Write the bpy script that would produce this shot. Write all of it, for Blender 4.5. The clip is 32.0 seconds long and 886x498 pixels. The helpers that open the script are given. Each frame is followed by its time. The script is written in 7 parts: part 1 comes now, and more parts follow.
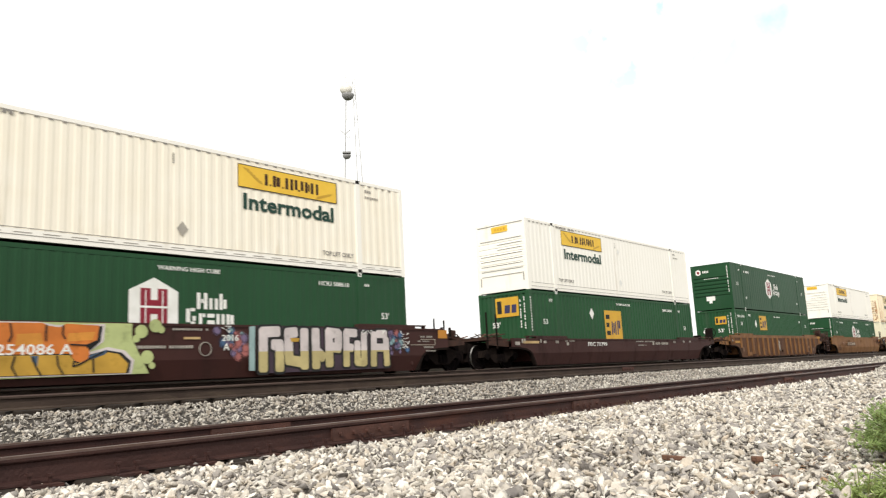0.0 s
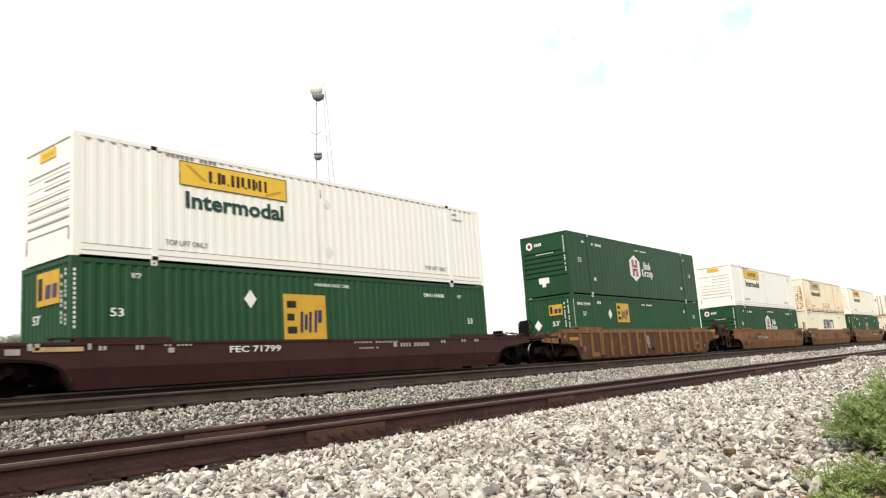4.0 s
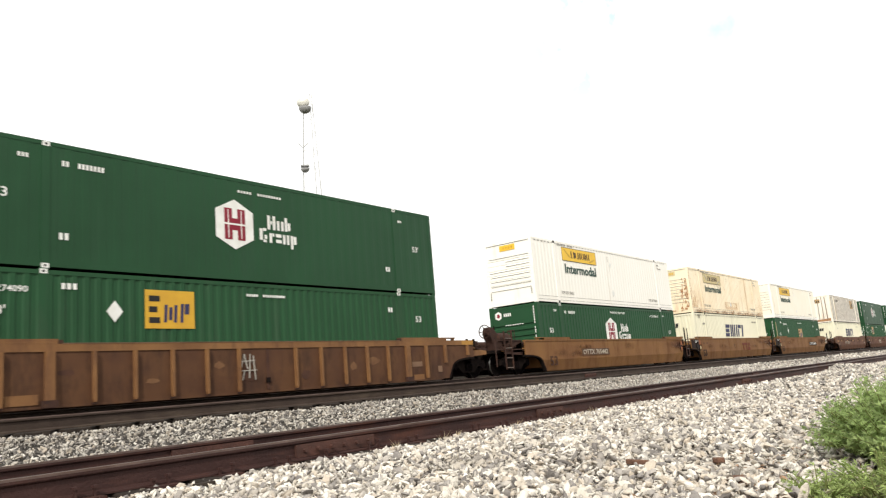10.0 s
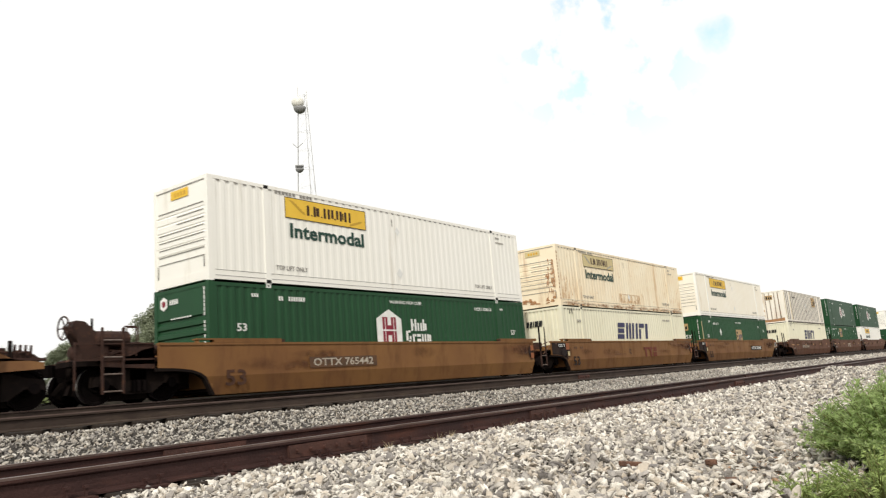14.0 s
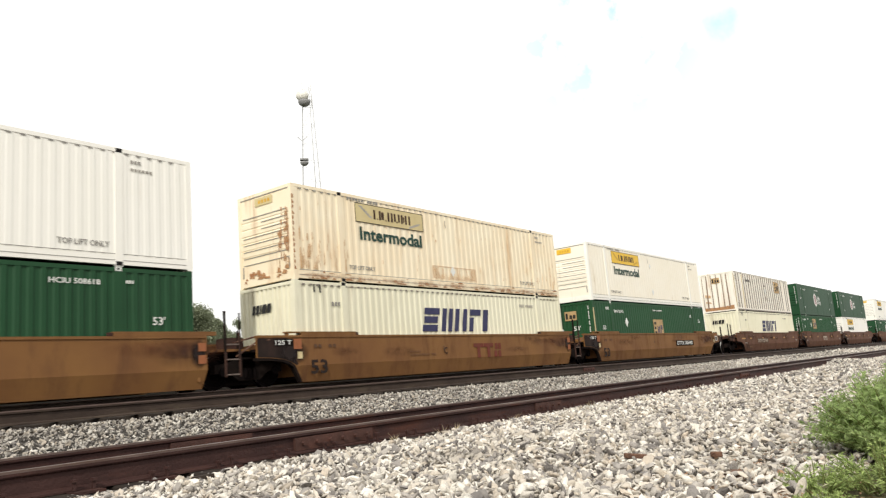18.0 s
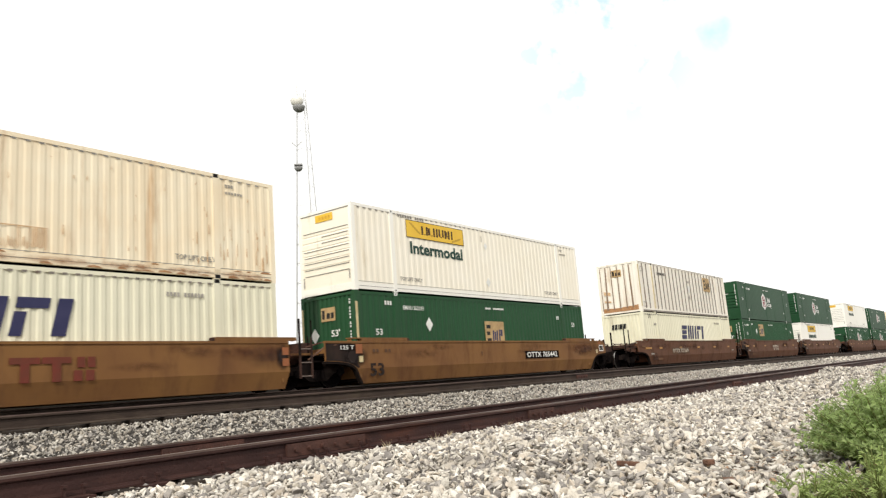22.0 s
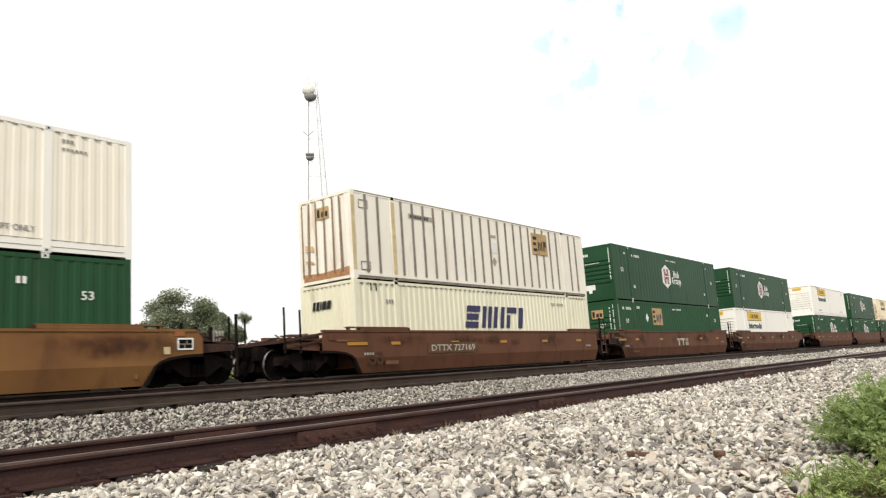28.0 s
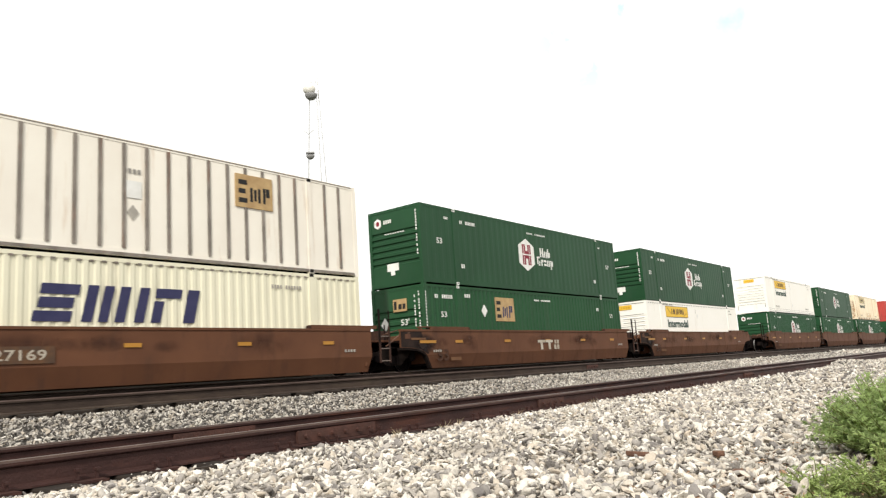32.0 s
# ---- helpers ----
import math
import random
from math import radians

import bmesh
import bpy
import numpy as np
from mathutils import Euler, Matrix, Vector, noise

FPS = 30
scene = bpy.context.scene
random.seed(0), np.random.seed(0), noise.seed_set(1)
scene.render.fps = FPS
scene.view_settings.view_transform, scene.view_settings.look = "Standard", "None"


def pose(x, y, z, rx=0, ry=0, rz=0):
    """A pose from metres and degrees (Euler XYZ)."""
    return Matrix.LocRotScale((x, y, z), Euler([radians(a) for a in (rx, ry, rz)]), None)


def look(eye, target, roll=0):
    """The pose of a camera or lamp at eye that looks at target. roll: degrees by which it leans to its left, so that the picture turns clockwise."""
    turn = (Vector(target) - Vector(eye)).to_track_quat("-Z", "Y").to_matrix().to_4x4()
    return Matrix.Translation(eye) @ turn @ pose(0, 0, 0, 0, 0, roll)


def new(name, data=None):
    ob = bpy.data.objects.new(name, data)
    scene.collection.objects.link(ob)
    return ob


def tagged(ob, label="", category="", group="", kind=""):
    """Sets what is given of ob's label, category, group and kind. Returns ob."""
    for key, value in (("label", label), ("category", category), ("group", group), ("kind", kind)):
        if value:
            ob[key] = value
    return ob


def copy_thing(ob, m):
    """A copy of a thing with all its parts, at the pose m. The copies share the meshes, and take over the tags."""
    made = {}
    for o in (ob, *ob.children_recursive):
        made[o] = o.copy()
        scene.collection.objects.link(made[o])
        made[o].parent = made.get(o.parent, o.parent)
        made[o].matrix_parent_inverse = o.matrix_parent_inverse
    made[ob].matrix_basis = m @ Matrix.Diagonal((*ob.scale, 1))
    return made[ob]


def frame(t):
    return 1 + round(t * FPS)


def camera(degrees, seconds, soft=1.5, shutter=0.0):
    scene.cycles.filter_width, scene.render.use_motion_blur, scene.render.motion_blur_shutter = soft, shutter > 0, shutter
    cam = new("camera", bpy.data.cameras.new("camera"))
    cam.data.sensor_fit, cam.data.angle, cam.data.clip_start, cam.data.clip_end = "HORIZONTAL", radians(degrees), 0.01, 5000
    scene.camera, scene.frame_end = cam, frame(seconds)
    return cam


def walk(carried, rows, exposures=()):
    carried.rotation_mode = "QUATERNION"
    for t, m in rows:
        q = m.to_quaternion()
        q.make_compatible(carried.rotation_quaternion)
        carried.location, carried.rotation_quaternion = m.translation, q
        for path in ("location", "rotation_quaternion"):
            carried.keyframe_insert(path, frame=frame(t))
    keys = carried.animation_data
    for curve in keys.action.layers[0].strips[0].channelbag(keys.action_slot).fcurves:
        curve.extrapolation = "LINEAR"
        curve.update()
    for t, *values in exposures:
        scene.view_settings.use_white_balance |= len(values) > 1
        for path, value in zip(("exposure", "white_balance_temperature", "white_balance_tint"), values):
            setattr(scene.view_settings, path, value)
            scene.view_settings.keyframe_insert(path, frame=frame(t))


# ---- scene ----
EXPO = 0.04
# camera: seconds, bearing from the track's normal, tilt, lean (degrees)
cam = camera(60.56, 32.0, soft=1.25, shutter=0.4)
EYE = Vector((0.0, 0.0, 1.0))


def aim(bearing, tilt, lean):
    b, p = radians(bearing), radians(tilt)
    way = Vector((math.sin(b) * math.cos(p), math.cos(b) * math.cos(p), math.sin(p)))
    return look(EYE, EYE + way, lean)


walk(cam, [(t, aim(b, p, r)) for t, b, p, r in (
    (0, 49.84, 9.55, -3.03), (0.5, 50.14, 9.47, -3.19), (1, 50.48, 9.44, -3.37), (1.5, 50.81, 9.40, -3.53), (2, 51.14, 9.40, -3.65),
    (2.5, 51.37, 9.39, -3.80), (3, 51.48, 9.38, -3.95), (3.5, 51.72, 9.40, -4.10), (5.5, 52.06, 9.55, -4.52), (6, 52.07, 9.70, -4.52),
    (6.5, 52.07, 9.87, -4.45), (7, 52.17, 9.93, -4.49), (7.5, 52.27, 10.02, -4.67), (8, 52.37, 10.06, -4.81), (8.5, 52.54, 10.04, -4.78),
    (9, 52.64, 10.07, -4.68), (9.5, 52.75, 10.11, -4.72), (10, 52.87, 10.19, -4.87), (10.5, 53.00, 10.26, -4.92), (11, 53.11, 10.26, -4.80),
    (11.5, 53.21, 10.30, -4.63), (12, 53.23, 10.34, -4.59), (12.5, 53.27, 10.43, -4.73), (13, 53.37, 10.42, -4.84), (13.5, 53.39, 10.33, -4.76),
    (14, 53.32, 10.23, -4.64), (14.5, 53.15, 10.07, -4.65), (16.5, 52.78, 9.61, -4.55), (17, 52.78, 9.60, -4.68), (17.5, 52.79, 9.68, -4.77),
    (18, 52.90, 9.73, -4.70), (18.5, 53.00, 9.80, -4.56), (19, 53.12, 9.85, -4.55), (19.5, 53.23, 9.89, -4.64), (20, 53.37, 9.96, -4.66),
    (20.5, 53.44, 10.00, -4.52), (21, 53.52, 10.06, -4.39), (21.5, 53.48, 10.13, -4.41), (22, 53.42, 10.17, -4.47), (22.5, 53.35, 10.12, -4.41),
    (23, 53.14, 10.10, -4.23), (23.5, 53.05, 10.09, -4.11), (24, 52.93, 10.03, -4.15), (24.5, 52.83, 10.01, -4.33), (25, 52.77, 9.98, -4.49),
    (25.5, 52.82, 9.91, -4.51), (27.5, 52.61, 9.59, -4.21), (28, 52.52, 9.46, -4.08), (28.5, 52.43, 9.35, -3.92), (29, 52.35, 9.28, -3.87),
    (29.5, 52.39, 9.21, -3.98), (30, 52.46, 9.22, -4.04), (30.5, 52.52, 9.27, -3.97), (31, 52.58, 9.33, -3.91), (31.5, 52.62, 9.34, -3.90),
    (32, 52.51, 9.40, -3.88),
)], exposures=[(t, EXPO + e) for t, e in ((0, 0.0), (2, -0.1), (3, -0.08), (6, 0.0), (10, 0.08), (11.5, 0.08), (13, -0.2), (14, -0.2), (17, -0.08), (22, -0.1), (25, -0.06), (28, -0.16), (30, 0.0), (32, 0.06))])
# ---- world and sun ----
world = bpy.data.worlds.new("sky")
scene.world = world
world.use_nodes = True
wn, wl = world.node_tree.nodes, world.node_tree.links
wn.clear()
w_out = wn.new("ShaderNodeOutputWorld")
w_bg = wn.new("ShaderNodeBackground")
w_sky = wn.new("ShaderNodeTexSky")
w_sky.sky_type, w_sky.sun_disc = "NISHITA", False
w_sky.sun_elevation, w_sky.sun_rotation = radians(38), radians(242)
w_sky.air_density, w_sky.dust_density = 1.0, 2.0
w_co = wn.new("ShaderNodeTexCoord")
w_n = wn.new("ShaderNodeTexNoise")
w_n.inputs["Scale"].default_value, w_n.inputs["Detail"].default_value, w_n.inputs["Roughness"].default_value = 21.0, 5.0, 0.55
w_r = wn.new("ShaderNodeMapRange")             # thin places of the cloud sheet
w_r.inputs["From Min"].default_value, w_r.inputs["From Max"].default_value = 0.33, 0.47
w_dot = wn.new("ShaderNodeVectorMath")
w_dot.operation = "DOT_PRODUCT"
w_dot.inputs[1].default_value = (0.8893, 0.2362, 0.3917)
w_open = wn.new("ShaderNodeMapRange")          # the sheet is thinnest in one quarter of the sky
w_open.inputs["From Min"].default_value, w_open.inputs["From Max"].default_value = 0.99938, 0.99898
w_open.inputs["To Min"].default_value = 0.25
w_dot2 = wn.new("ShaderNodeVectorMath")
w_dot2.operation = "DOT_PRODUCT"
w_dot2.inputs[1].default_value = (0.845, 0.355, 0.398)
w_open2 = wn.new("ShaderNodeMapRange")
w_open2.inputs["From Min"].default_value, w_open2.inputs["From Max"].default_value = 1.0025, 0.9885
w_edge = wn.new("ShaderNodeMath")              # frays the edge of the largest gap
w_edge.operation = "MULTIPLY_ADD"
w_edge.inputs[1].default_value = -0.0013
w_min = wn.new("ShaderNodeMath")
w_min.operation = "MINIMUM"
w_max = wn.new("ShaderNodeMath")
w_max.operation = "MAXIMUM"
w_mix = wn.new("ShaderNodeMix")
w_mix.data_type = "RGBA"
w_gain = wn.new("ShaderNodeMix")
w_gain.data_type, w_gain.blend_type = "RGBA", "MULTIPLY"
w_gain.inputs["Factor"].default_value = 1.0
w_gain.inputs[7].default_value = (4.2, 4.2, 4.2, 1)
wl.new(w_co.outputs["Generated"], w_n.inputs["Vector"])
wl.new(w_n.outputs["Fac"], w_r.inputs["Value"])
wl.new(w_co.outputs["Generated"], w_dot.inputs[0])
wl.new(w_n.outputs["Fac"], w_edge.inputs[0])
wl.new(w_dot.outputs["Value"], w_edge.inputs[2])
wl.new(w_edge.outputs["Value"], w_open.inputs["Value"])
wl.new(w_r.outputs["Result"], w_max.inputs[0])
wl.new(w_co.outputs["Generated"], w_dot2.inputs[0])
wl.new(w_dot2.outputs["Value"], w_open2.inputs["Value"])
wl.new(w_open2.outputs["Result"], w_max.inputs[1])
wl.new(w_open.outputs["Result"], w_min.inputs[0])
wl.new(w_max.outputs["Value"], w_min.inputs[1])
wl.new(w_sky.outputs["Color"], w_gain.inputs[6])
wl.new(w_gain.outputs[2], w_mix.inputs[6])
wl.new(w_min.outputs["Value"], w_mix.inputs["Factor"])
w_mix.inputs[7].default_value = (11.8, 11.7, 11.4, 1)      # bright cloud
wl.new(w_mix.outputs[2], w_bg.inputs["Color"])
w_bg.inputs["Strength"].default_value = 0.10
wl.new(w_bg.outputs["Background"], w_out.inputs["Surface"])

sun = new("sun", bpy.data.lights.new("sun", "SUN"))
sun.data.energy, sun.data.angle, sun.data.color = 3.0, radians(2.5), (1.0, 0.95, 0.86)
sun.matrix_world = look((-52, -28, 46), (0, 0, 0))
# ---- materials ----
def ramp_mix(nt, fac, a, b):
    m = nt.nodes.new("ShaderNodeMix")
    m.data_type = "RGBA"
    nt.links.new(fac, m.inputs["Factor"])
    for k, v in ((6, a), (7, b)):
        if isinstance(v, tuple):
            m.inputs[k].default_value = (*v, 1) if len(v) == 3 else v
        else:
            nt.links.new(v, m.inputs[k])
    return m.outputs[2]


def noise_fac(nt, scale, detail=4.0, lo=0.35, hi=0.65, stretch=(1, 1, 1), rough=0.55):
    co = nt.nodes.new("ShaderNodeTexCoord")
    mp = nt.nodes.new("ShaderNodeMapping")
    mp.inputs["Scale"].default_value = stretch
    n = nt.nodes.new("ShaderNodeTexNoise")
    n.inputs["Scale"].default_value, n.inputs["Detail"].default_value, n.inputs["Roughness"].default_value = scale, detail, rough
    r = nt.nodes.new("ShaderNodeMapRange")
    r.inputs["From Min"].default_value, r.inputs["From Max"].default_value = lo, hi
    nt.links.new(co.outputs["Object"], mp.inputs["Vector"])
    nt.links.new(mp.outputs["Vector"], n.inputs["Vector"])
    nt.links.new(n.outputs["Fac"], r.inputs["Value"])
    return r.outputs["Result"]


def translucent(m, share=0.35):
    """Lets a part of the light through a leaf."""
    nt = m.node_tree
    b = nt.nodes["Principled BSDF"]
    t = nt.nodes.new("ShaderNodeBsdfTranslucent")
    x = nt.nodes.new("ShaderNodeMixShader")
    x.inputs["Fac"].default_value = share
    nt.links.new(b.inputs["Base Color"].links[0].from_socket, t.inputs["Color"])
    nt.links.new(b.outputs["BSDF"], x.inputs[1])
    nt.links.new(t.outputs["BSDF"], x.inputs[2])
    nt.links.new(x.outputs["Shader"], nt.nodes["Material Output"].inputs["Surface"])
    return m


def surface(name, base, alt=None, scale=1.5, grime=None, amount=0.5, streak=(1, 1, 1), rough=0.55, metal=0.0, bump=0.0, bump_scale=60.0, fine=None, per_piece=0.0, matt=False):
    """Painted or natural surface: base and alt mixed by broad noise, grime laid on by a second one, fine grain and bump."""
    m = bpy.data.materials.new(name)
    m.use_nodes = True
    nt = m.node_tree
    b = nt.nodes["Principled BSDF"]
    b.inputs["Metallic"].default_value = metal
    b.inputs["Specular IOR Level"].default_value = 0.22
    if matt:
        b.inputs["Specular IOR Level"].default_value = 0.02
    alt = alt or tuple(c * 0.86 for c in base)
    col = ramp_mix(nt, noise_fac(nt, scale), base, alt)
    if fine:
        col = ramp_mix(nt, noise_fac(nt, bump_scale * 0.6, 2.0, 0.4, 0.7), col, fine)
    if grime:
        g = noise_fac(nt, scale * 2.3, 6.0, 0.62 - 0.22 * amount, 0.80 - 0.1 * amount, streak, 0.65)
        col = ramp_mix(nt, g, col, grime)
        rr = nt.nodes.new("ShaderNodeMapRange")
        rr.inputs["To Min"].default_value, rr.inputs["To Max"].default_value = rough, min(1.0, rough + 0.3)
        nt.links.new(g, rr.inputs["Value"])
        nt.links.new(rr.outputs["Result"], b.inputs["Roughness"])
    else:
        b.inputs["Roughness"].default_value = rough
    if per_piece:
        geo = nt.nodes.new("ShaderNodeNewGeometry")
        v = nt.nodes.new("ShaderNodeMapRange")
        v.inputs["To Min"].default_value, v.inputs["To Max"].default_value = 1 - per_piece, 1 + per_piece
        nt.links.new(geo.outputs["Random Per Island"], v.inputs["Value"])
        h = nt.nodes.new("ShaderNodeHueSaturation")
        nt.links.new(v.outputs["Result"], h.inputs["Value"])
        nt.links.new(col, h.inputs["Color"])
        col = h.outputs["Color"]
    nt.links.new(col, b.inputs["Base Color"])
    if bump:
        bp = nt.nodes.new("ShaderNodeBump")
        bp.inputs["Strength"].default_value, bp.inputs["Distance"].default_value = bump, 0.02
        nt.links.new(noise_fac(nt, bump_scale, 5.0, 0.2, 0.8), bp.inputs["Height"])
        nt.links.new(bp.outputs["Normal"], b.inputs["Normal"])
    return m


def misty(name, base, alt, strength=0.9, grain=7.0, ragged=0.9):
    """Spray mist or a stain that thins out towards the edge of its patch and breaks up in spots."""
    m = surface(name, base, alt, 3.0, rough=0.75)
    nt = m.node_tree
    co = nt.nodes.new("ShaderNodeTexCoord")
    flatten = nt.nodes.new("ShaderNodeVectorMath")
    flatten.operation = "MULTIPLY_ADD"
    flatten.inputs[1].default_value, flatten.inputs[2].default_value = (2, 0, 2), (-1, 0, -1)
    far = nt.nodes.new("ShaderNodeVectorMath")
    far.operation = "LENGTH"
    nt.links.new(co.outputs["Generated"], flatten.inputs[0])
    nt.links.new(flatten.outputs["Vector"], far.inputs[0])
    fade = nt.nodes.new("ShaderNodeMapRange")
    fade.inputs["From Min"].default_value, fade.inputs["From Max"].default_value = 1.0, 0.25
    nt.links.new(far.outputs["Value"], fade.inputs["Value"])
    spots = nt.nodes.new("ShaderNodeMath")
    spots.operation = "MULTIPLY_ADD"
    nt.links.new(noise_fac(nt, grain, 5.0, 0.3, 0.7), spots.inputs[0])
    spots.inputs[1].default_value, spots.inputs[2].default_value = ragged, 1 - ragged
    k = nt.nodes.new("ShaderNodeMath")
    k.operation = "MULTIPLY"
    nt.links.new(fade.outputs["Result"], k.inputs[0])
    nt.links.new(spots.outputs["Value"], k.inputs[1])
    cap = nt.nodes.new("ShaderNodeMath")
    cap.operation, cap.use_clamp = "MULTIPLY", True
    cap.inputs[1].default_value = strength * 1.6
    nt.links.new(k.outputs["Value"], cap.inputs[0])
    clear = nt.nodes.new("ShaderNodeBsdfTransparent")
    mix = nt.nodes.new("ShaderNodeMixShader")
    nt.links.new(cap.outputs["Value"], mix.inputs["Fac"])
    nt.links.new(clear.outputs["BSDF"], mix.inputs[1])
    nt.links.new(nt.nodes["Principled BSDF"].outputs["BSDF"], mix.inputs[2])
    nt.links.new(mix.outputs["Shader"], nt.nodes["Material Output"].inputs["Surface"])
    return m


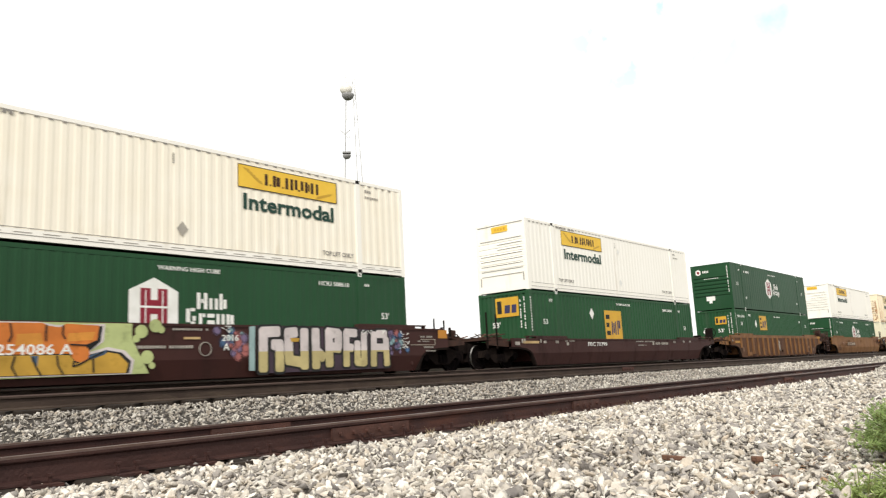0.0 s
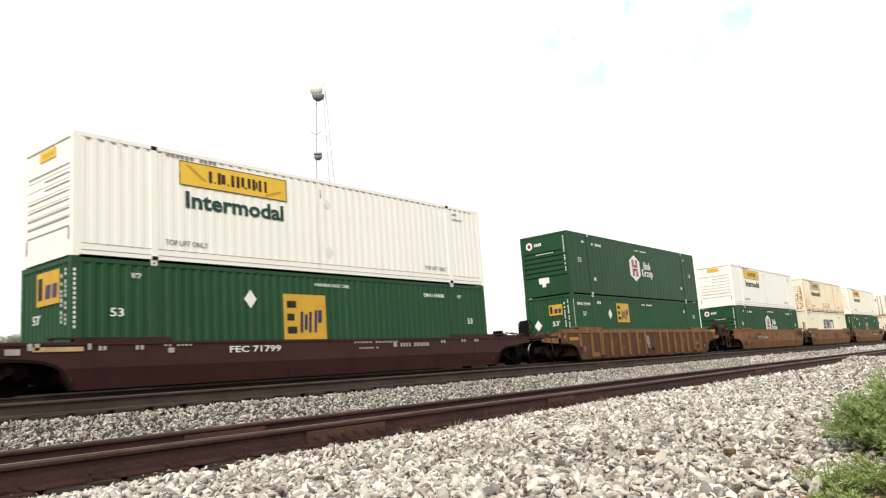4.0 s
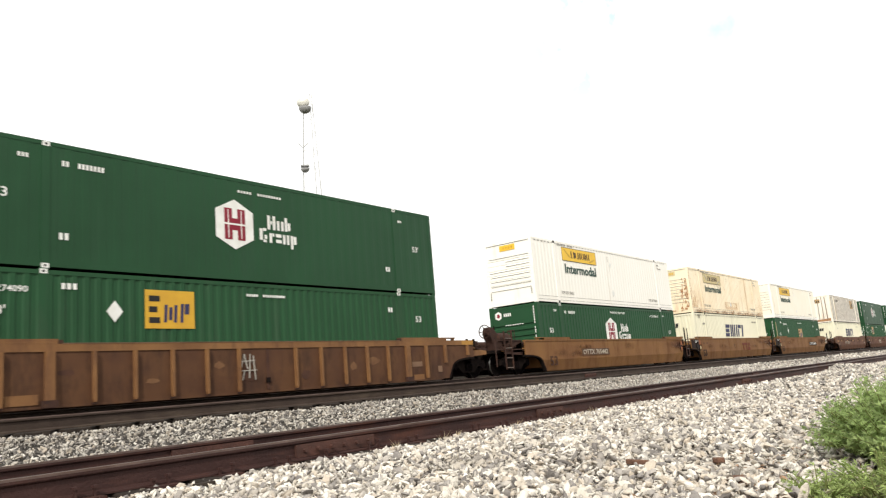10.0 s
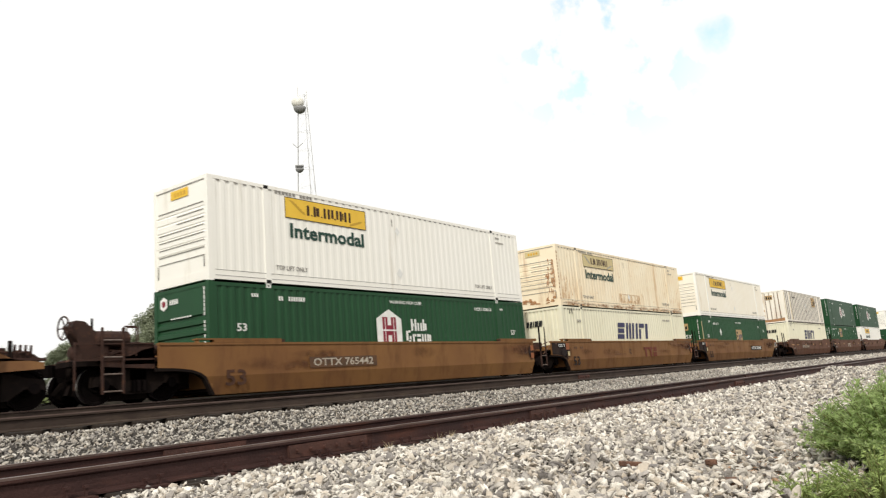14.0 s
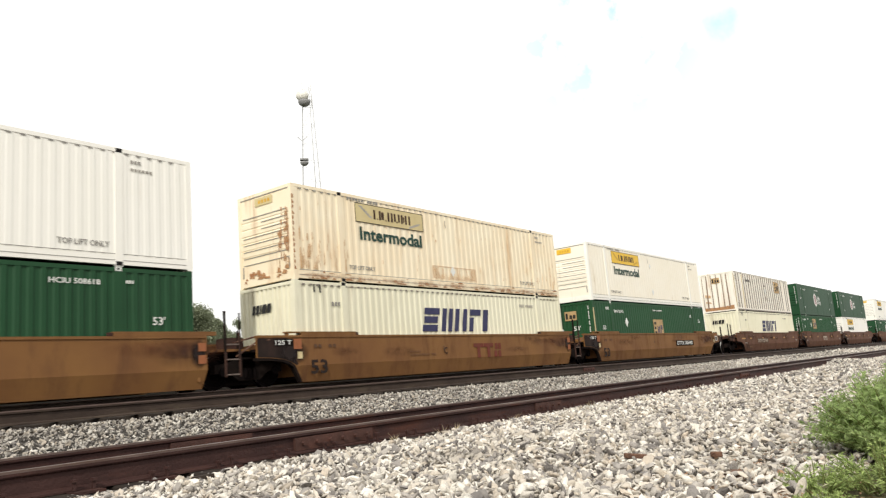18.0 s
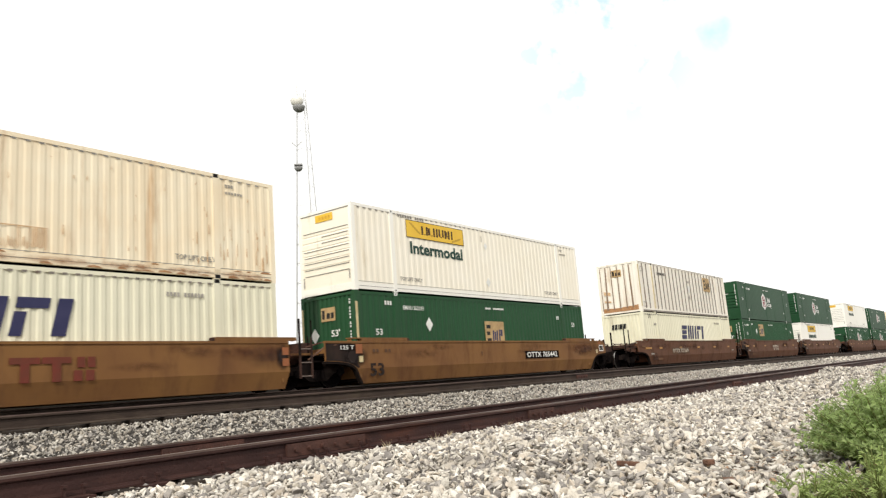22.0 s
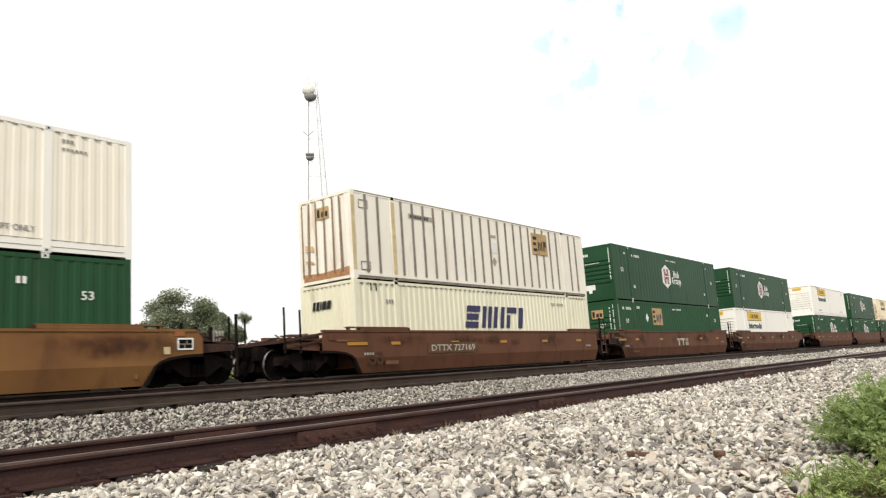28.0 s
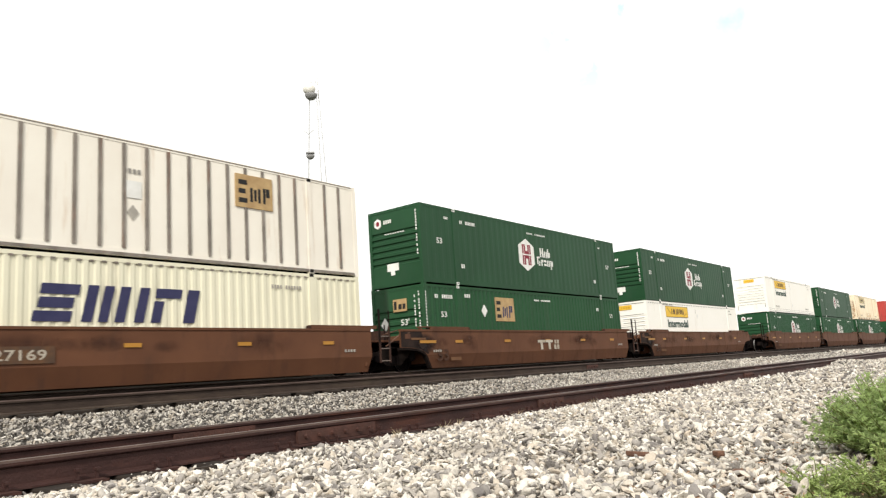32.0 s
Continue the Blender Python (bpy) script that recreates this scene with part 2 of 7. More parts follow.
RUST = (0.22, 0.085, 0.035)
DIRT = (0.11, 0.085, 0.065)
DOWN = (1.0, 1.0, 0.12)          # grime drawn out downwards
M = {
    "jb_cream": surface("jb_cream", (0.89, 0.84, 0.725), (0.87, 0.81, 0.68), 0.9, (0.66, 0.57, 0.42), 0.07, DOWN, 0.5),
    "jb_white": surface("jb_white", (0.89, 0.87, 0.81), (0.87, 0.85, 0.78), 0.5, (0.66, 0.60, 0.50), 0.12, DOWN, 0.5),
    "jb_worn": surface("jb_worn", (0.86, 0.77, 0.59), (0.83, 0.70, 0.50), 0.7, (0.52, 0.32, 0.16), 0.30, DOWN, 0.6),
    "hub_green": surface("hub_green", (0.014, 0.064, 0.025), (0.012, 0.054, 0.021), 0.5, (0.024, 0.062, 0.033), 0.3, DOWN, 0.5),
    "emp_green": surface("emp_green", (0.016, 0.070, 0.027), (0.014, 0.060, 0.023), 0.6, (0.042, 0.074, 0.044), 0.35, DOWN, 0.55),
    "swift_cream": surface("swift_cream", (0.76, 0.73, 0.57), (0.71, 0.68, 0.52), 0.5, (0.42, 0.36, 0.26), 0.25, DOWN, 0.55),
    "post_white": surface("post_white", (0.86, 0.82, 0.73), (0.81, 0.76, 0.67), 0.6, (0.52, 0.36, 0.22), 0.25, DOWN, 0.55),
    "post_dark": surface("post_dark", (0.26, 0.23, 0.20), (0.17, 0.15, 0.13), 2.0, RUST, 0.3, DOWN, 0.6),
    "red_paint": surface("red_paint", (0.50, 0.07, 0.06), None, 0.6, DIRT, 0.3, DOWN, 0.55),
    "ttx_yellow": surface("ttx_yellow", (0.215, 0.104, 0.034), (0.172, 0.078, 0.028), 0.6, (0.11, 0.050, 0.024), 0.5, (1, 1, 0.30), 0.65, bump=0.15),
    "ttx_red": surface("ttx_red", (0.128, 0.053, 0.026), (0.102, 0.042, 0.021), 0.8, (0.08, 0.04, 0.025), 0.45, (1, 1, 0.35), 0.65, bump=0.15),
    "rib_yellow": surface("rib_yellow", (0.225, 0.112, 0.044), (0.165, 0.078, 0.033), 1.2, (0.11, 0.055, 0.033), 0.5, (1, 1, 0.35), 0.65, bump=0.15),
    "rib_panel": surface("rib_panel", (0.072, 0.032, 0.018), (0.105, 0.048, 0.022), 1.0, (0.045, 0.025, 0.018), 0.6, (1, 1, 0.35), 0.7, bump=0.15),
    "fec_brown": surface("fec_brown", (0.046, 0.016, 0.013), (0.038, 0.013, 0.011), 0.8, (0.028, 0.014, 0.012), 0.4, (1, 1, 0.35), 0.6, bump=0.15),
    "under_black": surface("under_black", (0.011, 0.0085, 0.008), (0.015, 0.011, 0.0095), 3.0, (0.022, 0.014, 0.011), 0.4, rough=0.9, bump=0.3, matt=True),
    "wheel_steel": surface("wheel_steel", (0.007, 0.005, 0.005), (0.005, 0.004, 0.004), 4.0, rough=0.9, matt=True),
    "grimy": surface("grimy", (0.052, 0.025, 0.018), (0.034, 0.018, 0.014), 3.0, (0.10, 0.046, 0.025), 0.3, rough=0.8, bump=0.3),
    "tread": surface("tread", (0.55, 0.53, 0.50), (0.45, 0.43, 0.40), 4.0, rough=0.3, metal=0.9),
    "rail_steel": surface("rail_steel", (0.060, 0.029, 0.025), (0.042, 0.021, 0.019), 2.5, (0.11, 0.046, 0.032), 0.4, (0.2, 1, 1), 0.65, 0.2, 0.3, 40.0),
    "rail_dusty": surface("rail_dusty", (0.060, 0.042, 0.033), (0.042, 0.029, 0.023), 2.5, (0.095, 0.072, 0.052), 0.4, (0.2, 1, 1), 0.75, 0.1, 0.3, 40.0),
    "bar_rust": surface("bar_rust", (0.085, 0.038, 0.029), (0.052, 0.026, 0.021), 6.0, rough=0.7, bump=0.3),
    "rail_head": surface("rail_head", (0.17, 0.12, 0.105), (0.115, 0.08, 0.07), 3.0, (0.09, 0.05, 0.035), 0.4, (0.15, 1, 1), 0.42, 0.5),
    "tie_wood": surface("tie_wood", (0.035, 0.026, 0.020), (0.022, 0.017, 0.014), 6.0, rough=0.9, bump=0.4, bump_scale=30.0),
    # much darker than the stones, painting the shade in the gaps between them
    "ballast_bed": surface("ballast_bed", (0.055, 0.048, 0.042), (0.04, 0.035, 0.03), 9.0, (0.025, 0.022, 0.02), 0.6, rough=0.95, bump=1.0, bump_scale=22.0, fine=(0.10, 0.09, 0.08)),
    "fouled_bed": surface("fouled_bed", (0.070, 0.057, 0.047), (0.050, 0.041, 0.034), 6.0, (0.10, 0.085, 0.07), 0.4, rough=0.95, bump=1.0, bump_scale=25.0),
    # near-black strip of ground, painting the shade seen under and behind the cars
    "bank_shade": surface("bank_shade", (0.026, 0.022, 0.018), (0.020, 0.017, 0.013), 0.8, (0.04, 0.034, 0.026), 0.4, rough=0.95, bump=0.8, bump_scale=8.0, matt=True),
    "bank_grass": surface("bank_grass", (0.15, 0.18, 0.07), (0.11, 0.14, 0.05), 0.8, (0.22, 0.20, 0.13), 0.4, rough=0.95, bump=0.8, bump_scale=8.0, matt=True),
    "soil": surface("soil", (0.17, 0.13, 0.085), (0.10, 0.095, 0.045), 1.4, (0.07, 0.085, 0.03), 0.6, rough=0.95, bump=0.8, bump_scale=25.0),
    "grass_far": surface("grass_far", (0.055, 0.062, 0.030), (0.040, 0.048, 0.022), 0.3, (0.075, 0.062, 0.040), 0.4, rough=0.95, bump=0.6, bump_scale=6.0),
    "black": surface("black", (0.02, 0.02, 0.02), rough=0.6),
    "white_mark": surface("white_mark", (0.80, 0.80, 0.77), (0.70, 0.70, 0.66), 3.0, rough=0.6),
    "dull_mark": surface("dull_mark", (0.42, 0.39, 0.34), (0.30, 0.28, 0.25), 3.0, rough=0.7),
    "grey_mark": surface("grey_mark", (0.22, 0.21, 0.195), (0.32, 0.30, 0.27), 3.0, rough=0.7),
    "sign_yellow": surface("sign_yellow", (0.80, 0.52, 0.06), (0.74, 0.46, 0.05), 1.5, rough=0.5),
    "sign_faded": surface("sign_faded", (0.62, 0.52, 0.28), (0.55, 0.45, 0.24), 1.5, rough=0.6),
    "emp_gold": surface("emp_gold", (0.62, 0.36, 0.035), (0.55, 0.31, 0.035), 2.0, rough=0.5),
    "emp_worn": surface("emp_worn", (0.50, 0.35, 0.17), (0.38, 0.25, 0.12), 3.0, rough=0.6),
    "dark_green_ink": surface("dark_green_ink", (0.02, 0.06, 0.045), rough=0.5),
    "navy": surface("navy", (0.030, 0.031, 0.085), (0.040, 0.040, 0.10), 3.0, rough=0.5),
    "maroon": surface("maroon", (0.24, 0.018, 0.035), rough=0.5),
    "ochre_bright": surface("ochre_bright", (0.42, 0.22, 0.045), (0.34, 0.17, 0.04), 2.0, (0.2, 0.1, 0.04), 0.3, rough=0.6),
    "faded_plate": surface("faded_plate", (0.20, 0.12, 0.075), (0.155, 0.09, 0.055), 3.0, rough=0.75),
    "galv": surface("galv", (0.45, 0.45, 0.44), (0.35, 0.35, 0.34), 3.0, rough=0.5, metal=0.5),
    "dish_white": surface("dish_white", (0.80, 0.78, 0.72), rough=0.5),
    "dish_dark": surface("dish_dark", (0.28, 0.28, 0.28), rough=0.6),
    "bark": surface("bark", (0.10, 0.075, 0.05), (0.06, 0.045, 0.03), 6.0, rough=0.9, bump=0.6, bump_scale=12.0),
    "leaf_far": translucent(surface("leaf_far", (0.30, 0.33, 0.22), (0.24, 0.27, 0.175), 0.4, rough=0.6, per_piece=0.18)),
    "leaf_near": translucent(surface("leaf_near", (0.43, 0.53, 0.23), (0.32, 0.42, 0.165), 4.0, rough=0.5, per_piece=0.35), 0.6),
    "stem": surface("stem", (0.16, 0.18, 0.06), rough=0.7),
    "litter": surface("litter", (0.34, 0.21, 0.13), (0.20, 0.12, 0.07), 6.0, rough=0.9, per_piece=0.4),
}


# ---- mesh helpers ----
def box(bm, x0, x1, y0, y1, z0, z1):
    v = [bm.verts.new((x, y, z)) for x in (x0, x1) for y in (y0, y1) for z in (z0, z1)]
    for f in ((0, 1, 3, 2), (4, 6, 7, 5), (0, 4, 5, 1), (2, 3, 7, 6), (0, 2, 6, 4), (1, 5, 7, 3)):
        bm.faces.new([v[i] for i in f])
    return v


def prism(bm, pts, a0, a1, axis="y"):
    """A flat outline of (u, w) pairs drawn out from a0 to a1 along y (u = x, w = z) or along x (u = y, w = z) or z (u = x, w = y)."""
    put = {"y": lambda u, w, a: (u, a, w), "x": lambda u, w, a: (a, u, w), "z": lambda u, w, a: (u, w, a)}[axis]
    n = len(pts)
    lo = [bm.verts.new(put(u, w, a0)) for u, w in pts]
    hi = [bm.verts.new(put(u, w, a1)) for u, w in pts]
    bm.faces.new(lo)
    bm.faces.new(hi[::-1])
    for i in range(n):
        bm.faces.new((lo[i], hi[i], hi[(i + 1) % n], lo[(i + 1) % n]))


def tube(bm, p, q, r, n=8, r2=None):
    p, q = Vector(p), Vector(q)
    d = (q - p).normalized()
    s = d.orthogonal().normalized()
    t = d.cross(s)
    r2 = r if r2 is None else r2
    lo = [bm.verts.new(p + (s * math.cos(a) + t * math.sin(a)) * r) for a in (2 * math.pi * i / n for i in range(n))]
    hi = [bm.verts.new(q + (s * math.cos(a) + t * math.sin(a)) * r2) for a in (2 * math.pi * i / n for i in range(n))]
    bm.faces.new(lo[::-1])
    bm.faces.new(hi)
    for i in range(n):
        bm.faces.new((lo[i], lo[(i + 1) % n], hi[(i + 1) % n], hi[i]))


def mesh_of(name, bm, mats):
    bmesh.ops.recalc_face_normals(bm, faces=bm.faces)
    me = bpy.data.meshes.new(name)
    bm.to_mesh(me)
    bm.free()
    for m in (mats if isinstance(mats, (list, tuple)) else [mats]):
        me.materials.append(m)
    return me


def part(name, bm, material, parent, label=""):
    ob = new(name, mesh_of(name, bm, material))
    if parent is not None:
        ob.parent = parent
    return tagged(ob, label)


def boxes(name, material, parent, *dims, label=""):
    bm = bmesh.new()
    for d in dims:
        box(bm, *d)
    return part(name, bm, material, parent, label)


def text_mesh(words, size, material, name, heavy=0.012):
    """Flat letters of the built-in font, turned to stand in the xz plane facing -y, thin."""
    cu = bpy.data.curves.new("letters", "FONT")
    cu.body, cu.size, cu.extrude, cu.resolution_u, cu.offset = words, size, 0.002, 2, heavy
    ob = bpy.data.objects.new("letters", cu)
    scene.collection.objects.link(ob)
    dg = bpy.context.evaluated_depsgraph_get()
    me = bpy.data.meshes.new_from_object(ob.evaluated_get(dg))
    bpy.data.objects.remove(ob)
    bpy.data.curves.remove(cu)
    me.name = name
    me.materials.clear()
    me.materials.append(material)
    me.transform(Matrix.Rotation(math.pi / 2, 4, "X"))
    return me
# ---- plan ----
YC, ZF = 18.49, 1.20          # centre and rail top of the track that carries the train
YN, ZN = 5.69, 0.67           # centre and rail top of the empty track
YM, ZM = 10.50, 1.046         # the middle track, empty and half hidden in stone
GAUGE = 1.505                 # between the centres of the rail heads
RAIL_H = 0.172


def heap(x, y):
    """Stone heaped against the near rail, highest where it buries the rail."""
    if not 1.6 < y < 4.9:
        return 0.0
    side, brim = min(1.0, (y - 1.6) / 2.0), min(1.0, max(0.0, (y - 4.1) / 0.5))
    return side * 0.03 * min(1.0, max(0.0, (x - 4.0) / 6.0)) + brim * 0.15 * math.exp(-((x - 25.5) / 1.9) ** 2)


def bed_height(x, y):
    """Level of the ballast and soil across the tracks."""
    # the bank past y 21 is added to close the view under the cars
    pts = ((-60.0, 0.10), (-3.0, 0.22), (0.2, 0.36), (1.6, 0.44), (3.6, 0.470), (4.3, 0.460), (4.75, 0.425), (5.0, 0.43), (7.2, 0.46), (8.5, 0.66), (9.1, 0.785), (9.6, 0.800), (12.0, 0.84), (16.2, 0.86), (16.8, 0.92), (17.2, 1.0), (20.0, 1.0), (21.0, 0.92), (22.0, 1.15), (24.0, 1.75), (27.0, 1.85), (50.0, 2.0), (110.0, 3.3), (200.0, 4.4))
    for (a, p), (b, q) in zip(pts, pts[1:]):
        if y <= b:
            k = (y - a) / (b - a)
            return p + (q - p) * max(0.0, k) + heap(x, y)
    return 4.4


# ---- ground ----
def make_ground():
    ys = [-3000, -400, -60, -20, -8, -4] + [-3 + 0.2 * i for i in range(156)] + [29, 31, 33, 36, 40, 45, 50, 60, 80, 110, 150, 200, 500, 3000]
    xs = [-3000, -500, -120, -60, -30] + [-20 + 1.0 * i for i in range(121)] + [110, 130, 170, 250, 500, 1200, 3000]
    bm = bmesh.new()
    grid = []
    for x in xs:
        row = []
        for y in ys:
            n = noise.noise(Vector((x * 0.7, y * 0.9, 0))) * 0.03 if (y > 22 or y < 0.7) and abs(y) < 40 and -25 < x < 105 else 0
            n -= 0.035 if 0.9 < y < 9.7 else 0
            row.append(bm.verts.new((x, y, bed_height(x, y) + n)))
        grid.append(row)
    for i in range(len(xs) - 1):
        for j in range(len(ys) - 1):
            f = bm.faces.new((grid[i][j], grid[i + 1][j], grid[i + 1][j + 1], grid[i][j + 1]))
            y = 0.5 * (ys[j] + ys[j + 1])
            # 5 is the strip darkened as shade, seen beneath the cars
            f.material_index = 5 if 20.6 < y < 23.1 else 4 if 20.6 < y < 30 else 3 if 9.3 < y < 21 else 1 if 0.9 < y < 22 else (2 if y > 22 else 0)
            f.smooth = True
    ob = part("ground", bm, [M["soil"], M["ballast_bed"], M["grass_far"], M["fouled_bed"], M["bank_grass"], M["bank_shade"]], None)
    tagged(ob, "bare soil and crushed-stone railway bed reaching the horizon", "ground", kind="structure")


make_ground()


# ---- rails ----
def rail_outline(y, top, h=RAIL_H):
    half = [(0.069, 0.0), (0.069, 0.012), (0.010, 0.030), (0.009, h - 0.048), (0.033, h - 0.036), (0.036, h - 0.030), (0.036, h - 0.008), (0.030, h)]
    pts = [(u, w) for u, w in half] + [(-u, w) for u, w in reversed(half)]
    return [(y + u, top - h + w) for u, w in pts]


def make_track(yc, top, name, label, head_mat, joints):
    root = new(name)
    for side in (-1, 1):
        y = yc + side * GAUGE / 2
        bm = bmesh.new()
        prism(bm, rail_outline(y, top), -260, 620, "x")
        rail = part("rail", bm, M["rail_steel" if top == ZN else "rail_dusty"], root, "rusty steel rail on wooden ties")
        # worn running surface; its lip down the side paints the head's sky-lit edge
        bm = bmesh.new()
        box(bm, -260, 620, y - 0.0372, y + 0.029, top - 0.014, top + 0.002)
        part("running_lit_edge", bm, M[head_mat], rail)
        for xj, near in joints.get(side, ()):
            half, bolts = (0.31, 4) if xj > 6 else (0.46, 6)
            bar = bmesh.new()
            yb = y + near * 0.026
            prism(bar, [(yb - 0.016, top - RAIL_H + 0.024), (yb + 0.012, top - RAIL_H + 0.034), (yb + 0.014, top - 0.052), (yb - 0.012, top - 0.044)] if near < 0 else
                  [(yb + 0.016, top - RAIL_H + 0.024), (yb - 0.012, top - RAIL_H + 0.034), (yb - 0.014, top - 0.052), (yb + 0.012, top - 0.044)], xj - half, xj + half, "x")
            jb = part("joint_bar", bar, M["bar_rust"], rail, "bolted steel joint bar")
            for k in range(bolts):
                bb = bmesh.new()
                xb = xj + 0.152 * (k - (bolts - 1) / 2)
                tube(bb, (xb, yb + near * 0.005, top - 0.095), (xb, yb + near * 0.045, top - 0.095), 0.019, 6)
                part("bolt", bb, M["bar_rust"], jb)
    return tagged(root, label, "railway track", kind="structure")


JOINTS_NEAR = {-1: [(4.73, -1), (8.40, -1), (16.6, -1), (28.5, -1), (-7.2, -1)], 1: [(4.56, -1), (22.6, -1), (-1.2, -1)]}
track_near = make_track(YN, ZN, "track_1", "empty railway track with rusty jointed steel rails in pale ballast", "rail_head", JOINTS_NEAR)
track_far = make_track(YC, ZF, "track_2", "railway track under the train with dark rails on raised ballast", "rail_head", {})


track_mid = make_track(YM, ZM, "track_3", "empty middle railway track with brown rails sunk in pale stone", "rail_head", {-1: [(19.0, -1)], 1: []})


def make_ties(track, yc, top, x0, x1, step, near=1.30):
    rnd = random.Random(3)
    meshes = []
    for k in range(5):
        bm = bmesh.new()
        box(bm, -0.115, 0.115, -near - 0.04 * rnd.random(), 1.30 + 0.04 * rnd.random(), -0.18, 0)
        bmesh.ops.bevel(bm, geom=bm.edges[:], offset=0.012, segments=1, affect="EDGES")
        meshes.append(mesh_of("tie", bm, M["tie_wood"]))
    x = x0
    while x < x1:
        ob = new("tie", rnd.choice(meshes))
        ob.parent = track
        ob.matrix_basis = pose(x, yc + rnd.uniform(-0.04, 0.04), top - RAIL_H - 0.004, 0, 0, rnd.uniform(-1, 1))
        x += step + rnd.uniform(-0.03, 0.03)


make_ties(track_far, YC, ZF, -10, 60, 0.53)
make_ties(track_mid, YM, ZM, -4, 75, 0.545, 1.02)
make_ties(track_near, YN, ZN, -2, 60, 0.53, 1.02)


def make_spikes(track, yc, top, x0, x1, step):
    """Spike pairs and tie plates on each rail near the camera."""
    bm = bmesh.new()
    box(bm, -0.10, 0.10, -0.17, 0.17, 0.0, 0.018)
    plate_me = mesh_of("tie_plate", bm, M["rail_steel"])
    bm = bmesh.new()
    box(bm, -0.009, 0.009, -0.009, 0.009, 0.0, 0.05)
    box(bm, -0.016, 0.016, -0.022, 0.018, 0.05, 0.068)
    spike_me = mesh_of("spike", bm, M["rail_steel"])
    rnd = random.Random(6)
    x = x0
    while x < x1:
        for side in (-1, 1):
            y = yc + side * GAUGE / 2
            pl = new("tie_plate", plate_me)
            pl.parent = track
            pl.location = (x, y, top - RAIL_H - 0.016)
            for dx, dy in ((-0.06, -0.085), (0.05, 0.085), (0.06, -0.085)):
                sp = new("spike", spike_me)
                sp.parent = track
                sp.location = (x + dx + rnd.uniform(-0.01, 0.01), y + dy, top - RAIL_H + rnd.uniform(-0.015, 0.01))
        x += step


make_spikes(track_near, YN, ZN, 0.9, 14, 0.53)
# ---- containers ----
CL, CW, CH = 16.154, 1.295, 2.87      # length, half width, height of a long container
OUT = -CW - 0.004                     # face on which markings lie


def flat(name, pts, material, parent, y=OUT, label="", thick=0.003):
    bm = bmesh.new()
    prism(bm, pts, y - thick, y, "y")
    return part(name, bm, material, parent, label)


def end_flat(name, pts, material, parent, x=-0.006, label=""):
    bm = bmesh.new()
    prism(bm, pts, x - 0.003, x, "x")
    return part(name, bm, material, parent, label)


def rect(x0, x1, z0, z1):
    return [(x0, z0), (x1, z0), (x1, z1), (x0, z1)]


LETTERS = {}


def lettering(words, x, z, width, height, material, parent, y=OUT, end=False):
    """Readable words fitted to a width and height, standing at (x, z)."""
    key = (words, material)
    if key not in LETTERS:
        LETTERS[key] = text_mesh(words, 1.0, M[material], "lettering", 0.030 if words == "Intermodal" else 0.022 if words == "53" and material.startswith("stencil") else 0.012)
    me = LETTERS[key]
    xs = [v.co.x for v in me.vertices]
    zs = [v.co.z for v in me.vertices]
    w, h = max(xs) - min(xs), max(zs) - min(zs)
    ob = new("lettering", me)
    ob.parent = parent
    if end:
        ob.matrix_basis = Matrix.Translation((y, x, z)) @ Matrix.Rotation(-math.pi / 2, 4, "Z") @ Matrix.Diagonal((width / w, 1, height / h, 1)) @ Matrix.Translation((-min(xs), 0, -min(zs)))
    else:
        ob.matrix_basis = Matrix.Translation((x, y, z)) @ Matrix.Diagonal((width / w, 1, height / h, 1)) @ Matrix.Translation((-min(xs), 0, -min(zs)))
    return ob


def bars(name, x, z, width, height, count, material, parent, y=OUT, gap=0.35, seed=1, end=False):
    """Unreadable writing: a row of plain upright bars."""
    rnd = random.Random(seed)
    bm = bmesh.new()
    step = width / count
    for i in range(count):
        if count > 6 and rnd.random() < 0.12:
            continue
        a, b = x + i * step, x + i * step + step * (1 - gap)
        if end:
            prism(bm, rect(a, b, z, z + height), y - 0.003, y, "x")
        else:
            prism(bm, rect(a, b, z, z + height), y - 0.003, y, "y")
    return tagged(part(name, bm, M[material], parent), kind="stuff")


def fold(x0, x1, period, depth, top_share=0.36):
    """Trapezoid corrugation between x0 and x1: (x, depth) pairs, outer ridges at 0."""
    n = max(1, round((x1 - x0) / period))
    p = (x1 - x0) / n
    slope = p * 0.14
    pts = []
    for i in range(n):
        a = x0 + i * p
        pts += [(a, 0), (a + p * top_share, 0), (a + p * top_share + slope, depth), (a + p - slope, depth)]
    return pts + [(x1, 0)]


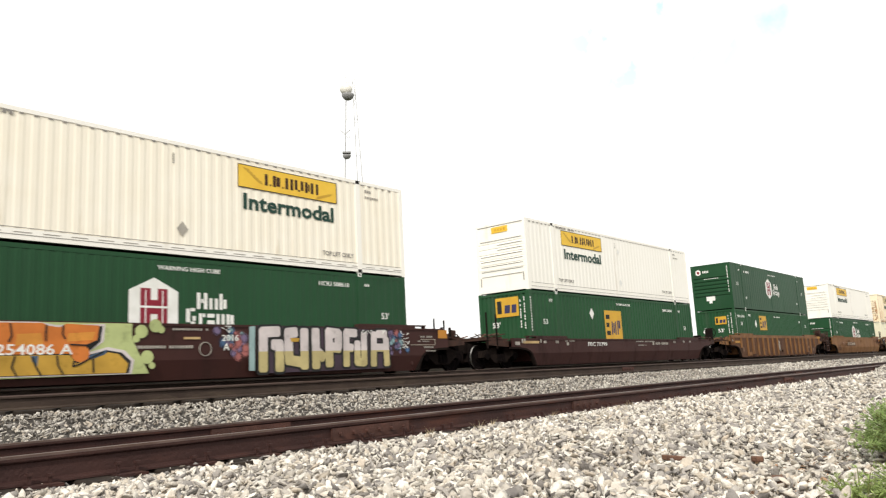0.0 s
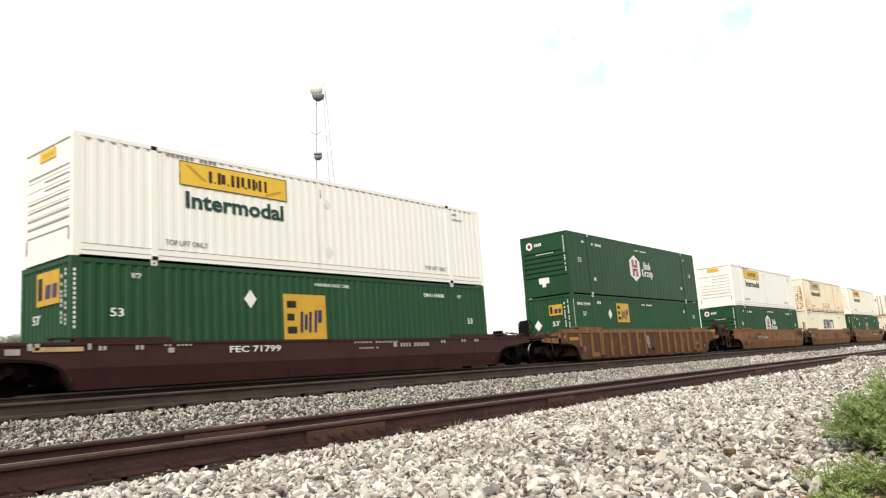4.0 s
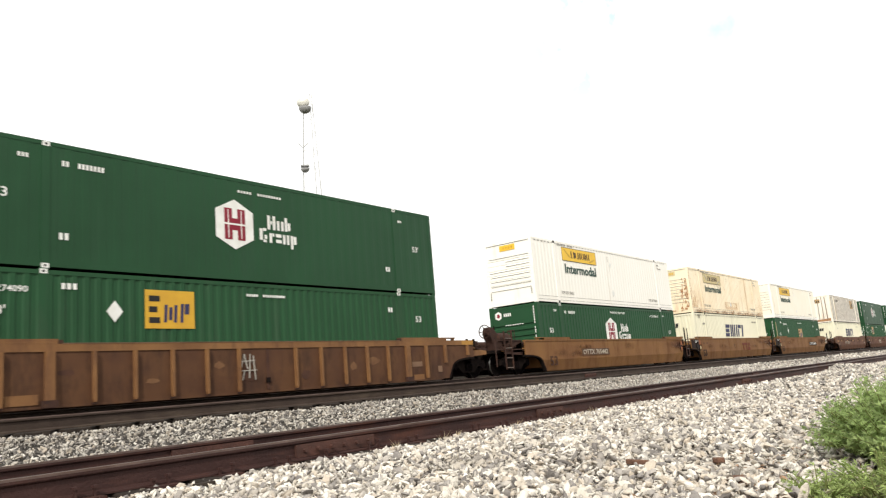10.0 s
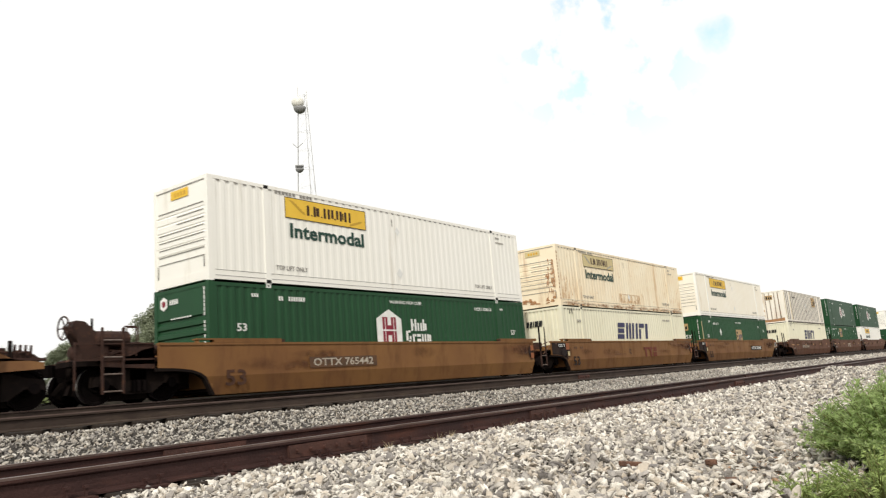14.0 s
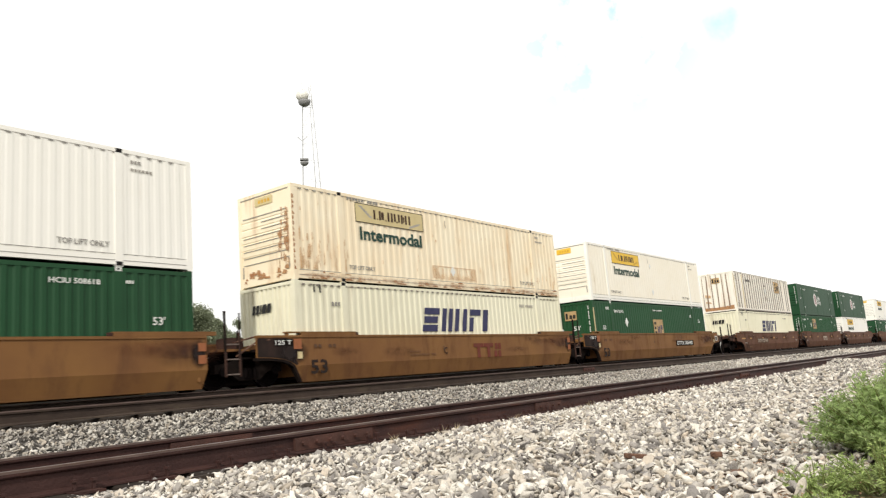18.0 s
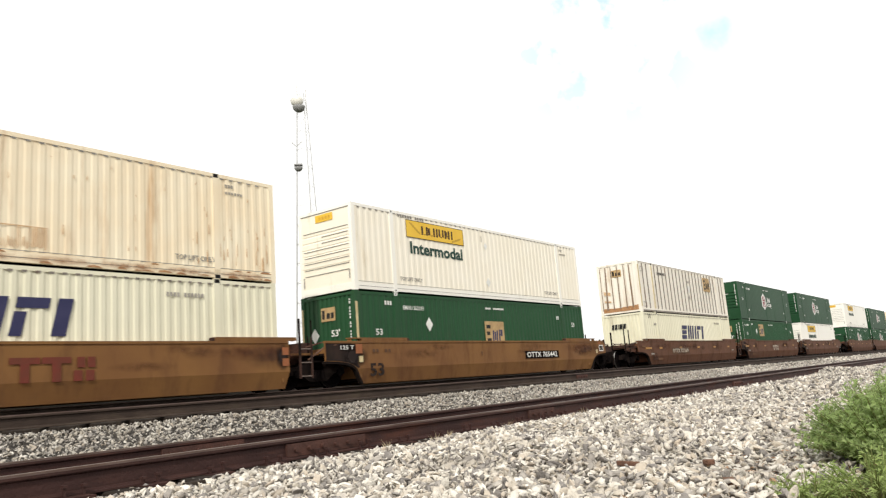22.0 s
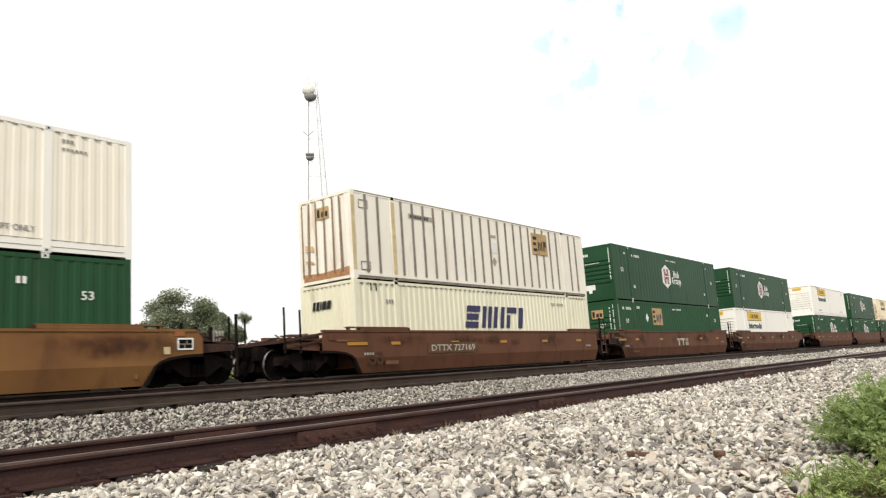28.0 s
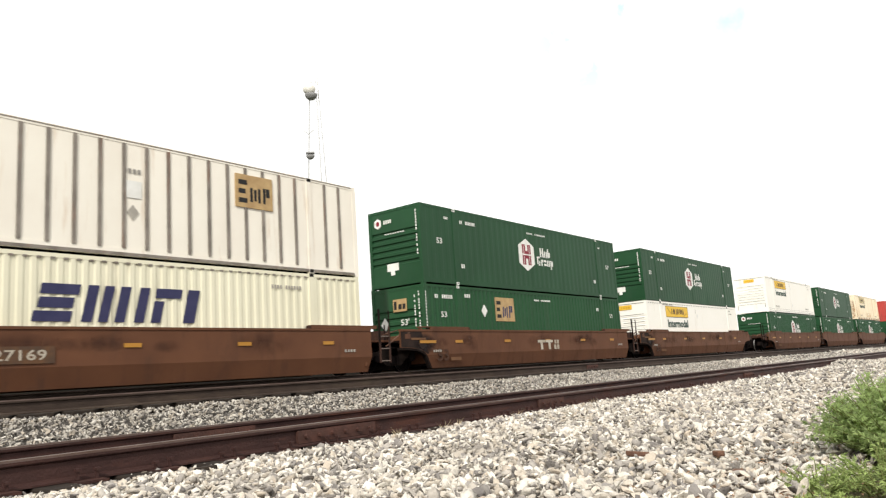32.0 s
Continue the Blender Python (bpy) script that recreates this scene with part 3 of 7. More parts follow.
SPEC = {
    # body material, rail material, side period, depth, end style
    "jb": ("jb_cream", "jb_white", 0.31, 0.012, "bands"),
    "jb_white": ("jb_white", "jb_white", 0.31, 0.009, "bands"),
    "jb_ribbed": ("jb_cream", "jb_white", 0.31, 0.013, "bands"),
    "jb_worn": ("jb_worn", "jb_worn", 0.31, 0.018, "bands"),
    "hub": ("hub_green", "hub_green", 0.40, 0.006, "louvre"),
    "hub_folded": ("hub_green", "hub_green", 0.285, 0.028, "louvre"),
    "hub_shallow": ("hub_green", "hub_green", 0.285, 0.009, "louvre"),
    "emp": ("emp_green", "emp_green", 0.285, 0.024, "fluted"),
    "emp_mid": ("emp_green", "emp_green", 0.285, 0.030, "fluted"),
    "emp_aft": ("emp_green", "emp_green", 0.285, 0.018, "fluted"),
    "emp_louvre": ("emp_green", "emp_green", 0.285, 0.024, "louvre"),
    "swift": ("swift_cream", "swift_cream", 0.29, 0.025, "fluted"),
    "post": ("post_white", "post_white", 0.0, 0.0, "posts"),
    "red": ("red_paint", "red_paint", 0.29, 0.030, "fluted"),
}


def on_top(kind):
    return kind.startswith("jb") or kind in ("hub", "post", "red")


def height_of(kind):
    return CH + 0.03 if on_top(kind) else CH - 0.035


def container_shell(kind, root):
    tall = height_of(kind)
    lid = tall if on_top(kind) else tall - 0.035       # top of the rails; corner castings stand proud of them
    foot, rail_u = (-0.09, -0.05) if on_top(kind) else (0.0, 0.035)
    body, trim, period, depth, end = SPEC[kind]
    rail_b = 0.19 if kind.startswith("jb") else 0.13
    z0, z1 = rail_b, lid - 0.10
    lifts = (2.05, 14.10)
    for side, nm in ((-1, "side_panel"), (1, "side_panel")):
        bm = bmesh.new()
        for a, b in ((0.16, lifts[0] - 0.10), (lifts[0] + 0.10, lifts[1] - 0.10), (lifts[1] + 0.10, CL - 0.16)):
            if period:
                line = [(x, side * (CW - 0.006 - d)) for x, d in fold(a, b, period, depth)]
            else:
                line = [(a, side * (CW - 0.012)), (b, side * (CW - 0.012))]
            prism(bm, line + [(b, side * (CW - 0.09)), (a, side * (CW - 0.09))], z0, z1, "z")
        part(nm, bm, M[body], root, "corrugated steel side" if period else "smooth sheet side between outer posts")
        boxes("top_rail", M[trim], root, (0.16, CL - 0.16, side * (CW - 0.07), side * (CW + 0.0), z1, lid))
        boxes("bottom_rail", M[trim], root, (0.16, CL - 0.16, side * (CW - 0.10), side * (CW + 0.0), rail_u, z0))
        for x in (0.08, CL - 0.08):
            boxes("corner_post", M[trim], root, (x - 0.08, x + 0.08, side * (CW - 0.14), side * CW, foot, tall))
        for x in lifts:
            lp = boxes("lift_post", M[trim], root, (x - 0.10, x + 0.10, side * (CW - 0.08), side * (CW + 0.010), foot, tall - 0.002))
            for z in (foot, tall - 0.13):
                boxes("corner_casting", M["black" if kind in ("jb", "jb_white", "jb_worn", "swift", "post") else "white_mark"], lp,
                      (x - 0.085, x + 0.085, side * (CW - 0.03), side * (CW + 0.014), z + 0.012, z + 0.118))
                boxes("casting_hole", M["under_black"], lp, (x - 0.03, x + 0.03, side * (CW - 0.02), side * (CW + 0.017), z + 0.04, z + 0.09))
    if kind == "post":
        for i in range(25):
            x = 0.67 + 0.612 * i
            if min(abs(x - l) for l in lifts) < 0.2:
                continue
            for side in (-1, 1):
                boxes("side_post", M["post_dark"], root, (x - 0.045, x + 0.045, side * (CW - 0.02), side * (CW + 0.022), z0, z1))
    bm = bmesh.new()
    xs = [(y, d) for y, d in fold(0.16, CL - 0.16, 0.42, 0.025)]
    prism(bm, [(x, lid - 0.030 - d) for x, d in xs] + [(CL - 0.16, lid - 0.10), (0.16, lid - 0.10)], -CW + 0.07, CW - 0.07, "y")
    part("roof_panel", bm, M[trim], root)
    boxes("floor_frame", M["under_black"], root, (0.16, CL - 0.16, -CW + 0.1, CW - 0.1, rail_u + 0.045, 0.17))
    # ends
    for x, out in ((0.0, -1), (CL, 1)):
        bm = bmesh.new()
        yo = CW - 0.14
        if end == "fluted" or end == "posts":
            per, dep = (0.21, 0.045) if end == "fluted" else (0.42, 0.03)
            line = [(x - out * (0.012 + d), y) for y, d in fold(-yo, yo, per, dep)]
            prism(bm, line + [(x - out * 0.12, yo), (x - out * 0.12, -yo)], z0, z1, "z")
        else:
            hs = fold(z0 + 0.50, z1 - 0.75, 0.24 if end == "louvre" else 0.215, 0.055 if end == "louvre" else 0.02, 0.44 if end == "louvre" else 0.70)
            line = [(x - out * 0.014, z0), (x - out * 0.014, z0 + 0.44)] + [(x - out * (0.014 + d), z) for z, d in hs] + [(x - out * 0.014, z1)]
            prism(bm, line + [(x - out * 0.12, z1), (x - out * 0.12, z0)], -yo, yo, "y")
        ep = part("end_panel", bm, M[body], root, "ribbed end wall")
        boxes("end_rail", M[trim], root, (x, x - out * 0.11, -yo, yo, lid - 0.10, lid - 0.001))
        boxes("end_rail", M[trim], root, (x, x - out * 0.12, -yo, yo, rail_u - 0.005, z0))
        if end == "bands" and out < 0:
            # grey bars laid on the wall paint the shadow lines of its ribs
            for i in range(8):
                z = z0 + 0.44 + i * 0.215
                boxes("groove_shade", M["grey_mark"], ep, (x - 0.004, x + 0.016, -yo + 0.06, yo - 0.10 - (0.9 if i in (5, 6) else 0), z, z + 0.022))
            boxes("groove_shade", M["grey_mark"], ep, (x - 0.004, x + 0.02, -yo - 0.02, yo, tall - 0.13, tall - 0.105))
            boxes("placard_holder", M["grey_mark"], ep, (x - 0.006, x + 0.01, -yo + 0.05, -yo + 0.09, z0 + 0.12, z0 + 0.42))
            boxes("placard_holder", M["grey_mark"], ep, (x - 0.006, x + 0.01, yo - 0.07, yo - 0.03, z0 + 0.05, z0 + 0.42))


def hexagon(cx, cz, r, h):
    return [(cx, cz + h), (cx - r, cz + h * 0.55), (cx - r, cz - h * 0.55), (cx, cz - h), (cx + r, cz - h * 0.55), (cx + r, cz + h * 0.55)]


def sign_hex(root, cx, cz):
    r, h = 0.64, 0.72
    pts = hexagon(cx, cz, r, h)
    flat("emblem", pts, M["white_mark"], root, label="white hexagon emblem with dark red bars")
    bm = bmesh.new()
    for dx in (-0.22, 0.22):
        prism(bm, rect(cx + dx - 0.13, cx + dx + 0.13, cz - 0.45, cz + 0.45), OUT - 0.008, OUT - 0.004, "y")
    prism(bm, rect(cx - 0.09, cx + 0.09, cz - 0.17, cz + 0.17), OUT - 0.008, OUT - 0.004, "y")
    part("emblem_cross", bm, M["maroon"], root)
    bm = bmesh.new()
    for dx in (-0.22, 0.22):
        prism(bm, rect(cx + dx - 0.014, cx + dx + 0.014, cz - 0.40, cz + 0.40), OUT - 0.011, OUT - 0.0085, "y")
    prism(bm, rect(cx - 0.38, cx + 0.38, cz - 0.025, cz + 0.025), OUT - 0.0135, OUT - 0.0115, "y")
    part("emblem_line", bm, M["white_mark"], root)


def blocks(name, root, x, z, widths, height, gap, material, slant=0.0, y=OUT, end=False):
    """A brand word as plain upright blocks."""
    for w in widths:
        bm = bmesh.new()
        prism(bm, [(x, z), (x + w, z), (x + w + slant * height, z + height), (x + slant * height, z + height)], y - 0.004, y, "x" if end else "y")
        part(name, bm, M[material], root)
        x += w + gap


def bar_word(root, x, z, rows, material, slant=0.0, y=OUT):
    """A brand word as plain bars; rows of (start, width, foot, height)."""
    for u, w, f, h in rows:
        bm = bmesh.new()
        a, b = slant * f, slant * (f + h)
        prism(bm, [(x + u + a, z + f), (x + u + w + a, z + f), (x + u + w + b, z + f + h), (x + u + b, z + f + h)], y - 0.004, y, "y")
        part("logo_block", bm, M[material], root)


def diamond(root, x, z, r, material="white_mark", end=False):
    pts = [(x, z - r), (x + r * 0.8, z), (x, z + r), (x - r * 0.8, z)]
    return (end_flat if end else flat)("placard", pts, M[material], root, label="diamond hazard placard")


def emp_square(root, x, z, s, worn=False, end=False, wide=1.45):
    gold = M["emp_worn" if worn else "emp_gold"]
    q = (end_flat if end else flat)("logo_panel", rect(x, x + s * wide, z, z + s), gold, root, label="gold square logo panel with dark blocks")
    y = -0.010 if end else OUT - 0.004
    k = s * wide / 1.45
    if end:
        blocks("logo_block", q, x + 1.07 * k, z + 0.18 * s, (0.28 * k,), 0.66 * s, 0.1, "black", 0, y, end)
        blocks("logo_block", q, x + 0.16 * k, z + 0.18 * s, (0.30 * k, 0.34 * k), 0.42 * s, 0.10 * k, "navy" if not worn else "black", -0.1, y, end)
    else:
        bar_word(q, x, z, [(0.11 * k, 0.31 * k, 0.70 * s, 0.15 * s), (0.11 * k, 0.24 * k, 0.42 * s, 0.15 * s), (0.11 * k, 0.31 * k, 0.14 * s, 0.15 * s)], "black", 0, y)
        bar_word(q, x, z, [(0.52 * k, 0.09 * k, 0.16 * s, 0.46 * s), (0.66 * k, 0.10 * k, 0.22 * s, 0.34 * s), (0.81 * k, 0.09 * k, 0.16 * s, 0.46 * s), (1.00 * k, 0.09 * k, 0.16 * s, 0.50 * s), (1.12 * k, 0.14 * k, 0.38 * s, 0.28 * s)], "navy", 0.06, y)


def jb_sign(root, x, worn=False):
    q = flat("logo_panel", rect(x, x + 3.58, 2.00, 2.66), M["sign_faded" if worn else "sign_yellow"], root, label="long yellow logo panel with dark edge")
    bm = bmesh.new()
    for r in (rect(x, x + 3.58, 2.00, 2.02), rect(x, x + 3.58, 2.64, 2.66), rect(x, x + 0.02, 2.02, 2.64), rect(x + 3.56, x + 3.58, 2.02, 2.64)):
        prism(bm, r, OUT - 0.008, OUT - 0.0035, "y")
    part("logo_edge", bm, M["black"], q)
    for s, c in ((1, x + 0.15), (-1, x + 3.43)):
        bm = bmesh.new()
        for k in range(5):
            u, v = c + s * (0.02 + 0.10 * k), (2.58 - 0.07 * k if s > 0 else 2.28 - 0.03 * k)
            prism(bm, [(u, v), (u + s * 0.20, v - 0.03), (u + s * 0.26, v - 0.13), (u + s * 0.14, v - 0.10), (u + s * 0.03, v - 0.04)], OUT - 0.0055 - 0.0005 * k, OUT - 0.0035, "y")
        part("logo_scroll", bm, M["scroll_brown" if not worn else "dull_mark"], q)
    bar_word(q, x + 0.80, 2.17, [(0.10, 0.10, 0.0, 0.33), (0.27, 0.05, 0.0, 0.05), (0.38, 0.10, 0.0, 0.33), (0.50, 0.13, 0.03, 0.27), (0.70, 0.05, 0.0, 0.05), (0.82, 0.10, 0.0, 0.33), (1.00, 0.10, 0.0, 0.33), (1.16, 0.10, 0.04, 0.29),
                                   (1.27, 0.08, 0.0, 0.05), (1.38, 0.10, 0.04, 0.29), (1.54, 0.10, 0.0, 0.33), (1.66, 0.06, 0.06, 0.21), (1.76, 0.10, 0.0, 0.33), (1.96, 0.09, 0.0, 0.33)], "sign_ink", 0.0, OUT - 0.004)
    lettering("Intermodal", x + 0.18, 1.39, 3.26, 0.46, "dark_green_ink", root)


def swift_word(root):
    bar_word(root, 5.90, 1.25, [(0.0, 0.86, 0.0, 0.24), (0.06, 0.78, 0.31, 0.24), (0.04, 0.88, 0.62, 0.24), (1.10, 0.26, 0.0, 0.86), (1.50, 0.24, 0.0, 0.86), (1.90, 0.26, 0.0, 0.86),
                                  (2.40, 0.26, 0.0, 0.86), (2.84, 0.27, 0.0, 0.54), (2.84, 0.72, 0.62, 0.24), (3.74, 0.34, 0.0, 0.86)], "navy", 0.22)


def upright_writing(root, y, z0, z1):
    """A column of tiny painted signs on the container's end, drawn as plain marks."""
    rnd = random.Random(int(z1 * 100))
    bm = bmesh.new()
    z = z0
    while z < z1:
        h = rnd.uniform(0.05, 0.10)
        prism(bm, rect(y, y + 0.05, z, z + h), -0.006, -0.002, "x")
        z += h + rnd.choice((0.03, 0.03, 0.10))
    tagged(part("small_writing", bm, M["white_mark"], root), kind="stuff")


def dress(kind, root):
    tall = height_of(kind)
    if kind in ("jb", "jb_white", "jb_worn", "jb_ribbed"):
        jb_sign(root, {"jb": 9.63, "jb_ribbed": 2.84}.get(kind, 2.77), kind == "jb_worn")
        lettering("TOP LIFT ONLY", 2.35, 0.36, 1.25, 0.14, "grey_mark", root)
        lettering("TOP LIFT ONLY", 12.6 if kind != "jb_worn" else 12.8, 0.36, 1.25, 0.14, "grey_mark", root)
        bars("small_writing", 2.4, 2.70, 1.7, 0.10, 12, "grey_mark", root, seed=5)
        bars("small_writing", 14.42, 2.55, 0.30, 0.09, 3, "grey_mark", root, seed=9)
        bars("small_writing", 14.42, 2.36, 0.62, 0.07, 6, "dull_mark", root, seed=10)
        # grey lines painting the shadow lines of the bottom rail
        flat("stripe", rect(0.2, CL - 0.2, 0.205, 0.222), M["grey_mark"], root)
        flat("stripe", rect(0.2, CL - 0.2, 0.052, 0.066), M["grey_mark"], root)
        if kind == "jb":
            bm = bmesh.new()
            for i in range(26):                  # faint dashes along the bottom rail
                prism(bm, rect(0.35 + i * 0.61, 0.72 + i * 0.61, 0.105, 0.125), OUT - 0.002, OUT, "y")
            tagged(part("rail_dash", bm, M["dull_mark"], root), kind="stuff")
        diamond(root, 7.98, 0.62, 0.20, "dull_mark" if kind == "jb" else "white_mark")
        if kind in ("jb_white", "jb_ribbed"):
            diamond(root, 7.98, 2.15, 0.16)
        bars("vent_mark", 7.7, 2.30, 0.05, 0.28, 1, "grey_mark", root)
        q = end_flat("logo_panel", rect(-0.42, 0.42, 2.46, 2.72), M["sign_yellow" if kind != "jb_worn" else "sign_faded"], root)
        bars("logo_block", -0.3, 2.53, 0.6, 0.11, 4, "emp_gold", q, -0.010, end=True)
        # dark dashes at the fold spacing paint the shade below the top rail
        bm = bmesh.new()
        for i in range(50):
            prism(bm, rect(0.30 + i * 0.31, 0.42 + i * 0.31, tall - 0.145, tall - 0.105), OUT - 0.002, OUT, "y")
        tagged(part("fold_shade", bm, M["grey_mark"], root), kind="stuff")
        if kind == "jb_worn":
            rnd = random.Random(4)
            bm = bmesh.new()
            n = 0
            for i in range(150):                 # streaks run down the folds, thickest towards both ends
                x = 0.25 + 2.1 * rnd.random() ** 1.5 if i < 80 else CL - 0.3 - 2.4 * rnd.random() ** 1.6 if i < 110 else rnd.uniform(0.3, CL - 0.3)
                z = 0.24 + 1.1 * rnd.random() ** 1.8 if i < 120 else rnd.uniform(1.6, 2.5)
                h, w = rnd.uniform(0.06, 0.42) * (1.2 - 0.4 * z), rnd.uniform(0.006, 0.022)
                n += 1
                prism(bm, [(x - w, z), (x + w, z), (x + w * 0.6, z + h), (x - w * 0.3, z + h * rnd.uniform(0.8, 1.1))], OUT - 0.0015 - 0.00002 * n, OUT, "y")
            tagged(part("rust_streak", bm, M["rust_thin"], root, "rust streaks down the folds"), kind="stuff")
            bm = bmesh.new()
            for i in range(46):                  # rust along the bottom rail
                x, w = rnd.choice((rnd.uniform(0.1, 3.0), rnd.uniform(12.8, 15.9), rnd.uniform(3.0, 12.8))), rnd.uniform(0.05, 0.45)
                z, h = rnd.choice((-0.04, -0.03, 0.15)), rnd.uniform(0.02, 0.075)
                prism(bm, [(x, z), (x + w, z), (x + w * 0.8, z + h * 0.6), (x + w * 0.45, z + h), (x + w * 0.1, z + h * 0.7)], OUT - 0.0015 - 0.00002 * i, OUT, "y")
            tagged(part("rust_edge", bm, M["rust_mid"], root, "rust along the bottom rail"), kind="stuff")
            bm = bmesh.new()
            for i in range(70):                  # comb of rusty bars where a panel was scraped, worst at its ends and foot
                x, e = 6.74 + 0.040 * i, min(i, 69 - i)
                z = 0.28 + rnd.uniform(-0.02, 0.05)
                top = 0.80 - rnd.random() * 0.1 if e < 9 or rnd.random() < 0.18 else z + rnd.uniform(0.06, 0.26)
                prism(bm, rect(x, x + rnd.uniform(0.008, 0.022), z, top), OUT - 0.0015, OUT, "y")
            prism(bm, rect(6.76, 9.50, 0.76, 0.785), OUT - 0.0012, OUT, "y")
            tagged(part("rust_patch", bm, M["rust_thin"], root, "scraped rusty patch"), kind="stuff")
            for i in range(9):                   # brown film over the bottom rail
                x = 0.2 + 1.72 * i
                bm = bmesh.new()
                bm.faces.new([bm.verts.new(p) for p in ((x, OUT - 0.006, -0.05), (x + 2.0, OUT - 0.006, -0.05), (x + 2.0, OUT - 0.006, 0.17), (x, OUT - 0.006, 0.17))])
                part("stain", bm, M["mist_wear"], root, "thin brown rust film")
            bm = bmesh.new()
            for i in range(60):                  # end wall: heaviest beside the near corner post and along the foot
                y = -1.12 + 0.5 * rnd.random() ** 2 if i < 40 else rnd.uniform(-1.1, 1.05)
                z = rnd.uniform(0.25, 2.2) if i < 40 else rnd.uniform(0.05, 0.3)
                h, w = (rnd.uniform(0.08, 0.35), rnd.uniform(0.02, 0.07)) if i < 40 else (rnd.uniform(0.04, 0.16), rnd.uniform(0.08, 0.3))
                prism(bm, [(y, z), (y + w, z + h * 0.2), (y + w * 0.7, z + h), (y + w * 0.1, z + h * 0.8)], -0.012 - 0.00004 * i, -0.005, "x")
            tagged(part("rust_blotch", bm, M["rust_mid"], root, "rust blotches on the end wall"), kind="stuff")
            bm = bmesh.new()
            for i in range(14):
                z = 0.2 + 0.17 * i
                prism(bm, [(0.01, z), (0.05 + rnd.random() * 0.08, z + 0.03), (0.03 + rnd.random() * 0.06, z + 0.12), (0.01, z + 0.15)], OUT - 0.002, OUT, "y")
            tagged(part("rust_corner", bm, M["rust_mid"], root, "rusty corner post edge"), kind="stuff")
    elif kind in ("hub", "hub_folded", "hub_shallow"):
        sign_hex(root, 7.26, 1.53)
        bar_word(root, 8.42, 1.52, [(0.0, 0.10, 0.0, 0.42), (0.12, 0.06, 0.16, 0.10), (0.20, 0.10, 0.0, 0.42), (0.36, 0.09, 0.0, 0.29), (0.52, 0.09, 0.0, 0.29), (0.66, 0.09, 0.0, 0.42), (0.77, 0.10, 0.03, 0.24)], "white_mark")
        bar_word(root, 8.12, 1.12, [(0.0, 0.11, 0.06, 0.34), (0.13, 0.12, 0.34, 0.08), (0.13, 0.12, 0.0, 0.08), (0.18, 0.09, 0.10, 0.12), (0.36, 0.09, 0.0, 0.29), (0.47, 0.07, 0.20, 0.09), (0.60, 0.21, 0.02, 0.10), (0.60, 0.21, 0.19, 0.10),
                                      (0.87, 0.09, 0.0, 0.29), (1.02, 0.09, 0.0, 0.29), (1.17, 0.09, -0.12, 0.41), (1.28, 0.11, 0.03, 0.24)], "white_mark")
        lettering("53", 0.90, 1.45, 0.33, 0.22, "white_mark", root)
        lettering("53'", 15.0, 1.41, 0.34, 0.21, "white_mark", root)
        if kind == "hub":
            bars("small_writing", 2.42, 2.36, 1.05, 0.13, 11, "white_mark", root, seed=2)
            bars("small_writing", 7.4, 2.48, 1.6, 0.07, 16, "white_mark", root, seed=3)
        else:
            lettering("HCIU 508618", 12.45, 2.36, 1.20, 0.13, "white_mark", root)
            bars("small_writing", 2.42, 2.36, 1.05, 0.13, 11, "white_mark", root, seed=2)
            lettering("WARNING HIGH CUBE", 7.35, 2.46, 1.75, 0.11, "white_mark", root)
        bars("small_writing", 1.43, 2.43, 0.26, 0.10, 3, "white_mark", root, seed=4)
        bars("small_writing", 14.3, 2.42, 0.22, 0.08, 3, "white_mark", root, seed=4)
        bars("small_writing", 2.36, 0.60, 0.26, 0.16, 2, "white_mark", root, seed=7)
        bars("small_writing", 13.5, 0.60, 0.24, 0.16, 2, "white_mark", root, seed=7)
        end_flat("emblem", hexagon(0.80, 2.42, 0.17, 0.2), M["white_mark"], root, label="small white hexagon emblem")
        end_flat("emblem_cross", hexagon(0.80, 2.42, 0.08, 0.1), M["maroon"], root, x=-0.010)
        bars("logo_block", 0.12, 2.36, 0.42, 0.14, 4, "white_mark", root, -0.006, end=True)
        bars("small_writing", -0.5, 1.93, 1.0, 0.04, 8, "white_mark", root, -0.006, end=True)
        end_flat("label_plate", rect(-0.15, 0.42, 0.52, 0.80), M["white_mark"], root)
        end_flat("label_plate", rect(0.05, 0.25, 0.36, 0.52), M["white_mark"], root)
        upright_writing(root, -1.12, 1.9, 2.65)
        upright_writing(root, -1.12, 1.0, 1.75)
    elif kind.startswith("emp"):
        ex, ez, dx, dz = {"emp": (4.50, 1.50, 3.72, 1.90), "emp_louvre": (4.50, 1.50, 3.72, 1.90), "emp_mid": (6.10, 0.82, 4.95, 1.97), "emp_aft": (7.47, 0.96, 3.85, 1.74)}[kind]
        emp_square(root, ex, ez, 1.34 if kind == "emp_mid" else 0.97, worn=kind in ("emp_aft", "emp_louvre"), wide=1.22 if kind == "emp_mid" else 1.45)
        lettering("53'" if kind == "emp" else "53", 0.92, {"emp": 1.78, "emp_louvre": 1.6, "emp_mid": 1.43, "emp_aft": 1.34}[kind], 0.34, 0.21, "white_mark", root)
        lettering("53", 14.93, 1.34 if kind == "emp_mid" else 1.80, 0.30, 0.21, "white_mark", root)
        if kind == "emp":
            lettering("EMHU 274090", 0.42, 2.28, 1.30, 0.14, "white_mark", root)
        elif kind == "emp_aft":
            lettering("EMHU 263193", 2.42, 2.24, 1.15, 0.15, "white_mark", root)
        elif kind == "emp_mid":
            lettering("EMHU 634068", 12.46, 2.28, 1.12, 0.14, "white_mark", root)
            lettering("WTP", 14.38, 2.28, 0.24, 0.13, "white_mark", root)
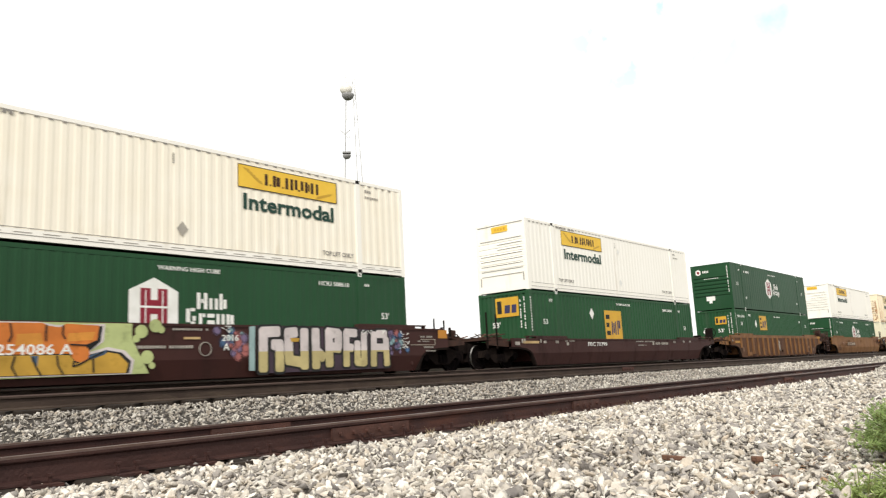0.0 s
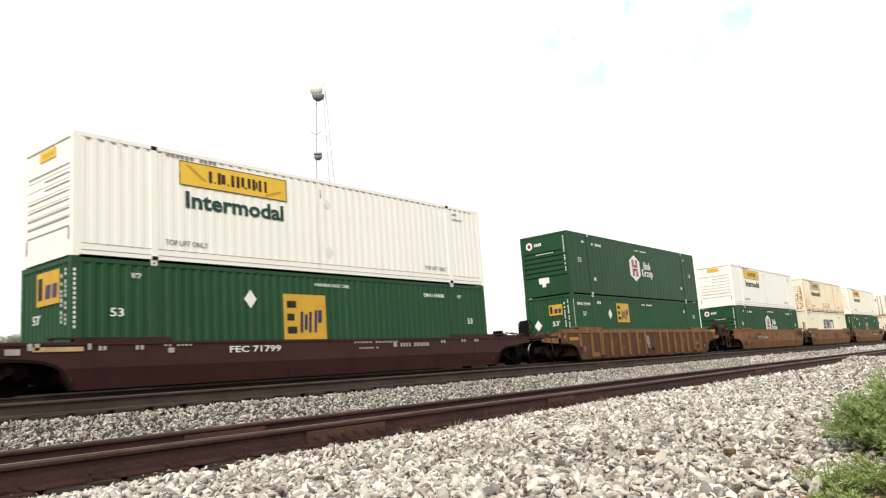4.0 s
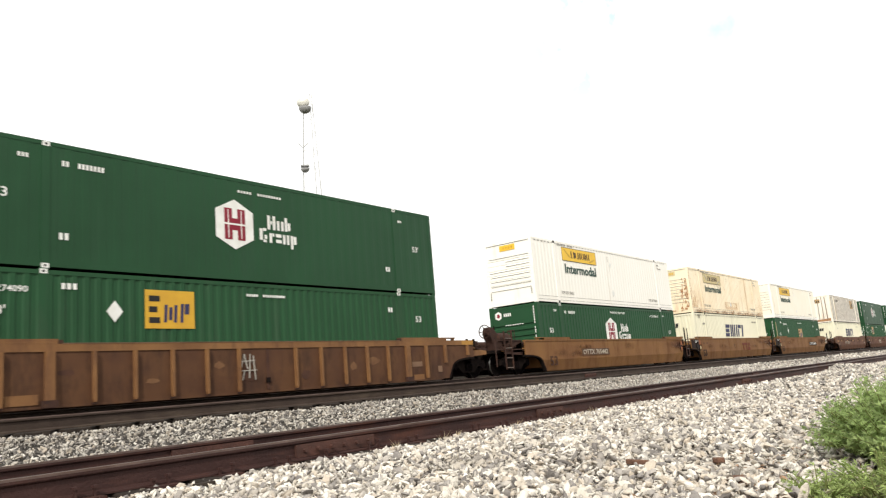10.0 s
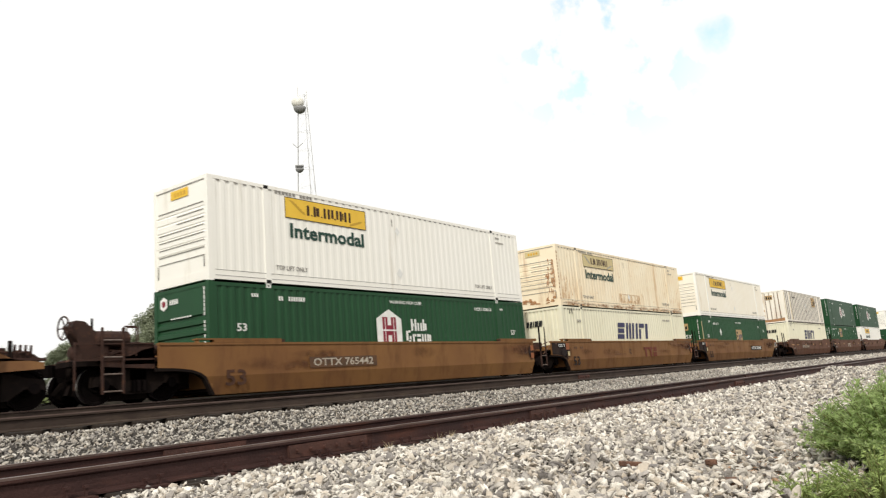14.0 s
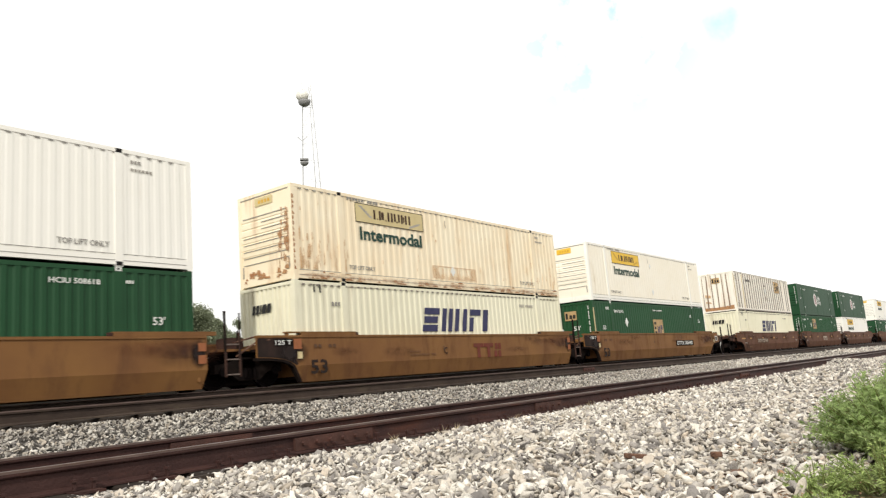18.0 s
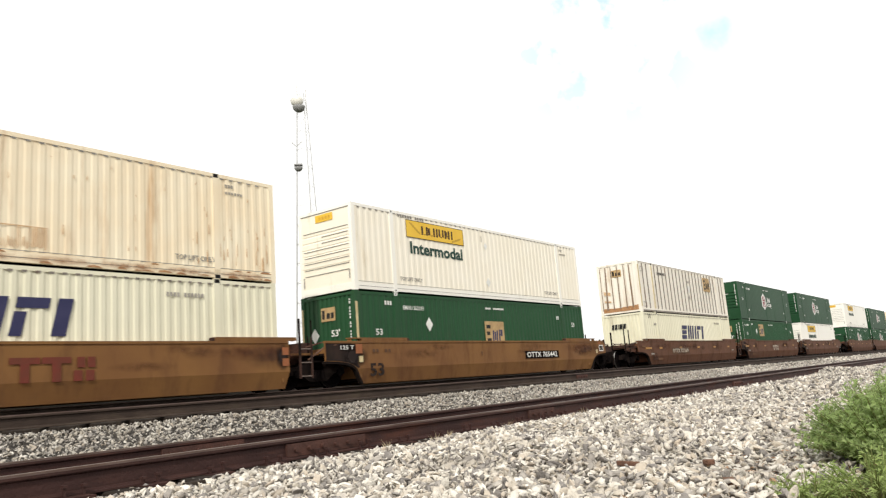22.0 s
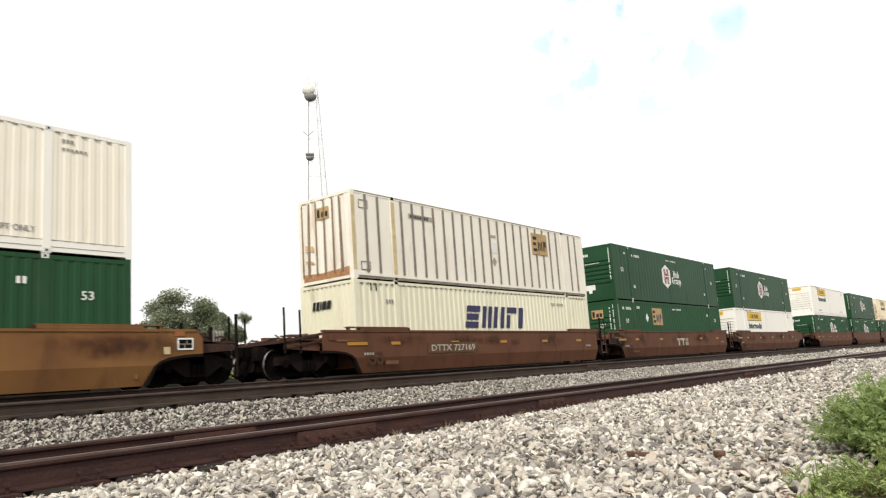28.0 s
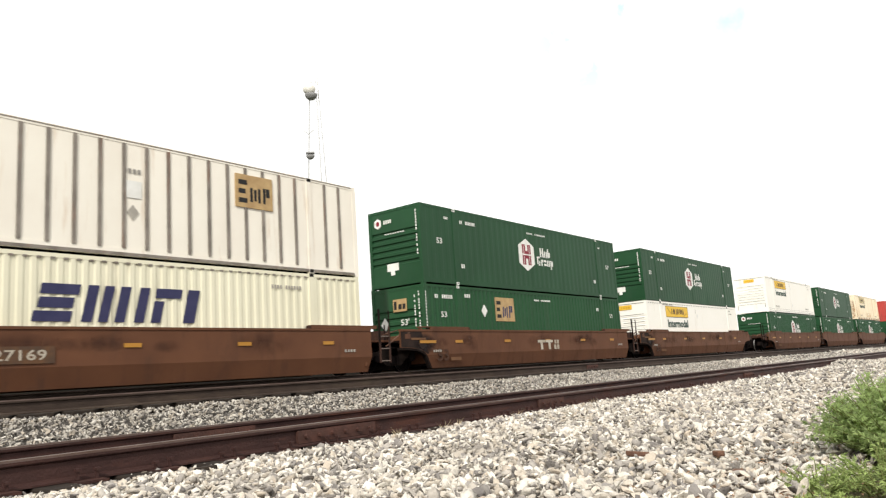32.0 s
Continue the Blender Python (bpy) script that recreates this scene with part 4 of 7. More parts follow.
            lettering("WTP", 1.45, 2.36, 0.26, 0.14, "white_mark", root)
        else:
            bars("small_writing", 0.60 if kind == "emp_louvre" else 2.4, 2.30, 1.10, 0.14, 10, "white_mark", root, seed=2)
        if kind == "emp_mid":
            lettering("WARNING HIGH CUBE", 7.32, 2.43, 1.46, 0.10, "white_mark", root)
        else:
            bars("small_writing", 2.45 if kind in ("emp", "emp_louvre") else 1.45, 2.38, 0.40, 0.14, 3, "white_mark", root, seed=6)
            bars("small_writing", 7.6, 2.42, 1.4, 0.07, 17, "white_mark", root, gap=0.25, seed=3)
            bars("small_writing", 13.5, 2.12, 0.26, 0.16, 2, "white_mark", root, seed=3)
        diamond(root, dx, dz, 0.26)
        ey, ezz, es = {"emp": (-0.72, 1.88, 0.50), "emp_mid": (-0.75, 1.80, 0.80), "emp_aft": (-0.35, 1.92, 0.46), "emp_louvre": (-0.45, 1.90, 0.46)}[kind]
        emp_square(root, ey, ezz, es, worn=kind in ("emp_aft", "emp_louvre"), end=True)
        lettering("53'", -0.13 if kind != "emp_mid" else 0.62, 1.38, 0.40, 0.23, "white_mark", root, y=-0.006, end=True)
        if kind != "emp_mid":
            diamond(root, 0.66, 1.47, 0.26, end=True)
        upright_writing(root, -1.06, 1.25, 2.55)
        if kind == "emp_aft":
            boxes("corner_strip", M["pale_strip"], root, (-0.004, 0.10, -CW - 0.006, -CW - 0.001, 1.10, 2.45), (-0.007, -0.001, CW - 0.10, CW - 0.02, 1.10, 2.45), label="faded yellow reflective strip")
        if kind != "emp_aft":
            bm = bmesh.new()
            for k in range(13):
                prism(bm, rect(0.05, 0.10, 1.15 + 0.11 * k, 1.22 + 0.11 * k), OUT - 0.003, OUT, "y")
            tagged(part("small_writing", bm, M["white_mark"], root), kind="stuff")
            upright_writing(root, -0.86, 1.30, 2.50)
    elif kind == "swift":
        swift_word(root)
        bars("small_writing", 12.55, 2.29, 1.15, 0.11, 11, "dull_mark", root, seed=8)
        bars("small_writing", 1.5, 2.05, 0.4, 0.13, 3, "grey_mark", root, seed=8)
        bars("vent_mark", 0.75, 2.45, 0.5, 0.26, 2, "black", root, gap=0.75)
        blocks("logo_block", root, -0.15, 1.95, (0.17, 0.2, 0.06, 0.14, 0.14), 0.28, 0.04, "black", -0.2, -0.006, True)
        # dashes painted as shade where the folds meet the top rail
        bm = bmesh.new()
        for i in range(52):
            x = 0.3 + i * 0.30
            prism(bm, rect(x, x + 0.11, tall - 0.17, tall - 0.12), OUT - 0.002, OUT, "y")
        tagged(part("fold_shade", bm, M["post_dark"], root), kind="stuff")
    elif kind == "post":
        flat("stripe", rect(0.2, CL - 0.2, tall - 0.05, tall - 0.022), M["post_dark"], root)
        boxes("logo_backing", M["emp_worn"], root, (11.33, 12.64, -CW - 0.026, -CW + 0.012, 1.64, 2.60))
        bar_word(root, 11.33, 1.64, [(0.10, 0.30, 0.66, 0.14), (0.10, 0.24, 0.40, 0.14), (0.10, 0.30, 0.13, 0.14), (0.50, 0.09, 0.18, 0.42), (0.64, 0.09, 0.22, 0.34), (0.78, 0.09, 0.18, 0.42), (0.96, 0.09, 0.18, 0.46), (1.07, 0.13, 0.38, 0.26)], "black", 0, -CW - 0.0265)
        flat("label_panel", rect(2.9, 4.3, 2.25, 2.42), M["dull_mark"], root)
        bars("small_writing", 3.0, 2.27, 1.2, 0.11, 9, "black", root, OUT - 0.004)
        for z in (0.2, 2.30):
            bm = bmesh.new()
            for r in (rect(0.35, 0.80, z, z + 0.03), rect(0.35, 0.80, z + 0.27, z + 0.30), rect(0.35, 0.38, z + 0.03, z + 0.27), rect(0.77, 0.80, z + 0.03, z + 0.27)):
                prism(bm, r, OUT - 0.003, OUT, "y")
            part("repair_patch", bm, M["post_dark"], root)
        diamond(root, 8.25, 1.05, 0.20, "dull_mark")
        flat("label_plate", rect(8.02, 8.48, 1.42, 1.86), M["white_mark"], root, label="blank white label")
        bars("small_writing", 8.0, 2.05, 0.5, 0.12, 4, "grey_mark", root, seed=11)
        emp_square(root, -0.25, 2.1, 0.42, worn=True, end=True)
        for y, w, lean in ((-0.84, 0.10, 0.05), (-0.44, 0.06, 0.0), (-0.02, 0.06, 0.0), (0.38, 0.06, 0.0), (0.76, 0.11, -0.06), (1.08, 0.04, 0.0)):
            bm = bmesh.new()
            prism(bm, [(y, 0.2), (y + w, 0.2), (y + w * 0.6 + lean, 2.75), (y + lean, 2.75)], -0.030, -0.004, "x")
            part("door_post", bm, M["post_brown"], root, "dirty brown upright end post")
        for z in (0.62, 1.05, 1.15):
            end_flat("rust_streak", [(0.55, z), (0.95, z + 0.04), (1.0, z + 0.16), (0.6, z + 0.10)], M["rust_thin"], root)
        boxes("corner_strip", M["pale_strip"], root, (-0.010, 0.15, -CW - 0.006, -CW - 0.001, 0.2, 2.70), label="yellowed grimy corner post")
        boxes("corner_strip", M["pale_strip"], root, (1.96, 2.14, -CW - 0.016, -CW - 0.011, 0.14, 2.70))
        boxes("stripe", M["post_dark"], root, (0.2, CL - 0.2, -CW - 0.006, -CW - 0.001, -0.045, 0.03))
        end_flat("rust_patch", [(-1.1, 0.04), (1.1, 0.04), (1.1, 0.30), (0.2, 0.26), (-0.6, 0.30), (-1.1, 0.34)], M["rust_mid"], root, x=-0.004)


M["post_brown"] = surface("post_brown", (0.28, 0.20, 0.14), (0.20, 0.14, 0.10), 3.0, RUST, 0.3, DOWN, 0.7)
M["pale_strip"] = surface("pale_strip", (0.62, 0.52, 0.30), (0.50, 0.40, 0.22), 4.0, rough=0.6)
M["sign_ink"] = surface("sign_ink", (0.055, 0.025, 0.012), rough=0.5)
M["scroll_brown"] = surface("scroll_brown", (0.55, 0.33, 0.04), rough=0.5)
M["mist_wear"] = misty("mist_wear", (0.36, 0.19, 0.10), (0.45, 0.27, 0.15), 0.55, 4.0)
M["rust_mid"] = surface("rust_mid", (0.42, 0.23, 0.11), (0.32, 0.15, 0.07), 5.0, (0.58, 0.40, 0.22), 0.5, rough=0.85)
M["rust_thin"] = surface("rust_thin", (0.66, 0.47, 0.29), (0.58, 0.38, 0.21), 3.0, (0.42, 0.23, 0.11), 0.5, rough=0.8)

CONTAINER_LABEL = {
    "jb_ribbed": ("long cream corrugated container with bright yellow logo panel", "container"),
    "jb": ("long cream corrugated container with yellow logo panel, stacked on top", "container"),
    "jb_white": ("long white container with yellow logo panel and green lettering", "container"),
    "jb_worn": ("rust-stained yellowed container with faded logo panel", "container"),
    "hub": ("long smooth green container with white hexagon emblem", "container"),
    "hub_folded": ("long green corrugated container with white hexagon emblem", "container"),
    "hub_shallow": ("long green container with shallow folds and white hexagon emblem", "container"),
    "emp_mid": ("green corrugated container with gold panel beside its middle", "container"),
    "emp_aft": ("green container with gold panel behind the car side", "container"),
    "emp": ("green corrugated container with gold square logo panel", "container"),
    "emp_louvre": ("green corrugated container with gold panel and ribbed end", "container"),
    "swift": ("cream corrugated container with slanted navy blocks", "container"),
    "post": ("weathered white container with dark upright posts and rust", "container"),
    "red": ("red corrugated container far along the train", "container"),
}
PROTO = {}


def container(kind):
    if kind in PROTO:
        ob = copy_thing(PROTO[kind], Matrix.Identity(4))
    else:
        ob = new("container")
        container_shell(kind, ob)
        dress(kind, ob)
        PROTO[kind] = ob
        lab, cat = CONTAINER_LABEL[kind]
        tagged(ob, lab, cat, "containers on the train")
    return ob
# ---- well cars ----
CAR_HW = 1.46
SILL_T, SILL_B = 1.42, 0.06


def truck(car, xc):
    """A two-axle truck: side frames, bolster, springs and two wheelsets; the wheelsets are returned for turning."""
    sets = []
    for side in (-1, 1):
        y = side * 1.0
        bm = bmesh.new()
        prism(bm, [(xc - 1.15, 0.42), (xc - 1.12, 0.66), (xc - 0.72, 0.70), (xc - 0.42, 0.80), (xc + 0.42, 0.80), (xc + 0.72, 0.70), (xc + 1.12, 0.66), (xc + 1.15, 0.42),
                   (xc + 0.70, 0.46), (xc + 0.36, 0.22), (xc - 0.36, 0.22), (xc - 0.70, 0.46)], y - 0.10, y + 0.10, "y")
        sf = part("truck_side_frame", bm, M["under_black"], car, "cast black truck frame")
        for k in (-0.15, 0.0, 0.15):
            bm = bmesh.new()
            tube(bm, (xc + k, y + side * 0.13, 0.28), (xc + k, y + side * 0.13, 0.55), 0.06, 8)
            part("spring", bm, M["wheel_steel"], sf)
        for k in (-0.89, 0.89):
            bm = bmesh.new()
            tube(bm, (xc + k, y + side * 0.09, 0.46), (xc + k, y + side * 0.17, 0.46), 0.12, 12)
            part("axle_box", bm, M["wheel_steel"], sf)
    boxes("bolster", M["under_black"], car, (xc - 0.22, xc + 0.22, -1.1, 1.1, 0.55, 0.85))
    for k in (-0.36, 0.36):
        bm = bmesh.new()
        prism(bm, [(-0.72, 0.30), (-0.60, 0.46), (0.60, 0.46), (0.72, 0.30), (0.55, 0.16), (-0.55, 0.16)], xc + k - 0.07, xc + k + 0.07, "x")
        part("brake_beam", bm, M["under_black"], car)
    # solid black filler, standing for the shade between the wheels
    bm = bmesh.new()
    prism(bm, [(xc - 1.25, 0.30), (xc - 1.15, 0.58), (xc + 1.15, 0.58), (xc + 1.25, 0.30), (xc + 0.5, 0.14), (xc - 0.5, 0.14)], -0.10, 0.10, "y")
    part("shade_fill", bm, M["under_black"], car)
    # two more black plates added to fill the shaded gaps behind the wheels
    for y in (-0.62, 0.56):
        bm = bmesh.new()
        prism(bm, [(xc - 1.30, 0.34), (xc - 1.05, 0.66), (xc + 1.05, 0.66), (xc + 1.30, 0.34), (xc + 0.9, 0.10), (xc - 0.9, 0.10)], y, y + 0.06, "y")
        part("shade_plate", bm, M["under_black"], car)
    for k in (-0.89, 0.89):
        bm = bmesh.new()
        tube(bm, (0, -1.05, 0), (0, 1.05, 0), 0.075, 10)
        for side in (-1, 1):
            n = 28
            prof = [(0.09, 0.66), (0.15, 0.64), (0.17, 0.69), (0.36, 0.71), (0.40, 0.655), (0.455, 0.655), (0.457, 0.785), (0.485, 0.80), (0.485, 0.815), (0.40, 0.815), (0.36, 0.75), (0.17, 0.73), (0.10, 0.82)]
            rings = []
            for r, yy in prof:
                rings.append([bm.verts.new((r * math.cos(2 * math.pi * i / n), side * (1.40 - yy), r * math.sin(2 * math.pi * i / n))) for i in range(n)])
            for a, b in zip(rings, rings[1:]):
                for i in range(n):
                    bm.faces.new((a[i], a[(i + 1) % n], b[(i + 1) % n], b[i]))
        ws = part("wheelset", bm, M["wheel_steel"], car, "steel wheels on one axle")
        ws.location = (xc + k, 0, 0.457)
        for side in (-1, 1):
            bm = bmesh.new()
            lo, hi = ([bm.verts.new((0.4585 * math.cos(2 * math.pi * i / 28), side * yy, 0.4585 * math.sin(2 * math.pi * i / 28))) for i in range(28)] for yy in (0.685, 0.738))
            for i in range(28):
                bm.faces.new((lo[i], lo[(i + 1) % 28], hi[(i + 1) % 28], hi[i]))
            part("tread", bm, M["tread"], ws, "bright worn wheel tread")
        sets.append(ws)
    return sets


def sill_outline(arch_l, arch_r, xl, xr, rim):
    """Side sill seen from the side; an arch leaves room for a truck."""
    pts = []
    if arch_l:
        pts += [(xl, rim - 0.05), (xl, 0.80), (xl + 0.50, 0.78), (xl + 0.95, 0.73), (xl + 1.22, 0.64), (xl + 1.37, 0.54)]
    else:
        pts += [(xl, rim), (xl, 0.54)]
    if arch_r:
        pts += [(xr - 1.37, 0.54), (xr - 1.22, 0.64), (xr - 0.95, 0.73), (xr - 0.50, 0.78), (xr, 0.80), (xr, rim - 0.22), (xr - 0.16, rim - 0.05), (xr - 0.30, rim)]
    else:
        pts += [(xr, 0.54), (xr, rim)]
    return pts


M["rung_grey"] = surface("rung_grey", (0.19, 0.15, 0.13), (0.12, 0.09, 0.075), 6.0, rough=0.6)
M["end_brown"] = surface("end_brown", (0.115, 0.050, 0.030), (0.075, 0.034, 0.022), 2.5, (0.045, 0.022, 0.016), 0.5, rough=0.75, bump=0.2)
M["pipe_brown"] = surface("pipe_brown", (0.16, 0.085, 0.055), (0.10, 0.05, 0.035), 4.0, rough=0.7)
M["stain_brown"] = surface("stain_brown", (0.055, 0.026, 0.018), (0.08, 0.036, 0.022), 3.0, rough=0.75)
M["rib_soft"] = surface("rib_soft", (0.17, 0.088, 0.042), (0.13, 0.062, 0.032), 3.0, rough=0.75)
CARS = {
    # paint, panel, label
    "graffiti": ("fec_brown", "dark maroon well car with spray-painted graffiti on its side"),
    "brown": ("fec_brown", "dark maroon well car with small white lettering"),
    "ribbed": ("rib_yellow", "weathered yellow-brown well car with upright side ribs"),
    "yellow": ("ttx_yellow", "dusty ochre well car with smooth sides"),
    "red": ("ttx_red", "rust-red smooth-sided well car with yellow reflectors"),
}
WHEELS = []


def ladder(car, x, z0, z1, mat, y=-CAR_HW - 0.05, half=0.23, step=0.40):
    """Two flat stiles with round rungs, the rungs rubbed bright by boots."""
    bm = bmesh.new()
    for dx in (-half, half):
        box(bm, x + dx - 0.025, x + dx + 0.025, y - 0.02, y + 0.03, z0, z1)
    lad = part("ladder", bm, M[mat], car, "steel rung ladder")
    for i in range(int((z1 - z0 - 0.06) / step) + 1):
        bm = bmesh.new()
        tube(bm, (x - half, y, z0 + 0.06 + step * i), (x + half, y, z0 + 0.06 + step * i), 0.019, 6)
        part("rung", bm, M["rung_grey"], lad)
    return lad


def end_platform(car, x_in, x_out, paint, rim, brake=False, posts=True):
    """Draft sill, coupler, deck, hand rails and brake gear at a free end; x_in lies at the body, x_out at the coupler."""
    s = 1 if x_out > x_in else -1
    L = abs(x_out - x_in)
    P = M[paint]
    boxes("draft_sill", M["under_black"], car, (min(x_in, x_out - s * 0.5), max(x_in, x_out - s * 0.5), -0.35, 0.35, 0.62, 1.02))
    boxes("end_deck", M["grimy"], car, (min(x_in, x_in + s * (L - 0.7)), max(x_in, x_in + s * (L - 0.7)), -1.30, 1.30, 1.06, 1.12), label="steel end deck")
    for y in (-1.30, 1.24):
        bm = bmesh.new()
        prism(bm, [(x_in, rim - 0.08), (x_in + s * 0.35, max(rim - 0.16, 1.06)), (x_in + s * 0.7, 1.10), (x_in + s * (L - 0.75), 1.02), (x_in + s * (L - 0.75), 0.88), (x_in, 0.80)], y, y + 0.06, "y")
        part("end_brace", bm, P if paint == "rib_yellow" else M["end_brown" if paint == "ttx_red" and s < 0 else "grimy"], car)
        if paint == "ttx_red" and s < 0:         # two sloping beams over the brown end plate
            for dz in (0.0, 0.20):
                bm = bmesh.new()
                prism(bm, [(x_in + 0.1, 1.28 - dz), (x_in + 0.1, 1.35 - dz), (x_in - L + 0.8, 1.14 - dz), (x_in - L + 0.8, 1.08 - dz)], y - 0.05, y + 0.09, "y")
                part("end_beam", bm, M["grimy"], car, "sloping dark brown end beam")
    bm = bmesh.new()
    prism(bm, [(x_out - s * 0.62, -0.09), (x_out - s * 0.2, -0.10), (x_out - s * 0.12, -0.17), (x_out, -0.13), (x_out + s * 0.02, 0.0), (x_out - s * 0.05, 0.03), (x_out, 0.17), (x_out - s * 0.22, 0.16), (x_out - s * 0.3, 0.09), (x_out - s * 0.62, 0.09)], 0.74, 1.02, "z")
    part("coupler", bm, M["wheel_steel"], car, "cast steel coupler")
    for y, low in ((-0.32, 0.10), (-0.22, 0.17), (0.28, 0.13)):
        bm = bmesh.new()
        line = [(x_out - s * 0.42, 0.74), (x_out - s * 0.36, 0.52), (x_out - s * 0.24, 0.33), (x_out - s * 0.08, low + 0.09), (x_out + s * 0.06, low + 0.02), (x_out + s * 0.17, low)]
        for (xa, za), (xb, zb) in zip(line, line[1:]):
            tube(bm, (xa, y, za), (xb, y, zb), 0.017, 6)
        part("air_hose", bm, M["wheel_steel"], car, "hanging rubber air hose")
    xe = x_in + s * (L - 0.75)
    if brake and s < 0:
        ladder(car, xe - s * 0.22, 0.24, 1.80, "grimy", -1.36, 0.26)
    elif paint == "rib_yellow" and s < 0:
        bm = bmesh.new()
        for u, v in (((xe + 0.62, -1.34, 1.32), (xe + 0.60, -1.38, 0.50)), ((xe + 0.60, -1.38, 0.50), (xe + 0.84, -1.38, 0.32)), ((xe + 0.10, -1.34, 1.28), (xe + 0.08, -1.36, 0.92)), ((xe + 0.62, -1.34, 1.30), (xe + 1.3, -1.30, 1.36))):
            tube(bm, u, v, 0.018, 6)
        part("grab_iron", bm, M["grimy"], car, "bent steel grab iron")
    for y in (-1.30, 1.30) if posts else ():
        for dx, z0, z1, r in ((0.0, 0.75, 2.09, 0.034), (0.6, 0.75, 2.03, 0.034)) if s < 0 else ((-0.08, 0.17, 1.86, 0.045),):
            bm = bmesh.new()
            tube(bm, (xe - s * dx, y, z0), (xe - s * dx, y, z1), r, 8)
            part("hand_post", bm, M["under_black"], car, "upright grab post")
    if s > 0 and not brake:
        for k in range(4):                       # pale rods and stubs on the deck
            bm = bmesh.new()
            tube(bm, (x_in + 0.75 + 0.14 * k, -1.2 + 0.06 * k, 1.08), (x_in + 0.77 + 0.14 * k, -1.2 + 0.06 * k, 1.42), 0.03, 6)
            part("release_rod", bm, M["dull_mark" if paint == "ttx_yellow" else "grimy"], car, "short upright release rod")
        for dx in (0.22, 0.66):
            bm = bmesh.new()
            tube(bm, (x_in + dx, -1.22, 1.05), (x_in + dx, -1.22, 1.50), 0.05, 8)
            part("deck_stub", bm, M["under_black"], car)
        boxes("deck_box", M["grimy"], car, (x_in + 0.3, x_in + 0.62, -1.1, -0.7, 1.12, 1.36), (x_in + 0.8, x_in + 1.25, -0.9, -0.4, 1.12, 1.30), label="brown valve box")
    if brake and s > 0:
        bm = bmesh.new()
        prism(bm, [(xe - 0.02, 0.96), (xe + 0.30, 0.96), (xe + 0.34, 1.62), (xe + 0.30, 1.80), (xe + 0.18, 1.84), (xe + 0.04, 1.70)], -1.16, -0.78, "y")
        bmesh.ops.bevel(bm, geom=bm.edges[:], offset=0.03, segments=2, affect="EDGES")
        part("brake_housing", bm, M["under_black"], car, "upright dark brake housing")
    elif brake:
        bm = bmesh.new()
        prism(bm, [(xe - s * -0.62, 1.72), (xe - s * -0.50, 2.00), (xe - s * -0.26, 1.98), (xe - s * 0.30, 1.46), (xe - s * 0.35, 1.10), (xe - s * -0.30, 1.00), (xe - s * -0.38, 1.40)], -1.02, -0.66, "y")
        bmesh.ops.bevel(bm, geom=bm.edges[:], offset=0.03, segments=2, affect="EDGES")
        part("brake_housing", bm, M["grimy"], car, "slanted dark red-brown brake housing")
        boxes("brake_stand", M["under_black"], car, (xe - 0.66, xe + 0.1, -1.06, -0.40, 0.92, 1.04))
        boxes("end_rail", M["grimy"], car, (xe - 0.70, xe - 0.66, -1.34, -1.30, 0.36, 1.46), (xe - 0.66, xe + 1.3, -1.34, -1.30, 1.40, 1.44), (xe - 0.66, xe + 1.3, -1.34, -1.30, 1.02, 1.06), label="thin brown hand rail")
        boxes("end_plate", M["grimy"], car, (xe + 0.55, xe + 1.34, -1.30, -1.24, 0.92, 1.40), label="rusty brown end plate")
    if brake:
        bm = bmesh.new()
        cx, cy, cz, n, rr = (xe + 0.46, -0.98, 1.56, 20, 0.28) if s > 0 else (xe - 0.72, -0.88, 1.82, 20, 0.27)
        ring = [Vector((cx, cy + rr * math.cos(2 * math.pi * i / n), cz + rr * math.sin(2 * math.pi * i / n))) for i in range(n)]
        for i in range(n):
            tube(bm, ring[i], ring[(i + 1) % n], 0.022, 5)
        for i in (0, 4, 8, 12, 16):
            tube(bm, (cx - s * 0.04, cy, cz), ring[i], 0.016, 5)
        tube(bm, (cx, cy, cz), (cx - s * 0.22, cy, cz), 0.05, 8)
        part("brake_wheel", bm, M["grimy" if s < 0 else "under_black"], car, "round spoked hand brake wheel")
        for x in (-0.05,):
            bm = bmesh.new()
            tube(bm, (xe - s * x, -0.9, 1.10), (xe - s * x, -0.9, 2.06 if s < 0 else 1.50), 0.03, 6)
            part("hand_post", bm, M["under_black"], car)
        for dx, y, z, ln, r in ((0.42, -0.92, 1.56, 0.80, 0.20), (0.95, -0.55, 1.36, 0.9, 0.17), (1.3, -1.05, 1.28, 0.5, 0.13), (0.5, 0.3, 1.34, 0.9, 0.17)) if s < 0 else ((0.9, -0.5, 1.22, 0.6, 0.12),):
            bm = bmesh.new()
            xm = xe - s * dx
            tube(bm, (xm - ln / 2, y, z), (xm + ln / 2, y, z), r, 14)
            tube(bm, (xm - ln / 2 - 0.05, y, z), (xm - ln / 2, y, z), r * 0.55, 14, r)
            tube(bm, (xm + ln / 2, y, z), (xm + ln / 2 + 0.05, y, z), r, 14, r * 0.55)
            part("air_tank", bm, M["grimy"], car, "rusty brown brake air tank")
        for k in range(6) if s < 0 else ():
            bm = bmesh.new()
            y = -1.22 + 0.42 * k
            pts = [(xe - s * 0.2, y, 1.15), (xe - s * 0.6, y, 1.28 + 0.06 * (k % 3)), (xe - s * 1.3, y + 0.1, 1.20 + 0.05 * (k % 2)), (xe - s * 1.7, y, 1.36 - 0.05 * k), (xe - s * 2.3, y, 1.15)]
            for u, v in zip(pts, pts[1:]):
                tube(bm, u, v, 0.025, 6)
